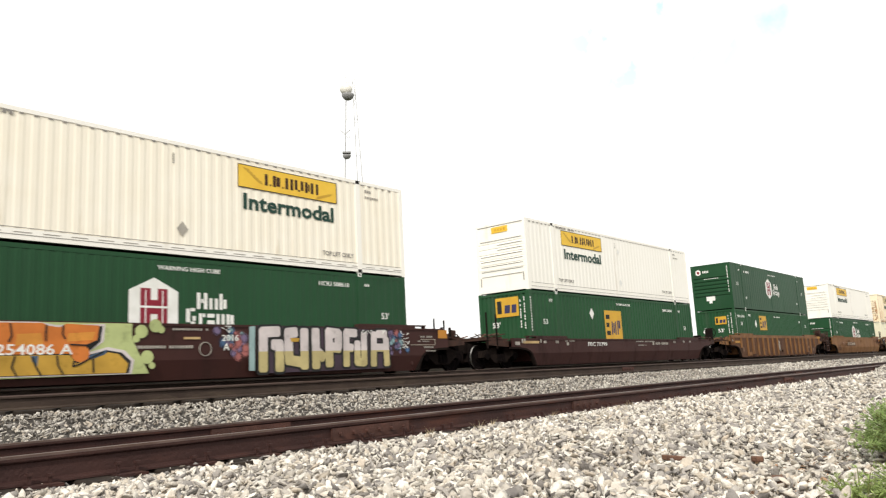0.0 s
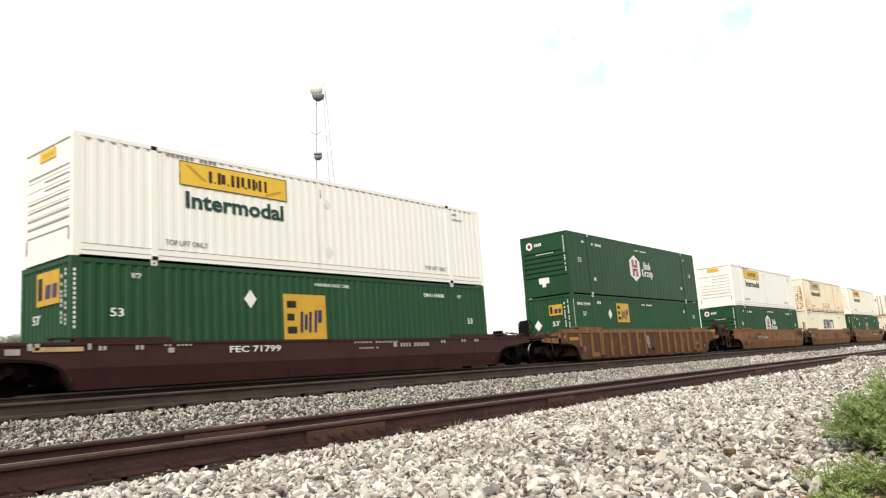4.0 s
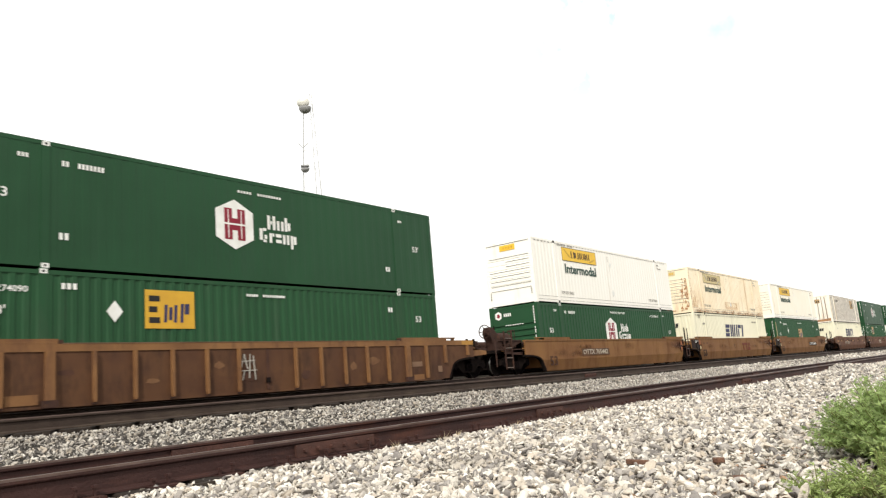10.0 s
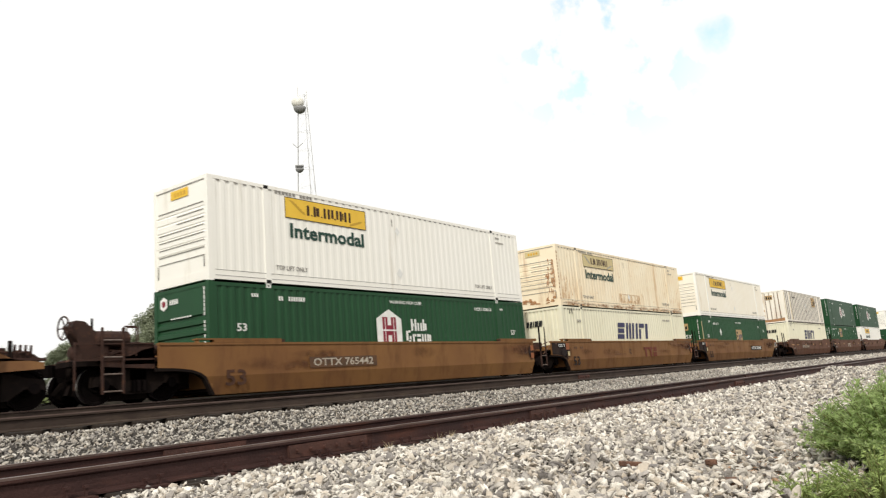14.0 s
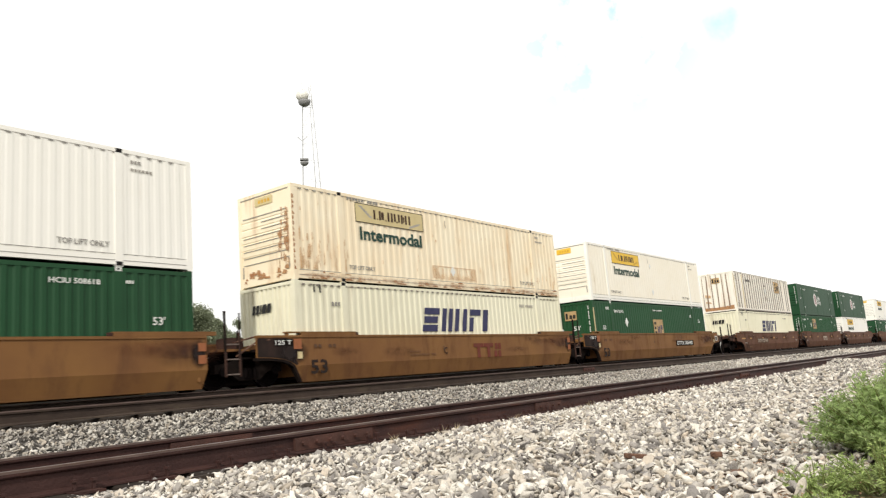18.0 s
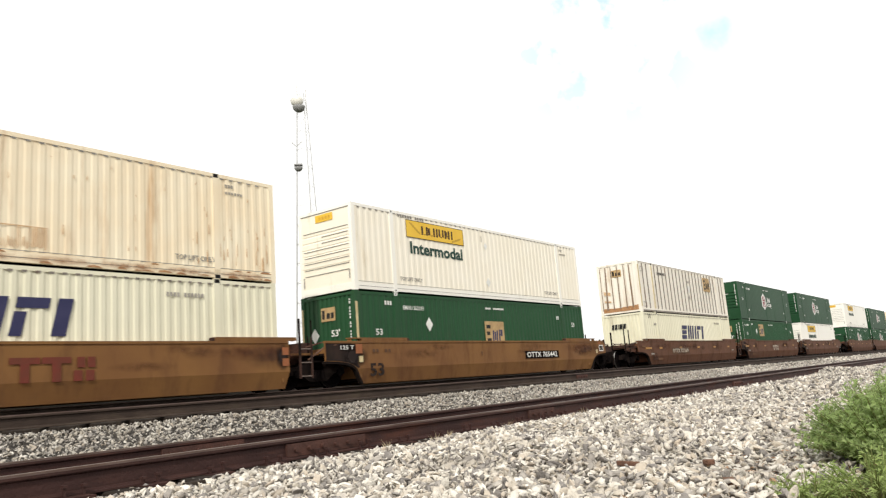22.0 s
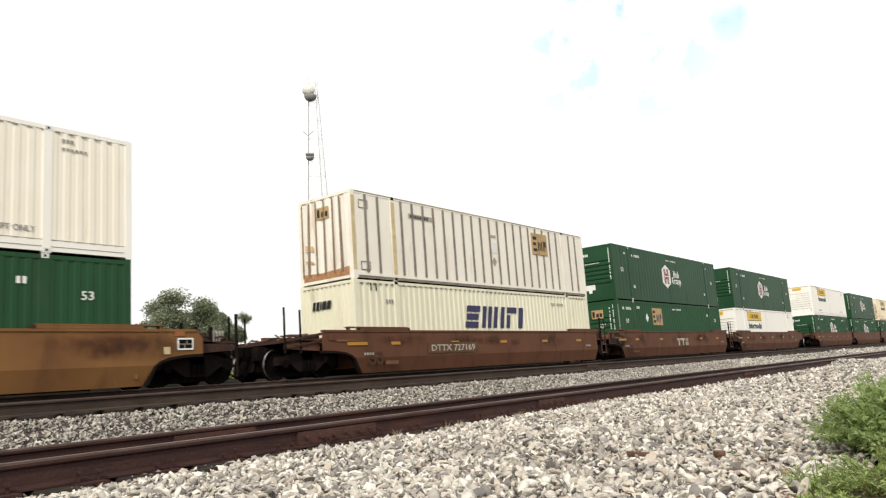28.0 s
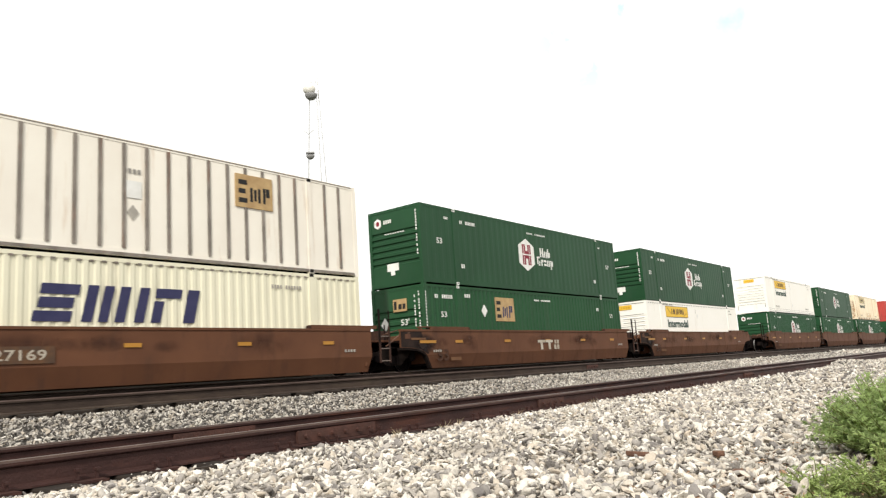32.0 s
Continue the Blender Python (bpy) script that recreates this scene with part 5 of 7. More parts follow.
            part("brake_pipe", bm, M["grimy"], car)
        for k, y in enumerate((-1.30, -1.05)) if s < 0 else ():
            bm = bmesh.new()
            xa, xb = xe - s * (0.55 + 0.2 * k), xe - s * (0.85 + 0.2 * k)
            for u, v in (((xa, y, 1.12), (xa, y, 1.84)), ((xa, y, 1.84), (xb, y, 1.84)), ((xb, y, 1.84), (xb, y, 1.12))):
                tube(bm, u, v, 0.016, 6)
            part("grab_iron", bm, M["grimy"], car, "bent steel grab iron")
        boxes("brake_valve", M["under_black"], car, (xe - s * 1.95 - 0.15, xe - s * 1.95 + 0.15, -1.25, -0.95, 1.13, 1.38))
        boxes("brake_valve", M["under_black"], car, (xe - s * 0.95 - 0.12, xe - s * 0.95 + 0.12, -1.28, -1.02, 0.92, 1.10))
    for dx in (0.35, 0.75, 1.15):
        boxes("deck_rib", M["grimy"], car, (x_in + s * dx - 0.04, x_in + s * dx + 0.04, -1.22, 1.22, 1.12, 1.20))
    ends = ((x_in + s * 0.15, 1.30), (x_in + s * 0.8, 1.22), (x_in + s * (L - 1.1), 1.26), (x_in + s * (L - 0.8), 1.10))
    for k, y in enumerate((-1.24, -0.95, -0.5, 0.6)):
        bm = bmesh.new()
        for (xa, za), (xb, zb) in zip(ends, ends[1:]):
            tube(bm, (xa, y, za + 0.04 * (k % 2)), (xb, y + 0.05, zb + 0.05 * (k % 3)), 0.024, 6)
        part("brake_pipe", bm, M["pipe_brown" if k % 2 else "grimy"], car)


def well_car(kind, free_l, free_r):
    """One well unit. Free ends carry a coupler and truck; at a joint the unit on the right carries the shared truck."""
    paint, label = CARS[kind]
    P = M[paint]
    car = new("well_car")
    rim = 1.12 if kind == "brown" else SILL_T          # the maroon car has lower sides
    xl = -1.62
    xr = CL + 1.88 if free_r else CL + 0.28
    out = sill_outline(True, free_r, xl, xr, rim)
    for side in (-1, 1):
        bm = bmesh.new()
        prism(bm, out, side * (CAR_HW - 0.05), side * CAR_HW, "y")
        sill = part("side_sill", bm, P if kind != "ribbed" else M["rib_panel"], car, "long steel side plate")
        boxes("top_chord", P, car, (xl + 0.02, xr - (0.20 if free_r and kind != "ribbed" else 0.02), side * (CAR_HW - 0.12), side * (CAR_HW + 0.025), rim - (0.17 if kind == "ribbed" else 0.06), rim + 0.004))
        if kind == "ribbed":
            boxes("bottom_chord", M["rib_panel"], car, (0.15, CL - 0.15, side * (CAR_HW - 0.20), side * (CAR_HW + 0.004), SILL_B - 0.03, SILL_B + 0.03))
        # black strips along the truck arches, painting shade over their sunlit edges
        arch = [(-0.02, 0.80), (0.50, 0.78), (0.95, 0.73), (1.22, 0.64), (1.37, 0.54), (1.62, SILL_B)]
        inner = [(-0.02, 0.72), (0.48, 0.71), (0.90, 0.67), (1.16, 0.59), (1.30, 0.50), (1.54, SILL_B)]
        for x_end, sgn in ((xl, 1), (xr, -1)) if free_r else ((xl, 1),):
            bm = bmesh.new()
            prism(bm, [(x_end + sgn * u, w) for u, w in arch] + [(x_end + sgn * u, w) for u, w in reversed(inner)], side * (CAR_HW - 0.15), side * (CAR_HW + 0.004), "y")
            part("arch_shade", bm, M["under_black"], car)
        for a, b in ((-0.55, 2.30), (CL - 2.30, CL + (0.75 if free_r else 0.55))):
            solid = (a + 0.55, b) if a < 2 else (a, b - 0.55 if free_r else b)
            boxes("guide_plate", P, car, (a, b, side * (CAR_HW - 0.16), side * (CAR_HW + 0.03), rim + 0.075, rim + 0.11),
                  (*solid, side * (CAR_HW - 0.06), side * (CAR_HW + 0.028), rim + 0.006, rim + 0.072), label="raised container guide")
            boxes("guide_strut", P, car, (a + 0.04, a + 0.10, side * (CAR_HW - 0.12), side * (CAR_HW + 0.01), rim + 0.0, rim + 0.074) if a < 2 else (b - 0.10, b - 0.04, side * (CAR_HW - 0.12), side * (CAR_HW + 0.01), rim + 0.0, rim + 0.074))
            xb = b + 0.06 if a < 2 else a - 0.06
            boxes("guide_latch", M["grimy"], car, (xb - 0.05, xb + 0.05, side * (CAR_HW - 0.08), side * (CAR_HW + 0.03), rim + 0.006, rim + 0.09))
        if kind == "ribbed":
            xs = [1.11 + 1.0 * i for i in range(14)]
            rnd = random.Random(12)
            for i, x in enumerate(xs):
                if i == 7:                       # one rib is gone, a dark seam with a bolted foot stays
                    boxes("rib_seam", M["stain_brown"], car, (x - 0.05, x + 0.05, side * CAR_HW, side * (CAR_HW + 0.012), SILL_B + 0.06, rim - 0.19))
                    boxes("rib_foot", M["under_black"], car, (x - 0.07, x + 0.05, side * CAR_HW, side * (CAR_HW + 0.05), 0.30, 0.44))
                    continue
                w = 0.10 if i in (1, 13) else 0.034
                bm = bmesh.new()
                prism(bm, [(x - w, rim - 0.17), (x + w, rim - 0.17), (x + w, SILL_B + 0.10), (x + w * 0.5, SILL_B + 0.04), (x - w * 0.5, SILL_B + 0.04), (x - w, SILL_B + 0.10)], side * CAR_HW, side * (CAR_HW + 0.10), "y")
                rib = part("rib", bm, P, car, "upright steel side rib")
                boxes("rib_foot", M["grimy"], rib, (x - w - 0.02, x + w + 0.02, side * CAR_HW, side * (CAR_HW + 0.06), SILL_B + 0.0, SILL_B + 0.035))
            for x in (-1.3, 0.0, 15.13, 16.22, 17.61):
                boxes("rib", P, car, (x - 0.05, x + 0.05, side * CAR_HW, side * (CAR_HW + 0.09), 0.86 if x < -1 or x > 17 else SILL_B + 0.06 if x == 15.13 else 0.62, rim - 0.17))
            for x in (xs[1], xs[13]):            # thick pads at the foot of the lift ribs
                boxes("rib_pad", M["grimy"], car, (x - 0.16, x + 0.16, side * CAR_HW, side * (CAR_HW + 0.13), SILL_B - 0.02, SILL_B + 0.14))
            boxes("patch_plate", M["rib_yellow"], car, (xs[0] + 0.10, xs[1] - 0.22, side * CAR_HW, side * (CAR_HW + 0.012), 0.12, 0.34), label="ochre repair plate")
            boxes("patch_plate", M["faded_plate"], car, (xs[13] + 0.23, xs[13] + 0.79, side * CAR_HW, side * (CAR_HW + 0.010), 0.53, 0.70), label="faded pinkish plate")
            boxes("patch_plate", M["rib_yellow"], car, (xs[13] + 0.30, xs[13] + 0.85, side * CAR_HW, side * (CAR_HW + 0.010), 0.08, 0.26), label="ochre repair plate")
            for i in (1, 3, 5, 6, 8, 10, 11):     # worn paint and dirt between the ribs, in uneven blotches
                bm = bmesh.new()
                x0, z0 = xs[i] + rnd.uniform(0.25, 0.5), rnd.uniform(0.45, 0.95)
                rx, rz = rnd.uniform(0.12, 0.32), rnd.uniform(0.05, 0.18)
                pts = [(x0 + rx * math.cos(k * math.pi / 6) * rnd.uniform(0.7, 1.2), z0 + rz * math.sin(k * math.pi / 6) * rnd.uniform(0.7, 1.2)) for k in range(12)]
                prism(bm, pts, side * (CAR_HW - 0.002), side * (CAR_HW + 0.003), "y")
                part("stain_patch", bm, M[rnd.choice(("rib_soft", "stain_brown", "rib_soft"))], car)
            boxes("chord_end", M["ochre_bright"], car, (xr - 0.75, xr - 0.03, side * (CAR_HW + 0.026), side * (CAR_HW + 0.032), rim - 0.165, rim - 0.01), label="bright ochre end of the chord")
            boxes("chord_lip", M["faded_plate"], car, (2.4, CL - 2.4, side * (CAR_HW - 0.10), side * (CAR_HW + 0.035), rim + 0.006, rim + 0.022), label="pale lip of the chord")
            boxes("patch_plate", M["ochre_bright"], car, (-0.95, -0.12, side * CAR_HW, side * (CAR_HW + 0.012), 0.92, 1.06), label="bright ochre patch")
        # lower third of the plate leans inwards
        tuck = 0.02 if kind == "ribbed" else 0.13
        bm = bmesh.new()
        xa, xb = xl + 1.37, (xr - 1.37 if free_r else xr)
        xc_, xd_ = xl + 1.62, (xr - 1.62 if free_r else xr - 0.10)
        ring = [(xa, CAR_HW, 0.54), (xb, CAR_HW, 0.54), (xd_, CAR_HW - tuck, SILL_B), (xc_, CAR_HW - tuck, SILL_B)]
        va = [bm.verts.new((x, side * y, z)) for x, y, z in ring]
        vb = [bm.verts.new((x, side * (y - 0.05), z)) for x, y, z in ring]
        bm.faces.new(va)
        bm.faces.new(vb[::-1])
        for i in range(4):
            bm.faces.new((va[i], va[(i + 1) % 4], vb[(i + 1) % 4], vb[i]))
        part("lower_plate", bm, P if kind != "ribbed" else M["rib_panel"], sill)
    boxes("well_floor", M["under_black"], car, (0.0, CL, -CAR_HW + 0.20, CAR_HW - 0.20, 0.16, 0.24))
    for x in (-0.10, CL + 0.02):
        boxes("bulkhead", P, car, (x, x + 0.08, -CAR_HW + 0.05, CAR_HW - 0.05, 0.24, rim - 0.10))
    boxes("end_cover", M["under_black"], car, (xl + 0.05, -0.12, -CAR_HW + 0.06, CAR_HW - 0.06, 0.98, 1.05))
    # black boxes added behind the wheels to shut out light from the far side
    boxes("underframe_fill", M["under_black"], car, (-3.0 if free_l else -2.6, -0.12, -0.50, 0.50, 0.30, 0.98))
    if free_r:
        boxes("underframe_fill", M["under_black"], car, (CL + 0.12, CL + 3.0, -0.50, 0.50, 0.30, 0.98))
    WHEELS.append((car, truck(car, -1.95 if free_l else -1.62)))
    if free_l:
        end_platform(car, xl, -3.72, paint, rim, brake=kind in ("yellow",), posts=kind in ("brown", "red"))
    else:
        boxes("joint_casting", M["under_black"], car, (-2.6, -1.6, -0.5, 0.5, 0.60, 1.0))
        ladder(car, -2.46, 0.32, 1.52, "grimy")
        for xp, yp, zt in ((-2.70, -CAR_HW - 0.05, 2.08), (-2.22, -CAR_HW - 0.05, 2.04), (-1.95, -1.05, 1.60), (-1.70, 1.2, 1.85)):
            bm = bmesh.new()
            tube(bm, (xp, yp, 1.0), (xp, yp, zt), 0.040 if xp < -2.4 else 0.024, 6)
            part("hand_post", bm, M["under_black"], car, "upright grab post")
        bm = bmesh.new()
        for u, v in (((-2.25, -1.36, 0.86), (-1.55, -1.40, 1.26)), ((-1.55, -1.40, 1.26), (-1.15, -1.47, 1.30)), ((-1.60, -1.38, 1.24), (-1.35, -1.42, 1.02)), ((-2.2, -1.2, 1.25), (-1.5, -1.2, 1.40))):
            tube(bm, u, v, 0.024, 6)
        part("brake_pipe", bm, M["pipe_brown"], car, "bent brown brake pipes")
        boxes("joint_box", M["grimy"], car, (-2.30, -1.75, -1.05, -0.55, 1.08, 1.40))
        boxes("joint_deck", M[paint], car, (-2.7, xl, -1.15, 1.15, 1.02, 1.08))
    if free_r:
        WHEELS.append((car, truck(car, CL + 1.95)))
        boxes("end_cover", M["under_black"], car, (CL + 0.12, xr - 0.05, -CAR_HW + 0.06, CAR_HW - 0.06, 0.98, 1.05))
        end_platform(car, CL + 1.62, CL + 3.72, paint, rim, brake=kind == "brown", posts=kind in ("yellow",))
    return tagged(car, label, "well car", "cars of the train")


SIDE = -CAR_HW - 0.024


# position of each container's leading end along the track at 13 s; car, lower and upper container, free ends
UNITS = [
    (-53.46, "graffiti", "hub_shallow", "jb", True, True),
    (-30.00, "brown", "emp_mid", "jb_white", True, True),
    (-6.85, "ribbed", "emp", "hub", True, True),
    (16.58, "yellow", "hub_folded", "jb_white", True, False),
    (36.24, "yellow", "swift", "jb_worn", False, False),
    (55.74, "yellow", "emp_aft", "jb_ribbed", False, True),
    (79.60, "red", "swift", "post", True, False),
    (99.09, "red", "emp_louvre", "hub", False, False),
    (118.82, "red", "jb_white", "hub", False, True),
    (143.70, "red", "hub_folded", "jb_white", True, False),
    (163.10, "red", "hub_folded", "hub", False, False),
    (182.50, "red", "hub_folded", "jb_worn", False, True),
    (206.00, "brown", "hub", "red", True, True),
]
# way run by the train, second by second
RUN = (-55.56, -51.16, -46.77, -42.46, -38.21, -33.95, -29.72, -25.45, -21.18, -16.92, -12.68, -8.47, -4.22, 0.0, 4.18, 8.4, 12.63, 16.81, 21.01, 25.21, 29.39, 33.52, 37.62, 41.73, 45.73, 49.8, 53.89, 57.97, 62.03, 66.04, 70.05, 74.01, 77.97)
TRAIN = []
BASE = 0.30
for x, car_kind, low, high, fl, fr in UNITS:
    car = well_car(car_kind, fl, fr)
    TRAIN.append((car, x, ZF))
    a = container(low)
    TRAIN.append((a, x, ZF + BASE))
    b = container(high)
    TRAIN.append((b, x + 0.03, ZF + BASE + height_of(low) + 0.09))
# ---- markings on the cars ----
CARN = [c for c, _, _ in TRAIN if c.name.startswith("well_car")]


def plate(car, name, x0, x1, z0, z1, mat, label="", y=SIDE, lift=0.0):
    return flat(name, rect(x0, x1, z0, z1), M[mat], car, y - lift, label)


def scatter_notes(car, spots, mat="dull_mark"):
    for i, (x, z, w, h, n) in enumerate(spots):
        tagged(bars("small_writing", x, z, w, h, n, mat, car, SIDE, seed=20 + i), kind="stuff")


def blob(cx, cz, rx, rz, n=14, wob=0.0, seed=0):
    rnd = random.Random(seed)
    return [(cx + rx * math.cos(a) * (1 + rnd.uniform(-wob, wob)), cz + rz * math.sin(a) * (1 + rnd.uniform(-wob, wob))) for a in (2 * math.pi * i / n for i in range(n))]


for nm, c in (("spray_orange", (0.62, 0.19, 0.04)), ("spray_gold", (0.52, 0.31, 0.05)), ("spray_amber", (0.66, 0.28, 0.05)), ("spray_lime", (0.44, 0.50, 0.22)), ("spray_blue", (0.07, 0.12, 0.19)), ("spray_violet", (0.20, 0.18, 0.27)),
              ("spray_pink", (0.40, 0.16, 0.15)), ("spray_chalk", (0.62, 0.56, 0.55)), ("spray_sand", (0.50, 0.42, 0.20)), ("spray_aqua", (0.30, 0.42, 0.42))):
    M[nm] = surface(nm, c, tuple(v * 0.78 for v in c), 1.6, tuple(v * 0.55 for v in c), 0.3, rough=0.6)
M["spray_shadow"] = surface("spray_shadow", (0.045, 0.030, 0.040), (0.06, 0.04, 0.06), 2.0, rough=0.7)
M["stencil_amber"] = surface("stencil_amber", (0.46, 0.20, 0.03), (0.36, 0.15, 0.03), 3.0, rough=0.6)
M["stain_soft"] = surface("stain_soft", (0.12, 0.052, 0.030), (0.085, 0.038, 0.025), 2.5, rough=0.75)
M["stencil_smoky"] = surface("stencil_smoky", (0.040, 0.020, 0.014), (0.075, 0.034, 0.02), 4.0, rough=0.75)
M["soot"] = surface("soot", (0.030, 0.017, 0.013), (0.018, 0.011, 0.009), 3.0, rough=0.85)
M["stencil_orange"] = surface("stencil_orange", (0.34, 0.12, 0.05), (0.24, 0.09, 0.04), 4.0, rough=0.7)
M["reflector"] = surface("reflector", (0.44, 0.21, 0.035), rough=0.4)
M["stencil_dark"] = surface("stencil_dark", (0.075, 0.045, 0.03), (0.12, 0.06, 0.03), 5.0, rough=0.7)
M["stencil_black"] = surface("stencil_black", (0.012, 0.008, 0.007), (0.028, 0.016, 0.011), 6.0, rough=0.7)
M["pale_mark"] = surface("pale_mark", (0.48, 0.44, 0.37), (0.36, 0.31, 0.24), 3.0, rough=0.7)
M["stencil_red"] = surface("stencil_red", (0.16, 0.034, 0.022), (0.125, 0.036, 0.022), 5.0, rough=0.7)


for nm, c in (("mist_pink", (0.36, 0.13, 0.12)), ("mist_violet", (0.17, 0.13, 0.22)), ("mist_aqua", (0.24, 0.38, 0.40)), ("mist_blue", (0.07, 0.13, 0.24))):
    M[nm] = misty(nm, c, tuple(v * 0.7 for v in c), 0.9, 9.0, 0.4)


def spray(car, name, pts, mat, layer):
    return flat(name, pts, M[mat], car, SIDE - 0.003 * layer, "", 0.0025)


def graffiti(car):
    # bubble shapes in orange and gold on a lime ground
    spray(car, "spray_ground", [(0.4, 0.20), (7.05, 0.24), (6.75, 0.80), (6.62, 1.05), (6.62, 1.40), (0.4, 1.40)], "spray_lime", 1)
    for i, (x, z, r) in enumerate(((6.85, 1.22, 0.16), (6.72, 1.05, 0.09), (7.0, 0.62, 0.16), (7.12, 0.42, 0.08), (7.35, 1.27, 0.09), (7.2, 1.36, 0.16))):
        spray(car, "spray_dot", blob(x, z, r, r), "spray_lime", 2 + i % 2)
    spray(car, "spray_outline", [(0.6, 0.25), (6.62, 0.24), (6.68, 0.55), (6.45, 0.78), (6.05, 0.86), (5.60, 0.74), (5.95, 0.98), (5.98, 1.38), (4.9, 1.34), (4.55, 1.40), (0.6, 1.38)], "spray_chalk", 4)
    spray(car, "spray_outline", [(0.66, 0.27), (6.56, 0.26), (6.60, 0.53), (6.38, 0.73), (6.03, 0.79), (5.50, 0.66), (5.88, 0.98), (5.92, 1.33), (4.92, 1.29), (4.58, 1.35), (0.66, 1.34)], "black", 5)
    spray(car, "spray_shape", [(0.75, 0.70), (5.30, 0.72), (5.60, 0.90), (5.80, 1.02), (5.84, 1.34), (5.12, 1.37), (4.98, 1.29), (4.74, 1.32), (4.62, 1.38), (0.75, 1.34)], "spray_orange", 6)
    spray(car, "spray_shape", [(0.75, 0.29), (6.48, 0.27), (6.53, 0.48), (6.30, 0.70), (6.06, 0.74), (5.70, 0.62), (5.36, 0.50), (5.20, 0.69), (0.75, 0.695)], "spray_gold", 6)
    spray(car, "spray_shape", [(4.10, 0.90), (4.66, 0.92), (4.60, 1.16), (4.12, 1.14)], "spray_amber", 6.4)
    spray(car, "spray_shape", [(5.14, 0.98), (5.70, 1.02), (5.76, 1.20), (5.16, 1.16)], "spray_amber", 6.4)
    spray(car, "spray_shape", blob(5.44, 0.72, 0.20, 0.19), "spray_orange", 6.6)
    spray(car, "spray_shape", [(4.40, 0.68), (4.56, 0.68), (4.54, 0.44), (4.44, 0.56)], "spray_blue", 6.8)
    spray(car, "spray_shape", [(5.60, 0.66), (6.02, 0.80), (6.0, 0.70), (5.66, 0.58)], "spray_blue", 6.8)
    bm = bmesh.new()
    for path in (((4.70, 1.34), (4.69, 1.12), (4.70, 1.00)), ((5.05, 1.33), (5.04, 1.14), (5.10, 1.04)), ((3.98, 1.36), (4.02, 1.10), (3.96, 0.98)), ((3.1, 1.36), (3.12, 0.98)), ((2.2, 1.36), (2.15, 0.98)), ((1.4, 1.36), (1.42, 0.98)),
                 ((4.10, 0.68), (4.04, 0.46), (4.14, 0.28)), ((4.44, 0.66), (4.50, 0.48), (4.62, 0.28)), ((4.94, 0.68), (4.96, 0.48), (5.08, 0.28)), ((3.3, 0.68), (3.25, 0.46), (3.34, 0.28)), ((2.4, 0.68), (2.36, 0.28)), ((1.6, 0.68), (1.66, 0.28)),
                 ((5.28, 0.44), (5.45, 0.50), (5.66, 0.62), (5.95, 0.76)), ((5.28, 0.44), (5.30, 0.56)), ((5.72, 0.60), (5.73, 0.30)), ((5.20, 0.92), (5.56, 0.90), (5.80, 1.00))):
        for (xa, za), (xb, zb) in zip(path, path[1:]):
            tube(bm, (xa, SIDE - 0.022, za), (xb, SIDE - 0.022, zb), 0.022, 4)
    part("spray_line", bm, M["black"], car, "black sprayed contour lines")
    # tall pale and sand-yellow shapes on a black ground, blue and pink mist at both sides
    spray(car, "spray_cloud", [(9.84, 0.22), (10.02, 0.22), (10.04, 1.40), (9.86, 1.38)], "spray_aqua", 2)
    rnd = random.Random(5)
    for i in range(64):                          # fine mist of sprayed spots
        cx = rnd.gauss(9.50, 0.17) if i < 38 else rnd.gauss(15.34, 0.18)
        r = rnd.uniform(0.07, 0.17)
        bm = bmesh.new()
        z, y = rnd.uniform(0.57, 1.30), SIDE - 0.004 - 0.0001 * i
        bm.faces.new([bm.verts.new(p) for p in ((cx - r, y, z - r), (cx + r, y, z - r), (cx + r, y, min(z + r, 1.40)), (cx - r, y, min(z + r, 1.40)))])
        part("spray_mist", bm, M[rnd.choice(("mist_pink", "mist_pink", "mist_violet", "mist_violet", "mist_aqua", "mist_blue"))], car)
    strokes = (
        ((10.30, 1.24, 10.74, 1.26), (10.29, 1.24, 10.28, 0.28), (10.83, 0.84, 10.82, 0.28), (10.66, 0.90, 10.84, 0.90)),
        ((11.12, 1.22, 11.34, 1.24), (11.13, 1.20, 11.14, 0.50), (11.14, 0.48, 11.52, 0.42), (11.69, 1.25, 11.68, 0.32)),
        ((12.10, 1.26, 12.10, 0.32), (12.12, 0.72, 12.34, 0.56)),
        ((12.60, 1.24, 12.60, 0.36), (12.60, 1.25, 12.94, 1.22), (12.96, 1.20, 12.95, 0.86), (12.68, 0.82, 12.95, 0.80)),
        ((13.30, 1.25, 13.62, 1.24), (13.28, 1.22, 13.26, 0.34), (13.28, 0.82, 13.46, 0.80)),
        ((13.72, 0.92, 13.70, 0.40), (13.72, 0.38, 13.94, 0.36), (14.00, 1.16, 13.98, 0.36)),
        ((14.42, 1.20, 14.38, 0.32), (14.42, 0.80, 14.90, 0.80), (14.94, 1.02, 14.95, 0.32), (14.62, 1.22, 14.90, 1.22)),
    )

    def quad(x0, z0, x1, z1, w, more):
        d = math.hypot(x1 - x0, z1 - z0)
        u, v = (x1 - x0) / d, (z1 - z0) / d
        x0, z0, x1, z1 = x0 - u * more, z0 - v * more, x1 + u * more, z1 + v * more
        c = w * 0.35
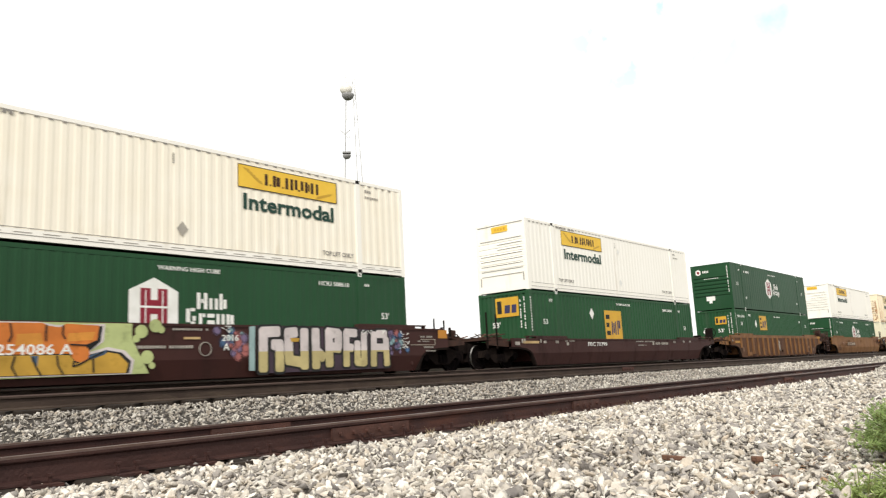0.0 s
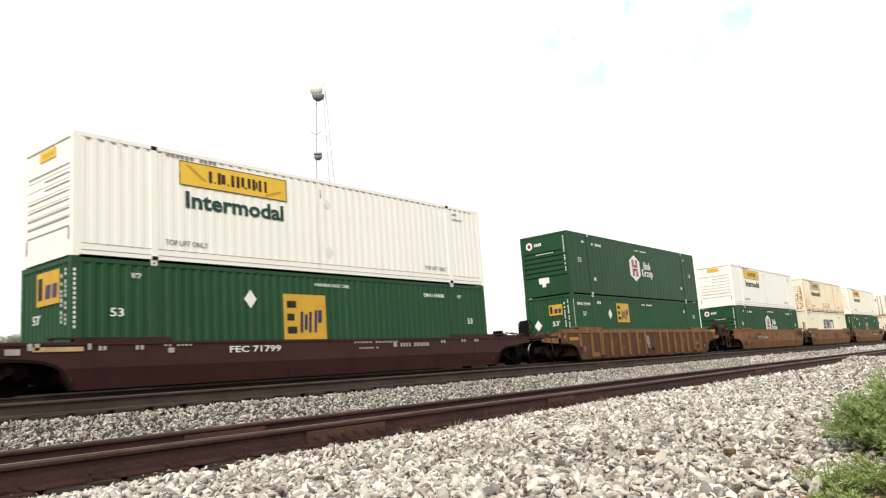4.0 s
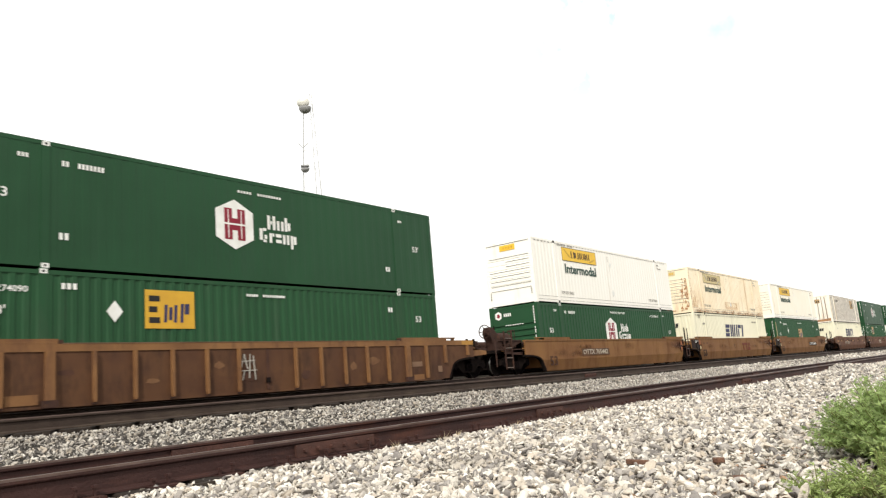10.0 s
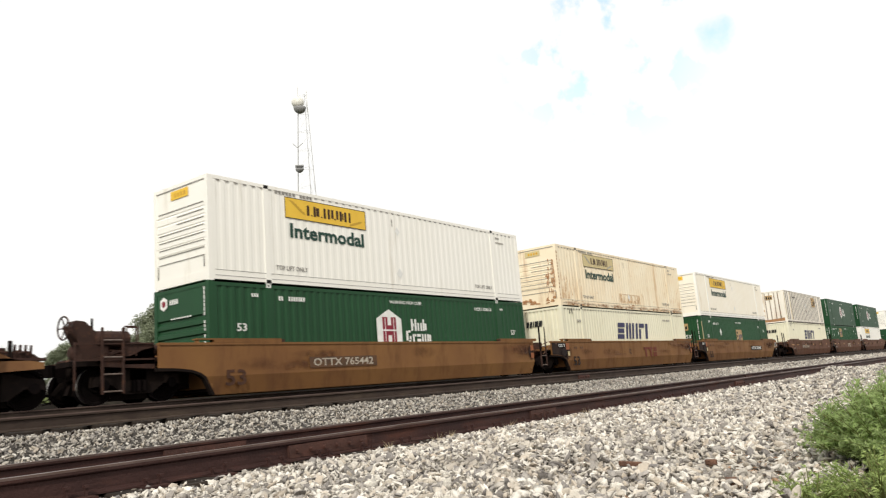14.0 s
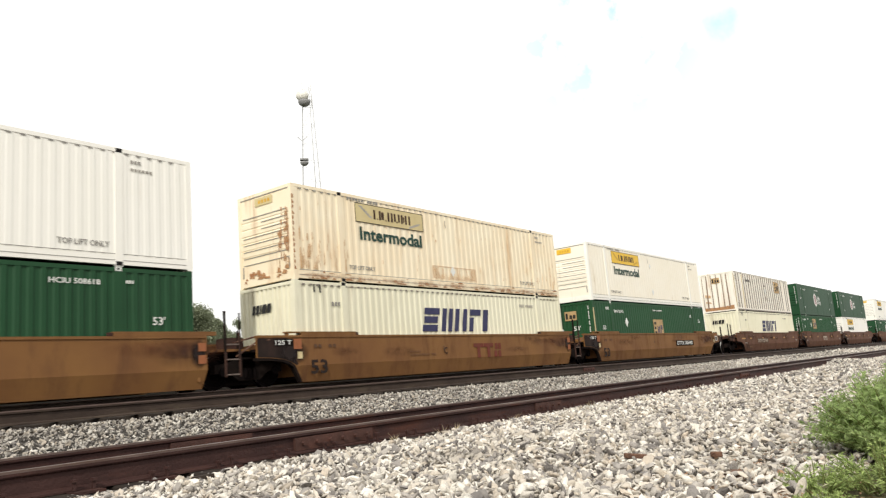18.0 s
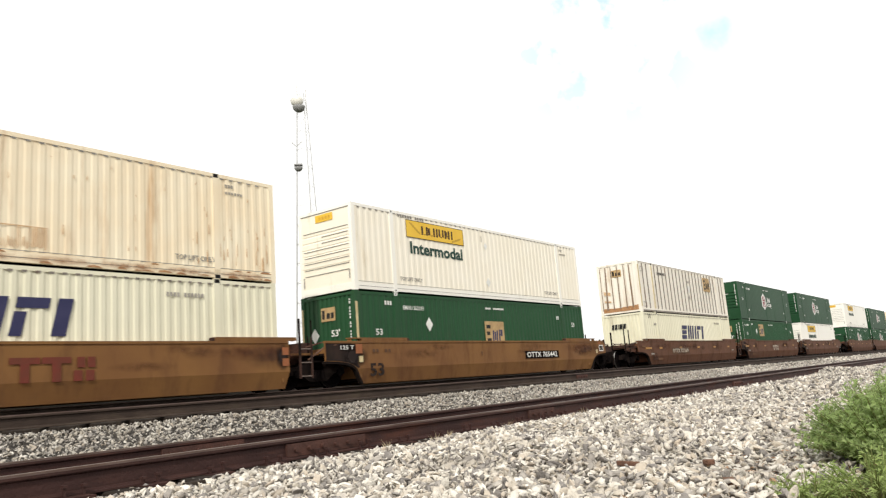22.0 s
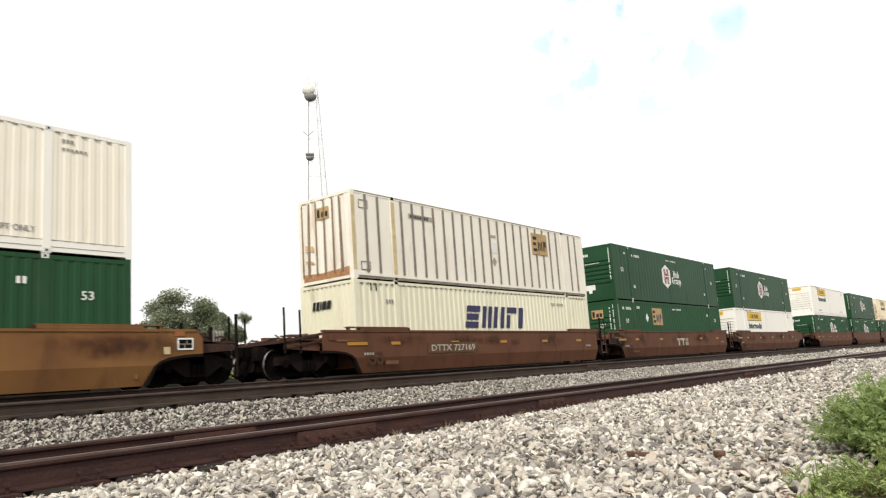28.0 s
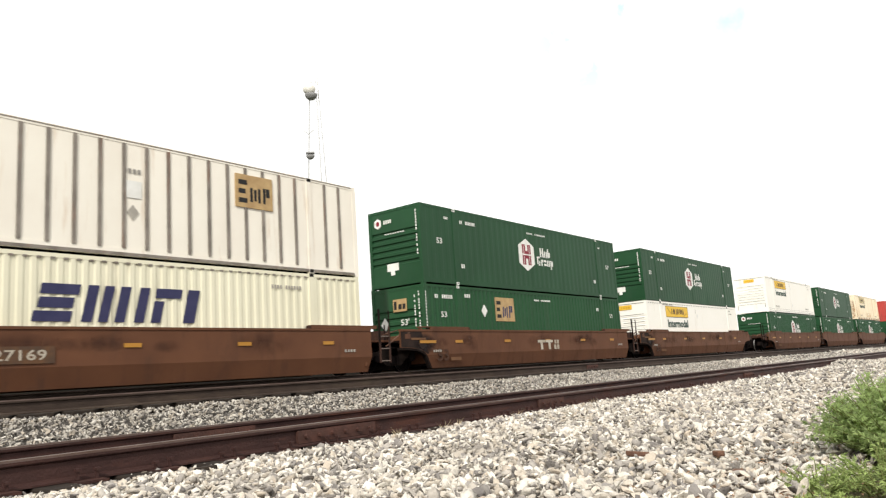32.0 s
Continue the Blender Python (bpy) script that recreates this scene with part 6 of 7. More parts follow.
        return [(x0 - v * (w - c), z0 + u * (w - c)), (x0 - v * w + u * c, z0 + u * w + v * c), (x1 - v * w - u * c, z1 + u * w - v * c), (x1 - v * (w - c), z1 + u * (w - c)),
                (x1 + v * (w - c), z1 - u * (w - c)), (x1 + v * w - u * c, z1 - u * w - v * c), (x0 + v * w + u * c, z0 - u * w + v * c), (x0 + v * (w - c), z0 - u * (w - c))]

    def cut(pts, z, above):
        out = []
        for (xa, za), (xb, zb) in zip(pts, pts[1:] + pts[:1]):
            ina, inb = (za >= z) == above, (zb >= z) == above
            if ina:
                out.append((xa, za))
            if ina != inb:
                k = (z - za) / (zb - za)
                out.append((xa + (xb - xa) * k, z))
        return out

    k = 0
    for shape in strokes:
        outline = bmesh.new()
        pale, sand = bmesh.new(), bmesh.new()
        line = 0.72
        for x0, z0, x1, z1 in shape:
            w = 0.145 if x0 < 13 else 0.125
            k += 1
            lift = SIDE - 0.014 - 0.0002 * k
            prism(outline, quad(x0, z0, x1, z1, w + 0.06, w + 0.04), lift - 0.001, lift, "y")
            lift = SIDE - 0.022 - 0.0002 * k
            for bm, above in ((pale, True), (sand, False)):
                piece = cut(quad(x0, z0, x1, z1, w, w * 0.8), line, above)
                if len(piece) > 2:
                    prism(bm, piece, lift - 0.001, lift, "y")
        ol = part("spray_outline", outline, M["black"], car)
        part("spray_fill", pale, M["spray_chalk"], ol, "pale sprayed fill")
        part("spray_fill", sand, M["spray_sand"], ol, "sand-yellow sprayed fill")
    spray(car, "spray_ground", [(10.08, 0.14), (15.10, 0.16), (15.06, 1.10), (14.2, 1.36), (10.10, 1.42)], "spray_shadow", 3.9)
    spray(car, "spray_shape", [(11.18, 1.08), (11.52, 1.08), (11.46, 0.98), (11.22, 0.98)], "spray_gold", 11)
    # small white tags beside the second piece
    bm = bmesh.new()
    rnd = random.Random(21)
    for x0, z0, w, h, n in ((15.62, 0.78, 0.40, 0.55, 15), (14.79, 1.20, 0.22, 0.17, 5), (8.98, 1.18, 0.30, 0.20, 5), (13.85, 1.20, 0.5, 0.14, 7)):
        for i in range(n):
            xa, za = x0 + rnd.random() * w, z0 + rnd.random() * h
            tube(bm, (xa, SIDE - 0.030, za), (min(x0 + w, max(x0, xa + rnd.uniform(-0.14, 0.14))), SIDE - 0.030, min(z0 + h, max(z0, za + rnd.uniform(-0.14, 0.14)))), 0.011, 4)
    tagged(part("chalk_scrawl", bm, M["white_mark"], car, "small white scrawled tags"), kind="stuff")
    for r in ((16.09, 17.33, 0.875, 0.89), (16.6, 17.33, 1.055, 1.07), (17.31, 17.33, 0.89, 1.055)):
        plate(car, "panel_frame", *r, "pale_mark")
    lettering("254086 A", 3.72, 0.70, 1.55, 0.23, "white_mark", car, SIDE - 0.026)
    lettering("2016", 9.02, 1.00, 0.50, 0.16, "white_mark", car, SIDE - 0.016)
    lettering("A", 9.06, 0.76, 0.18, 0.18, "white_mark", car, SIDE - 0.016)
    plate(car, "patch", 7.95, 8.40, 1.04, 1.10, "emp_worn")
    scatter_notes(car, [(6.62, 0.82, 1.6, 0.07, 22), (7.65, 1.26, 1.0, 0.05, 12), (16.45, 0.98, 0.6, 0.04, 8), (16.6, 1.12, 0.6, 0.06, 8), (16.75, 0.78, 0.5, 0.05, 6), (16.85, 0.66, 0.5, 0.04, 6)])
    bm = bmesh.new()
    n = 20
    for i in range(n):
        a, b = 2 * math.pi * i / n, 2 * math.pi * (i + 1) / n
        tube(bm, (8.55 + 0.17 * math.cos(a), SIDE, 0.80 + 0.17 * math.sin(a)), (8.55 + 0.17 * math.cos(b), SIDE, 0.80 + 0.17 * math.sin(b)), 0.012, 4)
    part("ring_mark", bm, M["dull_mark"], car)
    plate(car, "reflector", 17.49, 17.95, 1.10, 1.38, "stencil_amber", "dull amber end panel")


graffiti(CARN[0])
c = CARN[1]
lettering("FEC 71799", 4.1, 0.80, 1.70, 0.17, "white_mark", c, SIDE)
scatter_notes(c, [(0.55, 0.93, 0.22, 0.10, 2), (1.45, 0.93, 0.25, 0.10, 2), (2.2, 1.00, 0.8, 0.04, 7), (2.3, 0.84, 0.25, 0.12, 1), (8.7, 0.98, 2.2, 0.05, 16), (8.9, 0.80, 0.9, 0.05, 8), (10.5, 0.84, 0.25, 0.16, 1), (10.85, 0.84, 1.5, 0.12, 11),
                 (13.0, 0.93, 0.3, 0.1, 2), (14.2, 0.95, 0.3, 0.1, 2), (15.0, 0.95, 0.3, 0.1, 2), (-1.0, 0.95, 0.3, 0.15, 2), (0.3, 0.95, 0.12, 0.14, 1)])
plate(c, "patch", -0.9, 0.2, 0.92, 1.02, "emp_worn", "faded orange patch")
plate(c, "reflector", -1.45, -1.15, 0.86, 0.99, "dull_mark")
c = CARN[2]
bm = bmesh.new()
for (x0, z0), (x1, z1) in (((7.2, 0.75), (7.3, 1.1)), ((7.3, 1.1), (7.4, 0.7)), ((7.15, 0.9), (7.65, 0.92)), ((7.5, 1.1), (7.45, 0.45)), ((7.2, 0.65), (7.7, 0.66)), ((7.6, 1.05), (7.66, 0.4)), ((7.3, 0.65), (7.22, 0.4))):
    tube(bm, (x0, SIDE - 0.0, z0), (x1, SIDE - 0.0, z1), 0.018, 4)
part("chalk_scrawl", bm, M["dull_mark"], c, "pale scrawled tag")
plate(c, "label_plate", 0.30, 0.52, 0.40, 0.64, "faded_plate", lift=-0.02)
plate(c, "label_plate", 15.78, 16.01, 0.30, 0.52, "faded_plate", lift=-0.02)
plate(c, "label_plate", -1.18, -1.05, 0.90, 1.08, "under_black", lift=-0.02)
scatter_notes(c, [(-1.45, 1.0, 0.12, 0.14, 1)])
for i in (3, 4, 5):
    c = CARN[i]
    lettering("53", 0.34, 0.27, 0.68, 0.43, "stencil_black" if i > 3 else "stencil_smoky", c, SIDE + 0.010)
    if i == 3:
        continue
    pl = plate(c, "label_plate", -1.02, -0.30, 1.12, 1.32, "under_black", "black capacity plate")
    lettering("125 T", -0.98, 1.15, 0.60, 0.13, "white_mark", c, SIDE - 0.005)
    plate(c, "label_plate", -0.16, 0.02, 0.74, 0.94, "pale_strip")
    scatter_notes(c, [(0.5, 1.05, 0.35, 0.1, 2), (1.1, 1.05, 0.35, 0.1, 2), (6.8, 0.85, 0.1, 0.16, 1)], "stencil_dark")
M["mist_brown"] = misty("mist_brown", (0.085, 0.036, 0.022), (0.060, 0.028, 0.02), 0.36, 3.0)
M["mist_rust"] = misty("mist_rust", (0.16, 0.055, 0.025), (0.12, 0.042, 0.022), 0.4, 4.0)
M["mist_thin"] = misty("mist_thin", (0.13, 0.052, 0.024), (0.10, 0.042, 0.022), 0.35, 4.0)
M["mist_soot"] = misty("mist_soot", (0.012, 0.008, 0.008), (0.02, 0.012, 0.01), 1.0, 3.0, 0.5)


def stain(car, x0, x1, z0, z1, mat, lift):
    """A soft stain on the car's side plate."""
    bm = bmesh.new()
    y = -CAR_HW - 0.002 - lift
    bm.faces.new([bm.verts.new(p) for p in ((x0, y, z0), (x1, y, z0), (x1, y, z1), (x0, y, z1))])
    return part("stain", bm, M[mat], car, "soft brown stain" if mat != "mist_soot" else "black sooty stain")


rnd = random.Random(31)
for i in (3, 4, 5):
    c = CARN[i]
    for k in range(6):
        x = rnd.uniform(0.5, CL - 1.5)
        z = rnd.uniform(0.56, 1.1)
        stain(c, x, x + rnd.uniform(0.8, 2.6), z, min(1.36, z + rnd.uniform(0.2, 0.5)), "mist_thin", 0.0005 * k)
    stain(c, CL - 2.6, CL + 1.2, 0.85, 1.36, "mist_rust", 0.006)
    stain(c, CL - 1.5, CL + 0.8 if i < 5 else CL + 1.85, 0.58, 1.36, "mist_brown", 0.0065)
for i in (6, 7, 8):
    for k in range(8):
        x = rnd.uniform(-0.8, CL - 1.5)
        z = rnd.uniform(0.56, 0.9)
        stain(CARN[i], x, x + rnd.uniform(0.8, 2.6), z, min(1.34, z + rnd.uniform(0.3, 0.7)), "mist_brown", 0.0005 * k)
for i in (3, 4):
    # orange end pads and soot beside the joint
    for z in (0.70, 1.02):
        plate(CARN[i], "reflector", CL + 0.0, CL + 0.24, z, z + 0.22, "stencil_orange", "dull orange end pad")
    stain(CARN[i], CL - 0.25, CL + 0.27, 0.545, 1.35, "mist_soot", 0.007)
    plate(CARN[i + 1], "reflector", -0.30, 0.0, 1.02, 1.32, "stencil_orange", "dull orange end pad", lift=0.006)
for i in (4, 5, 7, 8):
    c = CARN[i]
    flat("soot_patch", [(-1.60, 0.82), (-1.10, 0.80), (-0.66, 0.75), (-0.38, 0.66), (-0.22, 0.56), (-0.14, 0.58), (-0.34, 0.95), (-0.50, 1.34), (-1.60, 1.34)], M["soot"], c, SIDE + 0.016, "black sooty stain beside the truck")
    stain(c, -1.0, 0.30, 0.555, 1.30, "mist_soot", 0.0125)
for i, x in ((3, 3.36), (5, 10.11)):
    plate(CARN[i], "label_plate", x, x + 2.95, 0.66, 0.98, "stencil_dark" if i == 3 else "under_black", "dark number plate")
    lettering("OTTX 765442", x + 0.15, 0.71, 2.62, 0.23, "pale_mark" if i == 3 else "white_mark", CARN[i], SIDE - 0.005)
bar_word(CARN[4], 8.70, 0.53, [(0.0, 0.64, 0.40, 0.14), (0.22, 0.20, 0.0, 0.40), (0.68, 0.64, 0.40, 0.14), (0.90, 0.20, 0.0, 0.40), (1.38, 0.20, 0.0, 0.24), (1.66, 0.20, 0.0, 0.24), (1.46, 0.18, 0.30, 0.24), (1.70, 0.18, 0.30, 0.24)], "stencil_red", 0, SIDE)
lettering("C", 6.83, 0.72, 0.20, 0.24, "stencil_black", CARN[4], SIDE)
scatter_notes(CARN[4], [(4.9, 0.70, 1.45, 0.06, 16), (4.9, 0.82, 0.6, 0.05, 8)], "rib_soft")
c = CARN[5]
for r in ((17.28, 17.74, 1.16, 1.20), (17.28, 17.74, 0.90, 0.94), (17.28, 17.32, 0.94, 1.16), (17.70, 17.74, 0.94, 1.16)):
    plate(c, "panel_frame", *r, "white_mark", "white frame strip of a number panel")
plate(c, "label_plate", 17.32, 17.70, 0.94, 1.16, "under_black", "dark panel with grey cross lines", lift=-0.003)
for r in ((17.32, 17.70, 1.04, 1.055), (17.48, 17.495, 0.94, 1.04), (17.54, 17.555, 1.055, 1.16)):
    plate(c, "panel_frame", *r, "dull_mark", lift=0.002)
plate(c, "label_plate", 16.90, 17.08, 0.80, 0.98, "pale_strip")
plate(c, "label_plate", 17.20, 17.50, 1.24, 1.36, "stencil_orange", "dull orange panel")
c = CARN[6]
plate(c, "label_plate", 3.35, 6.35, 0.62, 0.99, "stencil_dark", "dark number plate")
lettering("DTTX 727169", 3.55, 0.69, 2.62, 0.23, "pale_mark", c, SIDE - 0.005)
for i in (6, 7, 8, 9):
    for x, w in ((-0.62, 0.90), (1.43, 0.45), (4.72, 0.45), (7.95, 0.45), (11.2, 0.45), (14.3, 0.45)):
        plate(CARN[i], "reflector", x, x + w, 0.94, 1.04, "reflector")
    lettering("53", 0.33, 0.30, 0.68, 0.43, "stencil_smoky", CARN[i], SIDE + 0.010)
    plate(CARN[i], "patch", -1.08, -0.28, 1.06, 1.13, "rib_soft", "faded orange patch")
    plate(CARN[i], "label_plate", -1.4, -1.12, 1.10, 1.26, "stain_soft")
    plate(CARN[i], "label_plate", 1.10, 1.72, 0.30, 0.42, "rib_soft")
    scatter_notes(CARN[i], [(0.1, 0.62, 0.5, 0.08, 4), (15.2, 0.7, 0.5, 0.08, 4)])
bar_word(CARN[7], 7.30, 0.60, [(0.0, 0.62, 0.30, 0.11), (0.22, 0.18, 0.0, 0.30), (0.66, 0.62, 0.30, 0.11), (0.88, 0.18, 0.0, 0.30), (1.36, 0.19, 0.0, 0.20), (1.62, 0.19, 0.0, 0.20), (1.42, 0.16, 0.24, 0.17), (1.64, 0.16, 0.24, 0.17)], "pale_mark", 0, SIDE)
# ---- ballast stones ----
def stone_material(name, tone):
    m = bpy.data.materials.new(name)
    m.use_nodes = True
    nt = m.node_tree
    b = nt.nodes["Principled BSDF"]
    b.inputs["Roughness"].default_value = 0.9
    b.inputs["Specular IOR Level"].default_value = 0.2
    geo = nt.nodes.new("ShaderNodeNewGeometry")
    cr = nt.nodes.new("ShaderNodeValToRGB")
    cr.color_ramp.interpolation = "LINEAR"
    el = cr.color_ramp.elements
    tones = ((0.0, (0.13, 0.12, 0.12)), (0.14, (0.26, 0.245, 0.24)), (0.30, (0.44, 0.41, 0.385)), (0.43, (0.60, 0.56, 0.505)), (0.55, (0.52, 0.455, 0.38)), (0.66, (0.74, 0.71, 0.655)), (0.88, (0.86, 0.83, 0.78)), (1.0, (0.52, 0.44, 0.36)))
    tones = [(k, (c[0] * tone * 1.02, c[1] * tone, c[2] * tone * 0.96)) for k, c in tones]
    el[0].position, el[0].color = 0.0, (*tones[0][1], 1)
    el[1].position, el[1].color = 1.0, (*tones[-1][1], 1)
    for p, c in tones[1:-1]:
        e = el.new(p)
        e.color = (*c, 1)
    nt.links.new(geo.outputs["Random Per Island"], cr.inputs["Fac"])
    col = ramp_mix(nt, noise_fac(nt, 35.0, 5.0, 0.35, 0.75), cr.outputs["Color"], (0.30, 0.28, 0.25))
    mx = nt.nodes.new("ShaderNodeMix")
    mx.data_type, mx.inputs["Factor"].default_value = "RGBA", 0.45
    nt.links.new(cr.outputs["Color"], mx.inputs[6])
    nt.links.new(col, mx.inputs[7])
    broad = nt.nodes.new("ShaderNodeMath")          # dusty and darker stretches of the bed
    broad.operation, broad.inputs[1].default_value = "MULTIPLY", 0.45
    nt.links.new(noise_fac(nt, 1.5, 3.0, 0.50, 0.72), broad.inputs[0])
    nt.links.new(ramp_mix(nt, broad.outputs["Value"], mx.outputs[2], (0.20, 0.175, 0.15)), b.inputs["Base Color"])
    bp = nt.nodes.new("ShaderNodeBump")
    bp.inputs["Strength"].default_value, bp.inputs["Distance"].default_value = 0.5, 0.01
    nt.links.new(noise_fac(nt, 90.0, 4.0, 0.2, 0.8), bp.inputs["Height"])
    nt.links.new(bp.outputs["Normal"], b.inputs["Normal"])
    return m


M["stone"] = stone_material("stone", 1.0)
M["stone_dull"] = stone_material("stone_dull", 0.76)


def stones(name, label, x0, x1, y0, y1, count, lo, hi, seed, skip=(), pile=0.02, thin_x=False, mat="stone", plain=False):
    """Crushed stone scattered on the bed, angular, each a closed little solid, all in one mesh."""
    rng = np.random.default_rng(seed)
    p = (1 + 5 ** 0.5) / 2
    ico = np.array([(-1, p, 0), (1, p, 0), (-1, -p, 0), (1, -p, 0), (0, -1, p), (0, 1, p), (0, -1, -p), (0, 1, -p), (p, 0, -1), (p, 0, 1), (-p, 0, -1), (-p, 0, 1)], float)
    ico /= np.linalg.norm(ico[0])
    tri = np.array([(0, 11, 5), (0, 5, 1), (0, 1, 7), (0, 7, 10), (0, 10, 11), (1, 5, 9), (5, 11, 4), (11, 10, 2), (10, 7, 6), (7, 1, 8), (3, 9, 4), (3, 4, 2), (3, 2, 6), (3, 6, 8), (3, 8, 9), (4, 9, 5), (2, 4, 11), (6, 2, 10), (8, 6, 7), (9, 8, 1)])
    if plain:                             # six-sided chips where the stones stay small to the eye
        ico = np.array([(a, b, c) for c in (-1, 1) for b in (-1, 1) for a in (-1, 1)], float) / 3 ** 0.5
        tri = np.array([(0, 2, 3), (0, 3, 1), (4, 5, 7), (4, 7, 6), (0, 1, 5), (0, 5, 4), (2, 6, 7), (2, 7, 3), (0, 4, 6), (0, 6, 2), (1, 3, 7), (1, 7, 5)])
    nv, nf = len(ico), len(tri)
    u = rng.random(count)
    x = x0 + (x1 - x0) * (u ** 1.8 if thin_x else u)
    y = rng.uniform(y0, y1, count)
    keep = np.ones(count, bool)
    for a, b in skip:
        keep &= ~((y > a) & (y < b))
    if y0 < 1:
        keep &= y > 0.95 + 0.22 * np.sin(x * 1.7) * np.cos(x * 0.6) - 0.25 * rng.random(count)
    x, y = x[keep], y[keep]
    n = len(x)
    z = np.array([bed_height(a, b) for a, b in zip(x, y)]) + rng.uniform(-0.3, 1.0, n) * pile
    z += (0.018 * np.sin(x * 2.1 + 1.3 * y) + 0.012 * np.sin(x * 5.3 - y * 4.1)) * np.where((y > 4.3) | (y < 1.0), 0.3, 1.0)
    size = lo + (hi - lo) * rng.random(n) ** 1.6
    shape = rng.uniform((0.90, 0.60, 0.22), (1.75, 1.12, 0.50), (n, 3)) * size[:, None] * 0.5
    v = ico[None] * rng.uniform(0.58, 1.28, (n, nv, 1)) * shape[:, None, :]
    q = rng.normal(size=(n, 4))
    q[:, 1:3] *= 0.42                     # mostly lying flat
    q /= np.linalg.norm(q, axis=1)[:, None]
    w, a, b, c = q.T
    R = np.stack([1 - 2 * (b * b + c * c), 2 * (a * b - c * w), 2 * (a * c + b * w), 2 * (a * b + c * w), 1 - 2 * (a * a + c * c), 2 * (b * c - a * w), 2 * (a * c - b * w), 2 * (b * c + a * w), 1 - 2 * (a * a + b * b)], 1).reshape(n, 3, 3)
    v = np.einsum("nij,nkj->nki", R, v) + np.stack([x, y, z], 1)[:, None, :]
    f = (tri[None] + nv * np.arange(n)[:, None, None]).reshape(-1, 3)
    me = bpy.data.meshes.new(name)
    me.vertices.add(n * nv)
    me.vertices.foreach_set("co", v.ravel())
    me.loops.add(len(f) * 3)
    me.loops.foreach_set("vertex_index", f.ravel())
    me.polygons.add(len(f))
    me.polygons.foreach_set("loop_start", np.arange(0, len(f) * 3, 3))
    me.update(calc_edges=True)
    sharp = me.attributes.new("sharp_face", "BOOLEAN", "FACE")
    sharp.data.foreach_set("value", np.repeat(rng.random(n) < 0.5, nf))
    me.materials.append(M[mat])
    ob = new(name, me)
    return tagged(ob, label, "ballast", kind="stuff")


NR = (YN - GAUGE / 2, YN + GAUGE / 2)
RAILS_NEAR = ((NR[0] - 0.075, NR[0] + 0.085), (NR[1] - 0.085, NR[1] + 0.085))
stones("ballast", "pale crushed stone beside the near end of the track", -6.0, 1.6, 0.75, 4.90, 10500, 0.045, 0.095, 16, RAILS_NEAR, 0.035)
stones("ballast", "grey crushed stone between tracks at the near end", -10.0, 2.6, 6.5, 9.66, 6000, 0.055, 0.12, 17, (), 0.03, False, "stone_dull", True)
stones("ballast", "pale grey crushed stone heaped beside the empty track", 1.6, 9.5, 0.75, 4.90, 45000, 0.024, 0.068, 11, RAILS_NEAR, 0.054)
stones("ballast", "pale grey crushed stone along the empty track", 9.5, 48.0, 0.9, 4.96, 25000, 0.042, 0.10, 12, RAILS_NEAR, 0.05, True, plain=True)
stones("ballast", "pale grey crushed stone between the rails", -1.0, 40.0, 4.95, 6.45, 7000, 0.04, 0.09, 13, RAILS_NEAR, 0.01, True, plain=True)
stones("ballast", "pale crushed stone between the two empty tracks", 2.6, 28.0, 6.5, 9.56, 29000, 0.028, 0.072, 14, (), 0.036, False, "stone_dull", True)
stones("ballast", "pale crushed stone farther between the tracks", 28.0, 90.0, 6.5, 9.52, 9000, 0.07, 0.15, 18, (), 0.02, True, "stone_dull", True)
stones("ballast", "far ballast beside the empty tracks", 48.0, 160.0, 0.9, 9.6, 6000, 0.10, 0.22, 15, RAILS_NEAR, 0.03, True, plain=True)


# ---- plants ----
def leaf_cloud(name, material, parent, leaves, seed, label="", coarse=False):
    """Many lance-shaped leaves in one mesh: each a folded strip, of two lengths or, when coarse, one diamond; leaves are (place, way, length, width)."""
    rnd = random.Random(seed)
    verts, faces = [], []
    for p, d, ln, wd in leaves:
        d = d.normalized()
        s = d.cross(Vector((rnd.uniform(-0.9, 0.9), rnd.uniform(-0.9, 0.9), 1))).normalized()
        nrm = s.cross(d)
        k = len(verts)
        if coarse:
            verts += [p, p + d * ln * 0.5 - s * wd + nrm * wd * 0.3, p + d * ln, p + d * ln * 0.5 + s * wd + nrm * wd * 0.3]
            faces += [(k, k + 1, k + 2), (k, k + 2, k + 3)]
            continue
        for t, w, drop in ((0.0, 0.12, 0.0), (0.45, 1.0, 0.0), (1.0, 0.04, -0.16)):
            c = p + d * ln * t + nrm * (drop * ln)
            verts += [c - s * wd * w + nrm * wd * w * 0.35, c, c + s * wd * w + nrm * wd * w * 0.35]
        for i in range(2):
            a = k + 3 * i
            faces += [(a, a + 1, a + 4, a + 3), (a + 1, a + 2, a + 5, a + 4)]
    me = bpy.data.meshes.new(name)
    me.from_pydata(verts, [], faces)
    me.materials.append(material)
    for f in me.polygons:
        f.use_smooth = True
    ob = new(name, me)
    ob.parent = parent
    return tagged(ob, label, kind="stuff")


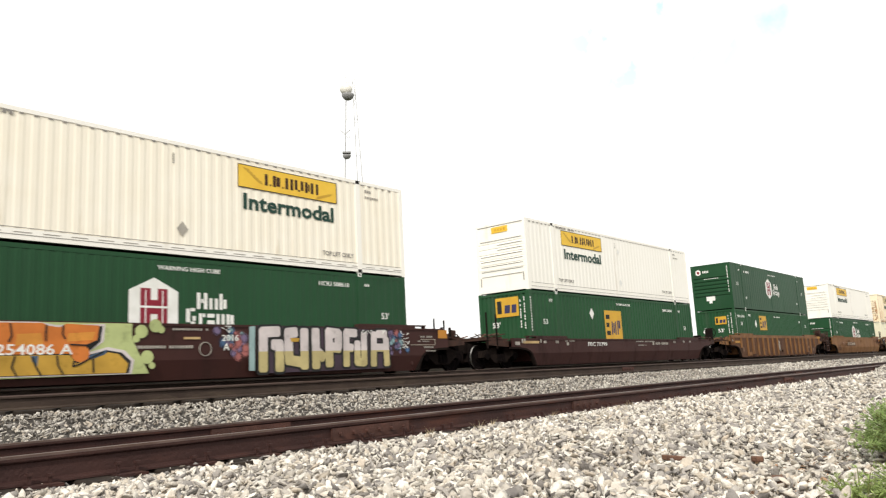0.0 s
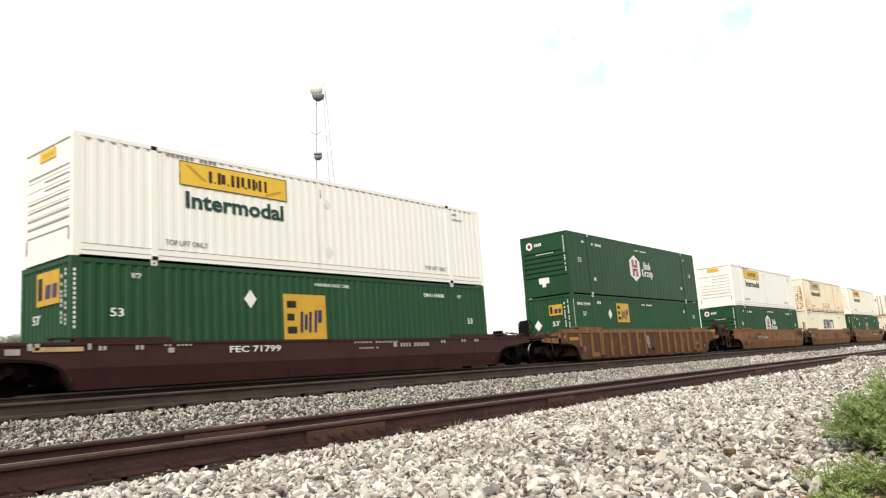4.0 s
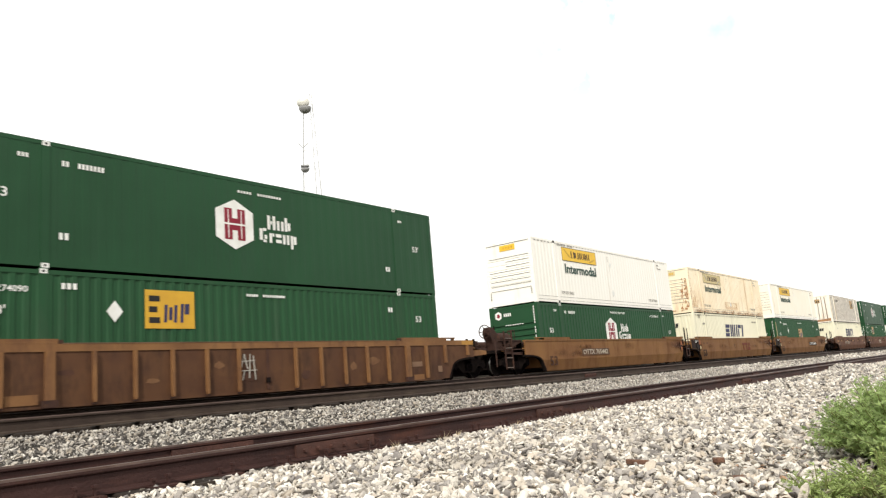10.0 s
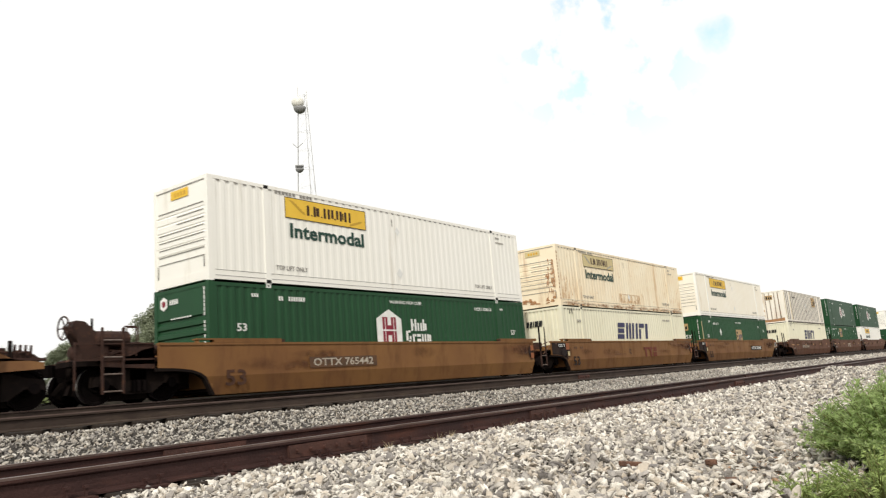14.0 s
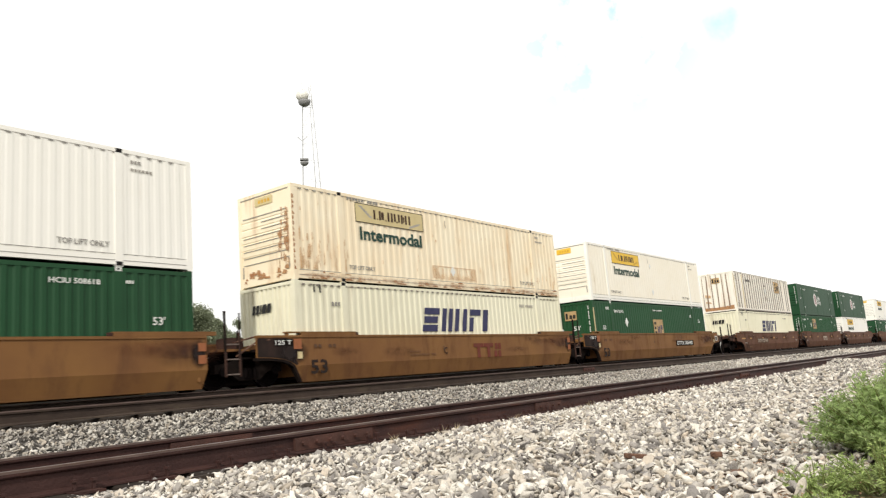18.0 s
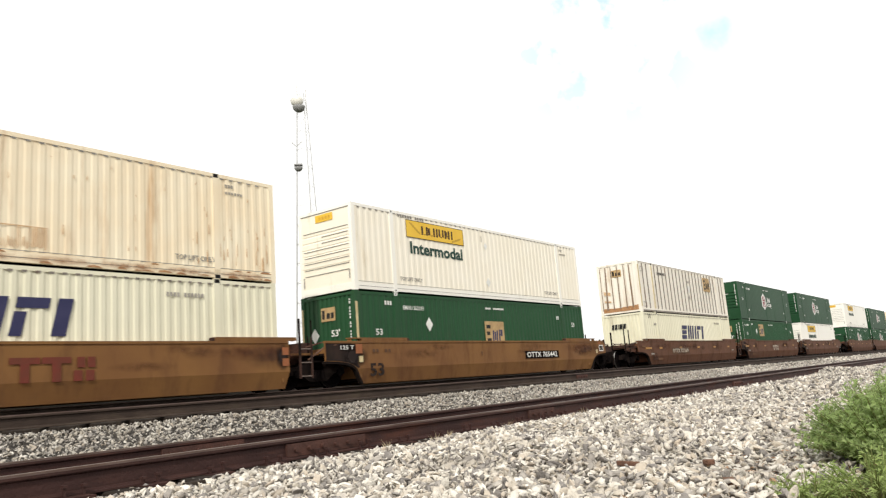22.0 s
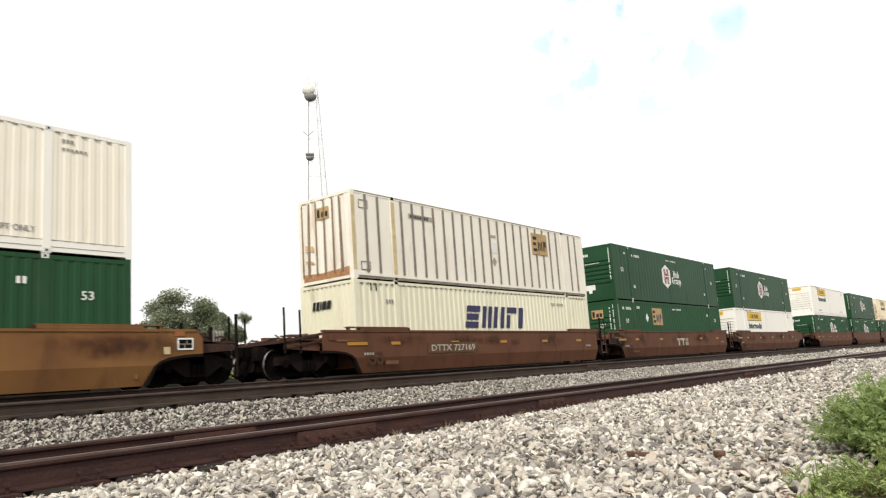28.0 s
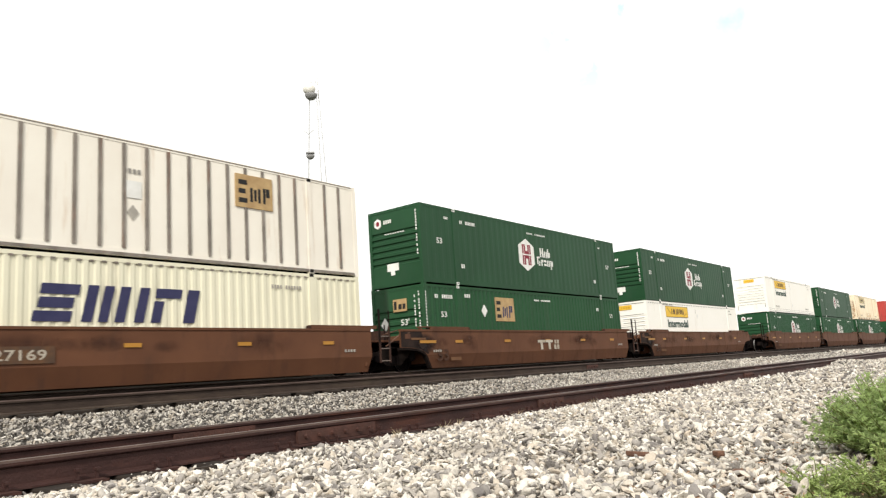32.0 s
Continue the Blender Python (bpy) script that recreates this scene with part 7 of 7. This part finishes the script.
def leafy_weed(x, y, height, spread, stems, seed, label, mat, leaf=0.075, per=16):
    """A bushy weed: branching stems set with divided leaves."""
    rnd = random.Random(seed)
    base = Vector((0, 0, 0))
    root = new("weed_plant")
    root.location = (x, y, bed_height(x, y) - 0.01)
    bm = bmesh.new()
    leaves = []
    for i in range(stems):
        a = rnd.uniform(0, 2 * math.pi)
        r = spread * math.sqrt(rnd.random())
        tip = Vector((r * math.cos(a), r * math.sin(a), height * (1 - 0.55 * (r / spread) ** 2) * rnd.uniform(0.55, 1.16)))
        foot = Vector((tip.x * 0.35, tip.y * 0.35, 0))
        mid = foot.lerp(tip, 0.5) + Vector((0, 0, height * 0.10))
        tube(bm, foot, mid, 0.0045, 4, 0.0035)
        tube(bm, mid, tip, 0.0035, 4, 0.0015)
        for k in range(per):
            t = 0.25 + 0.75 * (k + rnd.random()) / per
            p = foot.lerp(mid, t * 2) if t < 0.5 else mid.lerp(tip, t * 2 - 1)
            b = rnd.uniform(0, 2 * math.pi)
            ax = Vector((math.cos(b), math.sin(b), rnd.uniform(-0.3, 1.3))).normalized()
            side = ax.orthogonal()
            side.rotate(Matrix.Rotation(rnd.uniform(0, 6.28), 3, ax))
            ln = leaf * rnd.uniform(0.7, 1.3) * (1.15 - 0.4 * t)
            for s in (-0.75, -0.35, 0, 0.35, 0.75) if leaf > 0.052 else (-0.5, 0, 0.5):
                d = Matrix.Rotation(s, 3, side) @ ax
                leaves.append((p + ax * 0.012, d + Vector((0, 0, rnd.uniform(-0.25, 0.15))), ln * (1 - 0.3 * abs(s)), ln * 0.12))
    tagged(part("stem", bm, M["stem"], root), kind="stuff")
    leaf_cloud("leaves", M[mat], root, leaves, seed, "narrow divided green leaves")
    return tagged(root, label, "weed", "weeds beside the track")


M["leaf_olive"] = translucent(surface("leaf_olive", (0.34, 0.42, 0.15), (0.26, 0.34, 0.11), 4.0, rough=0.55, per_piece=0.4))
leafy_weed(4.76, 0.62, 0.47, 0.52, 460, 1, "bushy bright green weed with narrow divided leaves on the ballast edge", "leaf_near", 0.045, 22)
leafy_weed(5.55, 0.55, 0.50, 0.50, 120, 2, "bushy green weed behind a larger one", "leaf_near", 0.06, 14)
leafy_weed(4.25, 0.34, 0.36, 0.34, 120, 8, "smaller green weed beside a bush", "leaf_near", 0.05, 13)
leafy_weed(3.74, 0.60, 0.21, 0.28, 60, 3, "low yellowish green weed at the edge of the stones", "leaf_olive", 0.036, 10)
leafy_weed(3.52, 0.82, 0.14, 0.19, 46, 4, "low sprawling weed with small yellow-green leaves", "leaf_olive", 0.032, 9)
leafy_weed(3.24, 0.74, 0.09, 0.12, 34, 5, "small sprig of yellow-green weed among stones", "leaf_olive", 0.03, 8)
leafy_weed(7.4, 1.05, 0.22, 0.34, 40, 6, "sparse dry green weed in the ballast", "leaf_olive", 0.06, 9)
leafy_weed(9.6, 1.2, 0.24, 0.40, 40, 7, "thin weeds growing out of the ballast", "leaf_olive", 0.06, 9)


def dry_litter():
    rnd = random.Random(8)
    leaves = []
    for i in range(1500):
        x, y = rnd.uniform(2.6, 9.0), rnd.uniform(0.3, 1.5)
        leaves.append((Vector((x, y, bed_height(x, y) + rnd.uniform(0.0, 0.045))), Vector((rnd.uniform(-1, 1), rnd.uniform(-1, 1), rnd.uniform(-0.1, 0.3))), rnd.uniform(0.02, 0.07), 0.006))
    for i in range(700):
        x, y = rnd.gauss(3.25, 0.28), rnd.gauss(1.02, 0.13)
        leaves.append((Vector((x, y, bed_height(x, y) + rnd.uniform(0.0, 0.05))), Vector((rnd.uniform(-1, 1), rnd.uniform(-1, 1), rnd.uniform(-0.1, 0.3))), rnd.uniform(0.015, 0.05), 0.006))
    ob = leaf_cloud("dry_litter", M["litter"], None, leaves, 9)
    tagged(ob, "dead brown leaves and stalks strewn over soil and stones", "litter", kind="stuff")


dry_litter()


M["scrap_wood"] = surface("scrap_wood", (0.16, 0.085, 0.055), (0.10, 0.055, 0.04), 14.0, rough=0.9, bump=0.5)
M["straw"] = translucent(surface("straw", (0.52, 0.44, 0.30), (0.40, 0.32, 0.20), 6.0, rough=0.8, per_piece=0.25), 0.3)


def wood_scrap(x, y, length, turn, label, mat="scrap_wood", thick=0.028):
    """A split piece of old tie wood, tapered and broken at its ends."""
    rnd = random.Random(int(x * 100))
    bm = bmesh.new()
    h, w = length / 2, thick
    prism(bm, [(-h, -w * 0.5), (-h * 0.55, -w), (h * 0.3, -w * 0.9), (h, -w * 0.2), (h * 0.8, w * 0.6), (0, w), (-h * 0.8, w * 0.7)], 0, thick, "z")
    bmesh.ops.bevel(bm, geom=bm.edges[:], offset=0.004, segments=1, affect="EDGES")
    ob = part("wood_scrap", bm, M[mat], None)
    ob.matrix_basis = pose(x, y, bed_height(x, y) + 0.035, rnd.uniform(-8, 8), rnd.uniform(-6, 6), turn)
    return tagged(ob, label, "wood scrap", "wood scraps in the ballast")


for sx, sy, sl, st, sm in ((4.08, 1.87, 0.17, 70, "scrap_wood"), (4.24, 1.47, 0.10, 40, "scrap_wood"), (3.66, 1.20, 0.12, 55, "scrap_wood"), (3.08, 4.46, 0.20, 100, "tie_wood"), (5.94, 2.86, 0.14, 60, "tie_wood")):
    wood_scrap(sx, sy, sl, st, "dark weathered splinter of tie wood on ballast" if sm == "tie_wood" else "reddish-brown broken wood piece lying on stones", sm, 0.05 if sl > 0.3 else 0.028)


def grass_tuft(x, y, seed):
    rnd = random.Random(seed)
    leaves = []
    for i in range(16):
        a = rnd.uniform(0, 2 * math.pi)
        leaves.append((Vector((rnd.uniform(-0.02, 0.02), rnd.uniform(-0.02, 0.02), 0)), Vector((math.cos(a) * 0.6, math.sin(a) * 0.6, 1.0)), rnd.uniform(0.07, 0.15), 0.0028))
    root = new("grass_tuft")
    root.location = (x, y, bed_height(x, y) + 0.01)
    leaf_cloud("blade", M["straw"], root, leaves, seed)
    tagged(root, "small tuft of dry pale grass beside the rail", "grass tuft", "dry grass along the rail")


for i, (gx, gy) in enumerate(((6.32, 4.80), (5.38, 4.80), (7.4, 4.78), (9.3, 4.8), (6.0, 4.72))):
    grass_tuft(gx, gy, 70 + i)


def tree(x, y, z, height, spread, seed, label):
    rnd = random.Random(seed)
    root = new("tree")
    root.location = (x, y, z)
    bm = bmesh.new()
    top = Vector((rnd.uniform(-0.4, 0.4), 0, height * 0.55))
    tube(bm, (0, 0, -0.3), top * 0.5, 0.32, 9, 0.24)
    tube(bm, top * 0.5, top, 0.24, 9, 0.12)
    tips = []
    for i in range(16):
        a = rnd.uniform(0, 2 * math.pi)
        s = top * rnd.uniform(0.35, 1.0)
        r = spread * rnd.uniform(0.35, 0.85)
        e = s + Vector((r * math.cos(a), r * math.sin(a), height * rnd.uniform(0.08, 0.42)))
        tube(bm, s, e, 0.10, 6, 0.03)
        tips.append(e)
        for j in range(3):
            e2 = e + Vector((rnd.uniform(-1, 1), rnd.uniform(-1, 1), rnd.uniform(-0.2, 0.9))) * spread * 0.22
            tube(bm, s.lerp(e, 0.7), e2, 0.035, 5, 0.012)
            tips.append(e2)
    part("trunk", bm, M["bark"], root, "brown trunk with spreading limbs")
    leaves = []
    for e in tips:
        R = spread * rnd.uniform(0.20, 0.40)
        for k in range(420):
            d = Vector((rnd.gauss(0, 1), rnd.gauss(0, 1), rnd.gauss(0, 0.7)))
            p = e + d.normalized() * R * rnd.random() ** 0.45
            if p.z < 0.6:
                continue
            leaves.append((p, Vector((rnd.uniform(-1, 1), rnd.uniform(-1, 1), rnd.uniform(-0.8, 0.4))), rnd.uniform(0.20, 0.42), rnd.uniform(0.08, 0.15)))
    for k in range(1400):
        a = rnd.uniform(0, 2 * math.pi)
        r = spread * 0.9 * math.sqrt(rnd.random())
        p = Vector((r * math.cos(a), r * math.sin(a), rnd.uniform(0.4, height * 0.35)))
        leaves.append((p, Vector((rnd.uniform(-1, 1), rnd.uniform(-1, 1), rnd.uniform(-0.6, 0.6))), rnd.uniform(0.35, 0.6), rnd.uniform(0.12, 0.2)))
    leaf_cloud("crown", M["leaf_far"], root, leaves, seed, "uneven leafy crown", True)
    return tagged(root, label, "tree", "trees beyond the tracks")


def far_place(bearing, dist):
    return dist * math.sin(radians(bearing)), dist * math.cos(radians(bearing))


for i, (bear, dist, h, sp, lab) in enumerate(((33.0, 105, 11.5, 4.8, "broad leafy tree beyond the tracks"), (31.5, 120, 10.6, 3.6, "leafy tree merging with a taller one"), (34.8, 112, 10.4, 3.3, "leafy tree with an open crown"),
                                            (29.1, 150, 11.2, 3.6, "smaller distant tree beyond the tracks"), (36.8, 150, 12.2, 3.0, "thin distant tree with open crown"), (26.4, 190, 14.2, 4.6, "distant tree on the skyline"),
                                            (21.0, 180, 12.5, 6.0, "distant tree on the skyline"), (16.0, 200, 14.5, 7.0, "distant tree on the skyline"))):
    x, y = far_place(bear, dist)
    tree(x, y, 1.9 + dist * 0.012, h, sp, 40 + i, lab)


# ---- radio mast ----
# near-white colour for the upper members, imitating the sky glare that swallows them
M["mast_glare"] = surface("mast_glare", (0.80, 0.80, 0.79), (0.72, 0.72, 0.71), 2.0, rough=0.5)


def radio_tower():
    bx, by = far_place(43.2, 170.0)
    root = new("radio_tower")
    root.matrix_basis = pose(bx, by, 3.6, 0, 0, -43.2)
    H = 66.5
    feet = [Vector((-3.75, 0.6, 0)), Vector((3.95, 1.4, 0)), Vector((1.6, -4.2, 0))]
    tops = [Vector((-0.95, 0.2, H)), Vector((1.0, 0.3, H)), Vector((0.5, -1.0, H))]
    for k, (f, t) in enumerate(zip(feet, tops)):
        bm = bmesh.new()
        tube(bm, f, t, 0.16 if k == 0 else 0.13, 8, 0.09 if k == 0 else 0.04)
        part("leg", bm, M["galv"], root, "tapering steel leg")
    n = 15
    for lev in range(n):
        a, b = lev / n, (lev + 1) / n
        for k in range(3):
            j = (k + 1) % 3
            bm = bmesh.new()
            tube(bm, feet[k].lerp(tops[k], a), feet[j].lerp(tops[j], b), 0.045 if lev < 8 else 0.025, 5)
            part("brace", bm, M["galv" if lev < 8 else "mast_glare"], root)
            bm = bmesh.new()
            tube(bm, feet[k].lerp(tops[k], b), feet[j].lerp(tops[j], b), 0.045 if lev < 8 else 0.025, 5)
            part("girt", bm, M["galv" if lev < 8 else "mast_glare"], root)

    def dish(x, z, r, label):
        bm = bmesh.new()
        n, m = 24, 6
        rings = []
        for i in range(m + 1):
            a = 0.5 * math.pi * i / m
            rings.append([bm.verts.new((x + r * math.sin(a) * math.cos(2 * math.pi * j / n), -r * 0.9 + r * 0.9 * math.sin(a) * math.sin(2 * math.pi * j / n), z - r * math.cos(a))) for j in range(n)])
        for p, q in zip(rings, rings[1:]):
            for j in range(n):
                bm.faces.new((p[j], p[(j + 1) % n], q[(j + 1) % n], q[j]))
        bmesh.ops.remove_doubles(bm, verts=bm.verts[:], dist=0.01)
        bmesh.ops.solidify(bm, geom=bm.faces[:], thickness=0.05)
        d = part("dish_antenna", bm, M["dish_dark"], root, label)
        for f in d.data.polygons:
            f.use_smooth = True
        return d

    d = dish(-0.65, 63.1, 1.45, "large grey drum antenna with pale cover")
    bm = bmesh.new()
    bmesh.ops.create_uvsphere(bm, u_segments=24, v_segments=12, radius=1.45, matrix=Matrix.Translation((-1.05, -1.45, 64.3)) @ Matrix.Diagonal((1, 0.8, 0.95, 1)))
    part("antenna_cover", bm, M["dish_white"], d, "pale round antenna cover")
    d2 = dish(-1.35, 48.6, 0.95, "small grey drum antenna")
    boxes("antenna_mount", M["dish_dark"], d2, (-2.3, -0.4, -1.4, -0.3, 49.0, 49.35))
    bm = bmesh.new()
    tube(bm, (-2.6, -0.8, 54.6), (-1.6, -0.8, 53.6), 0.07, 6)
    tube(bm, (-1.6, -0.8, 53.6), (-0.4, -0.8, 54.7), 0.07, 6)
    part("bracket", bm, M["galv"], root)
    bm = bmesh.new()
    tube(bm, (-1.0, 0.2, H), (-1.0, 0.2, H + 2.4), 0.08, 6)
    tube(bm, (1.0, 0.2, H - 4), (1.0, 0.2, H + 1.2), 0.10, 6)
    part("whip_antenna", bm, M["mast_glare"], root)
    boxes("platform", M["galv"], root, (2.6, 3.7, -0.5, 0.5, 31.0, 31.25))
    tagged(root, "tall three-legged lattice radio tower with drum antennas", "radio tower")


radio_tower()
# ---- movement ----
def slack(x, t):
    """The cars ahead of the ribbed car draw away from it as their couplers stretch."""
    if x > -10:
        return 0.0
    return -0.06 + 0.36 * min(1.0, max(0.0, (t - 2.5) / 5.0))


def motions():
    for ob, x, z in TRAIN:
        walk(ob, [(t, pose(x - s - slack(x, t), YC, z)) for t, s in enumerate(RUN)])
    ts = [0.15 * i for i in range(214)]
    for car, sets in WHEELS:
        for ws in sets:
            x, y, z = ws.location
            rows = []
            for t in ts:
                i = min(int(t), 31)
                s = RUN[i] + (RUN[i + 1] - RUN[i]) * (t - i)
                rows.append((t, pose(x, y, z) @ Matrix.Rotation(-s / 0.457, 4, "Y")))
            walk(ws, rows)


motions()
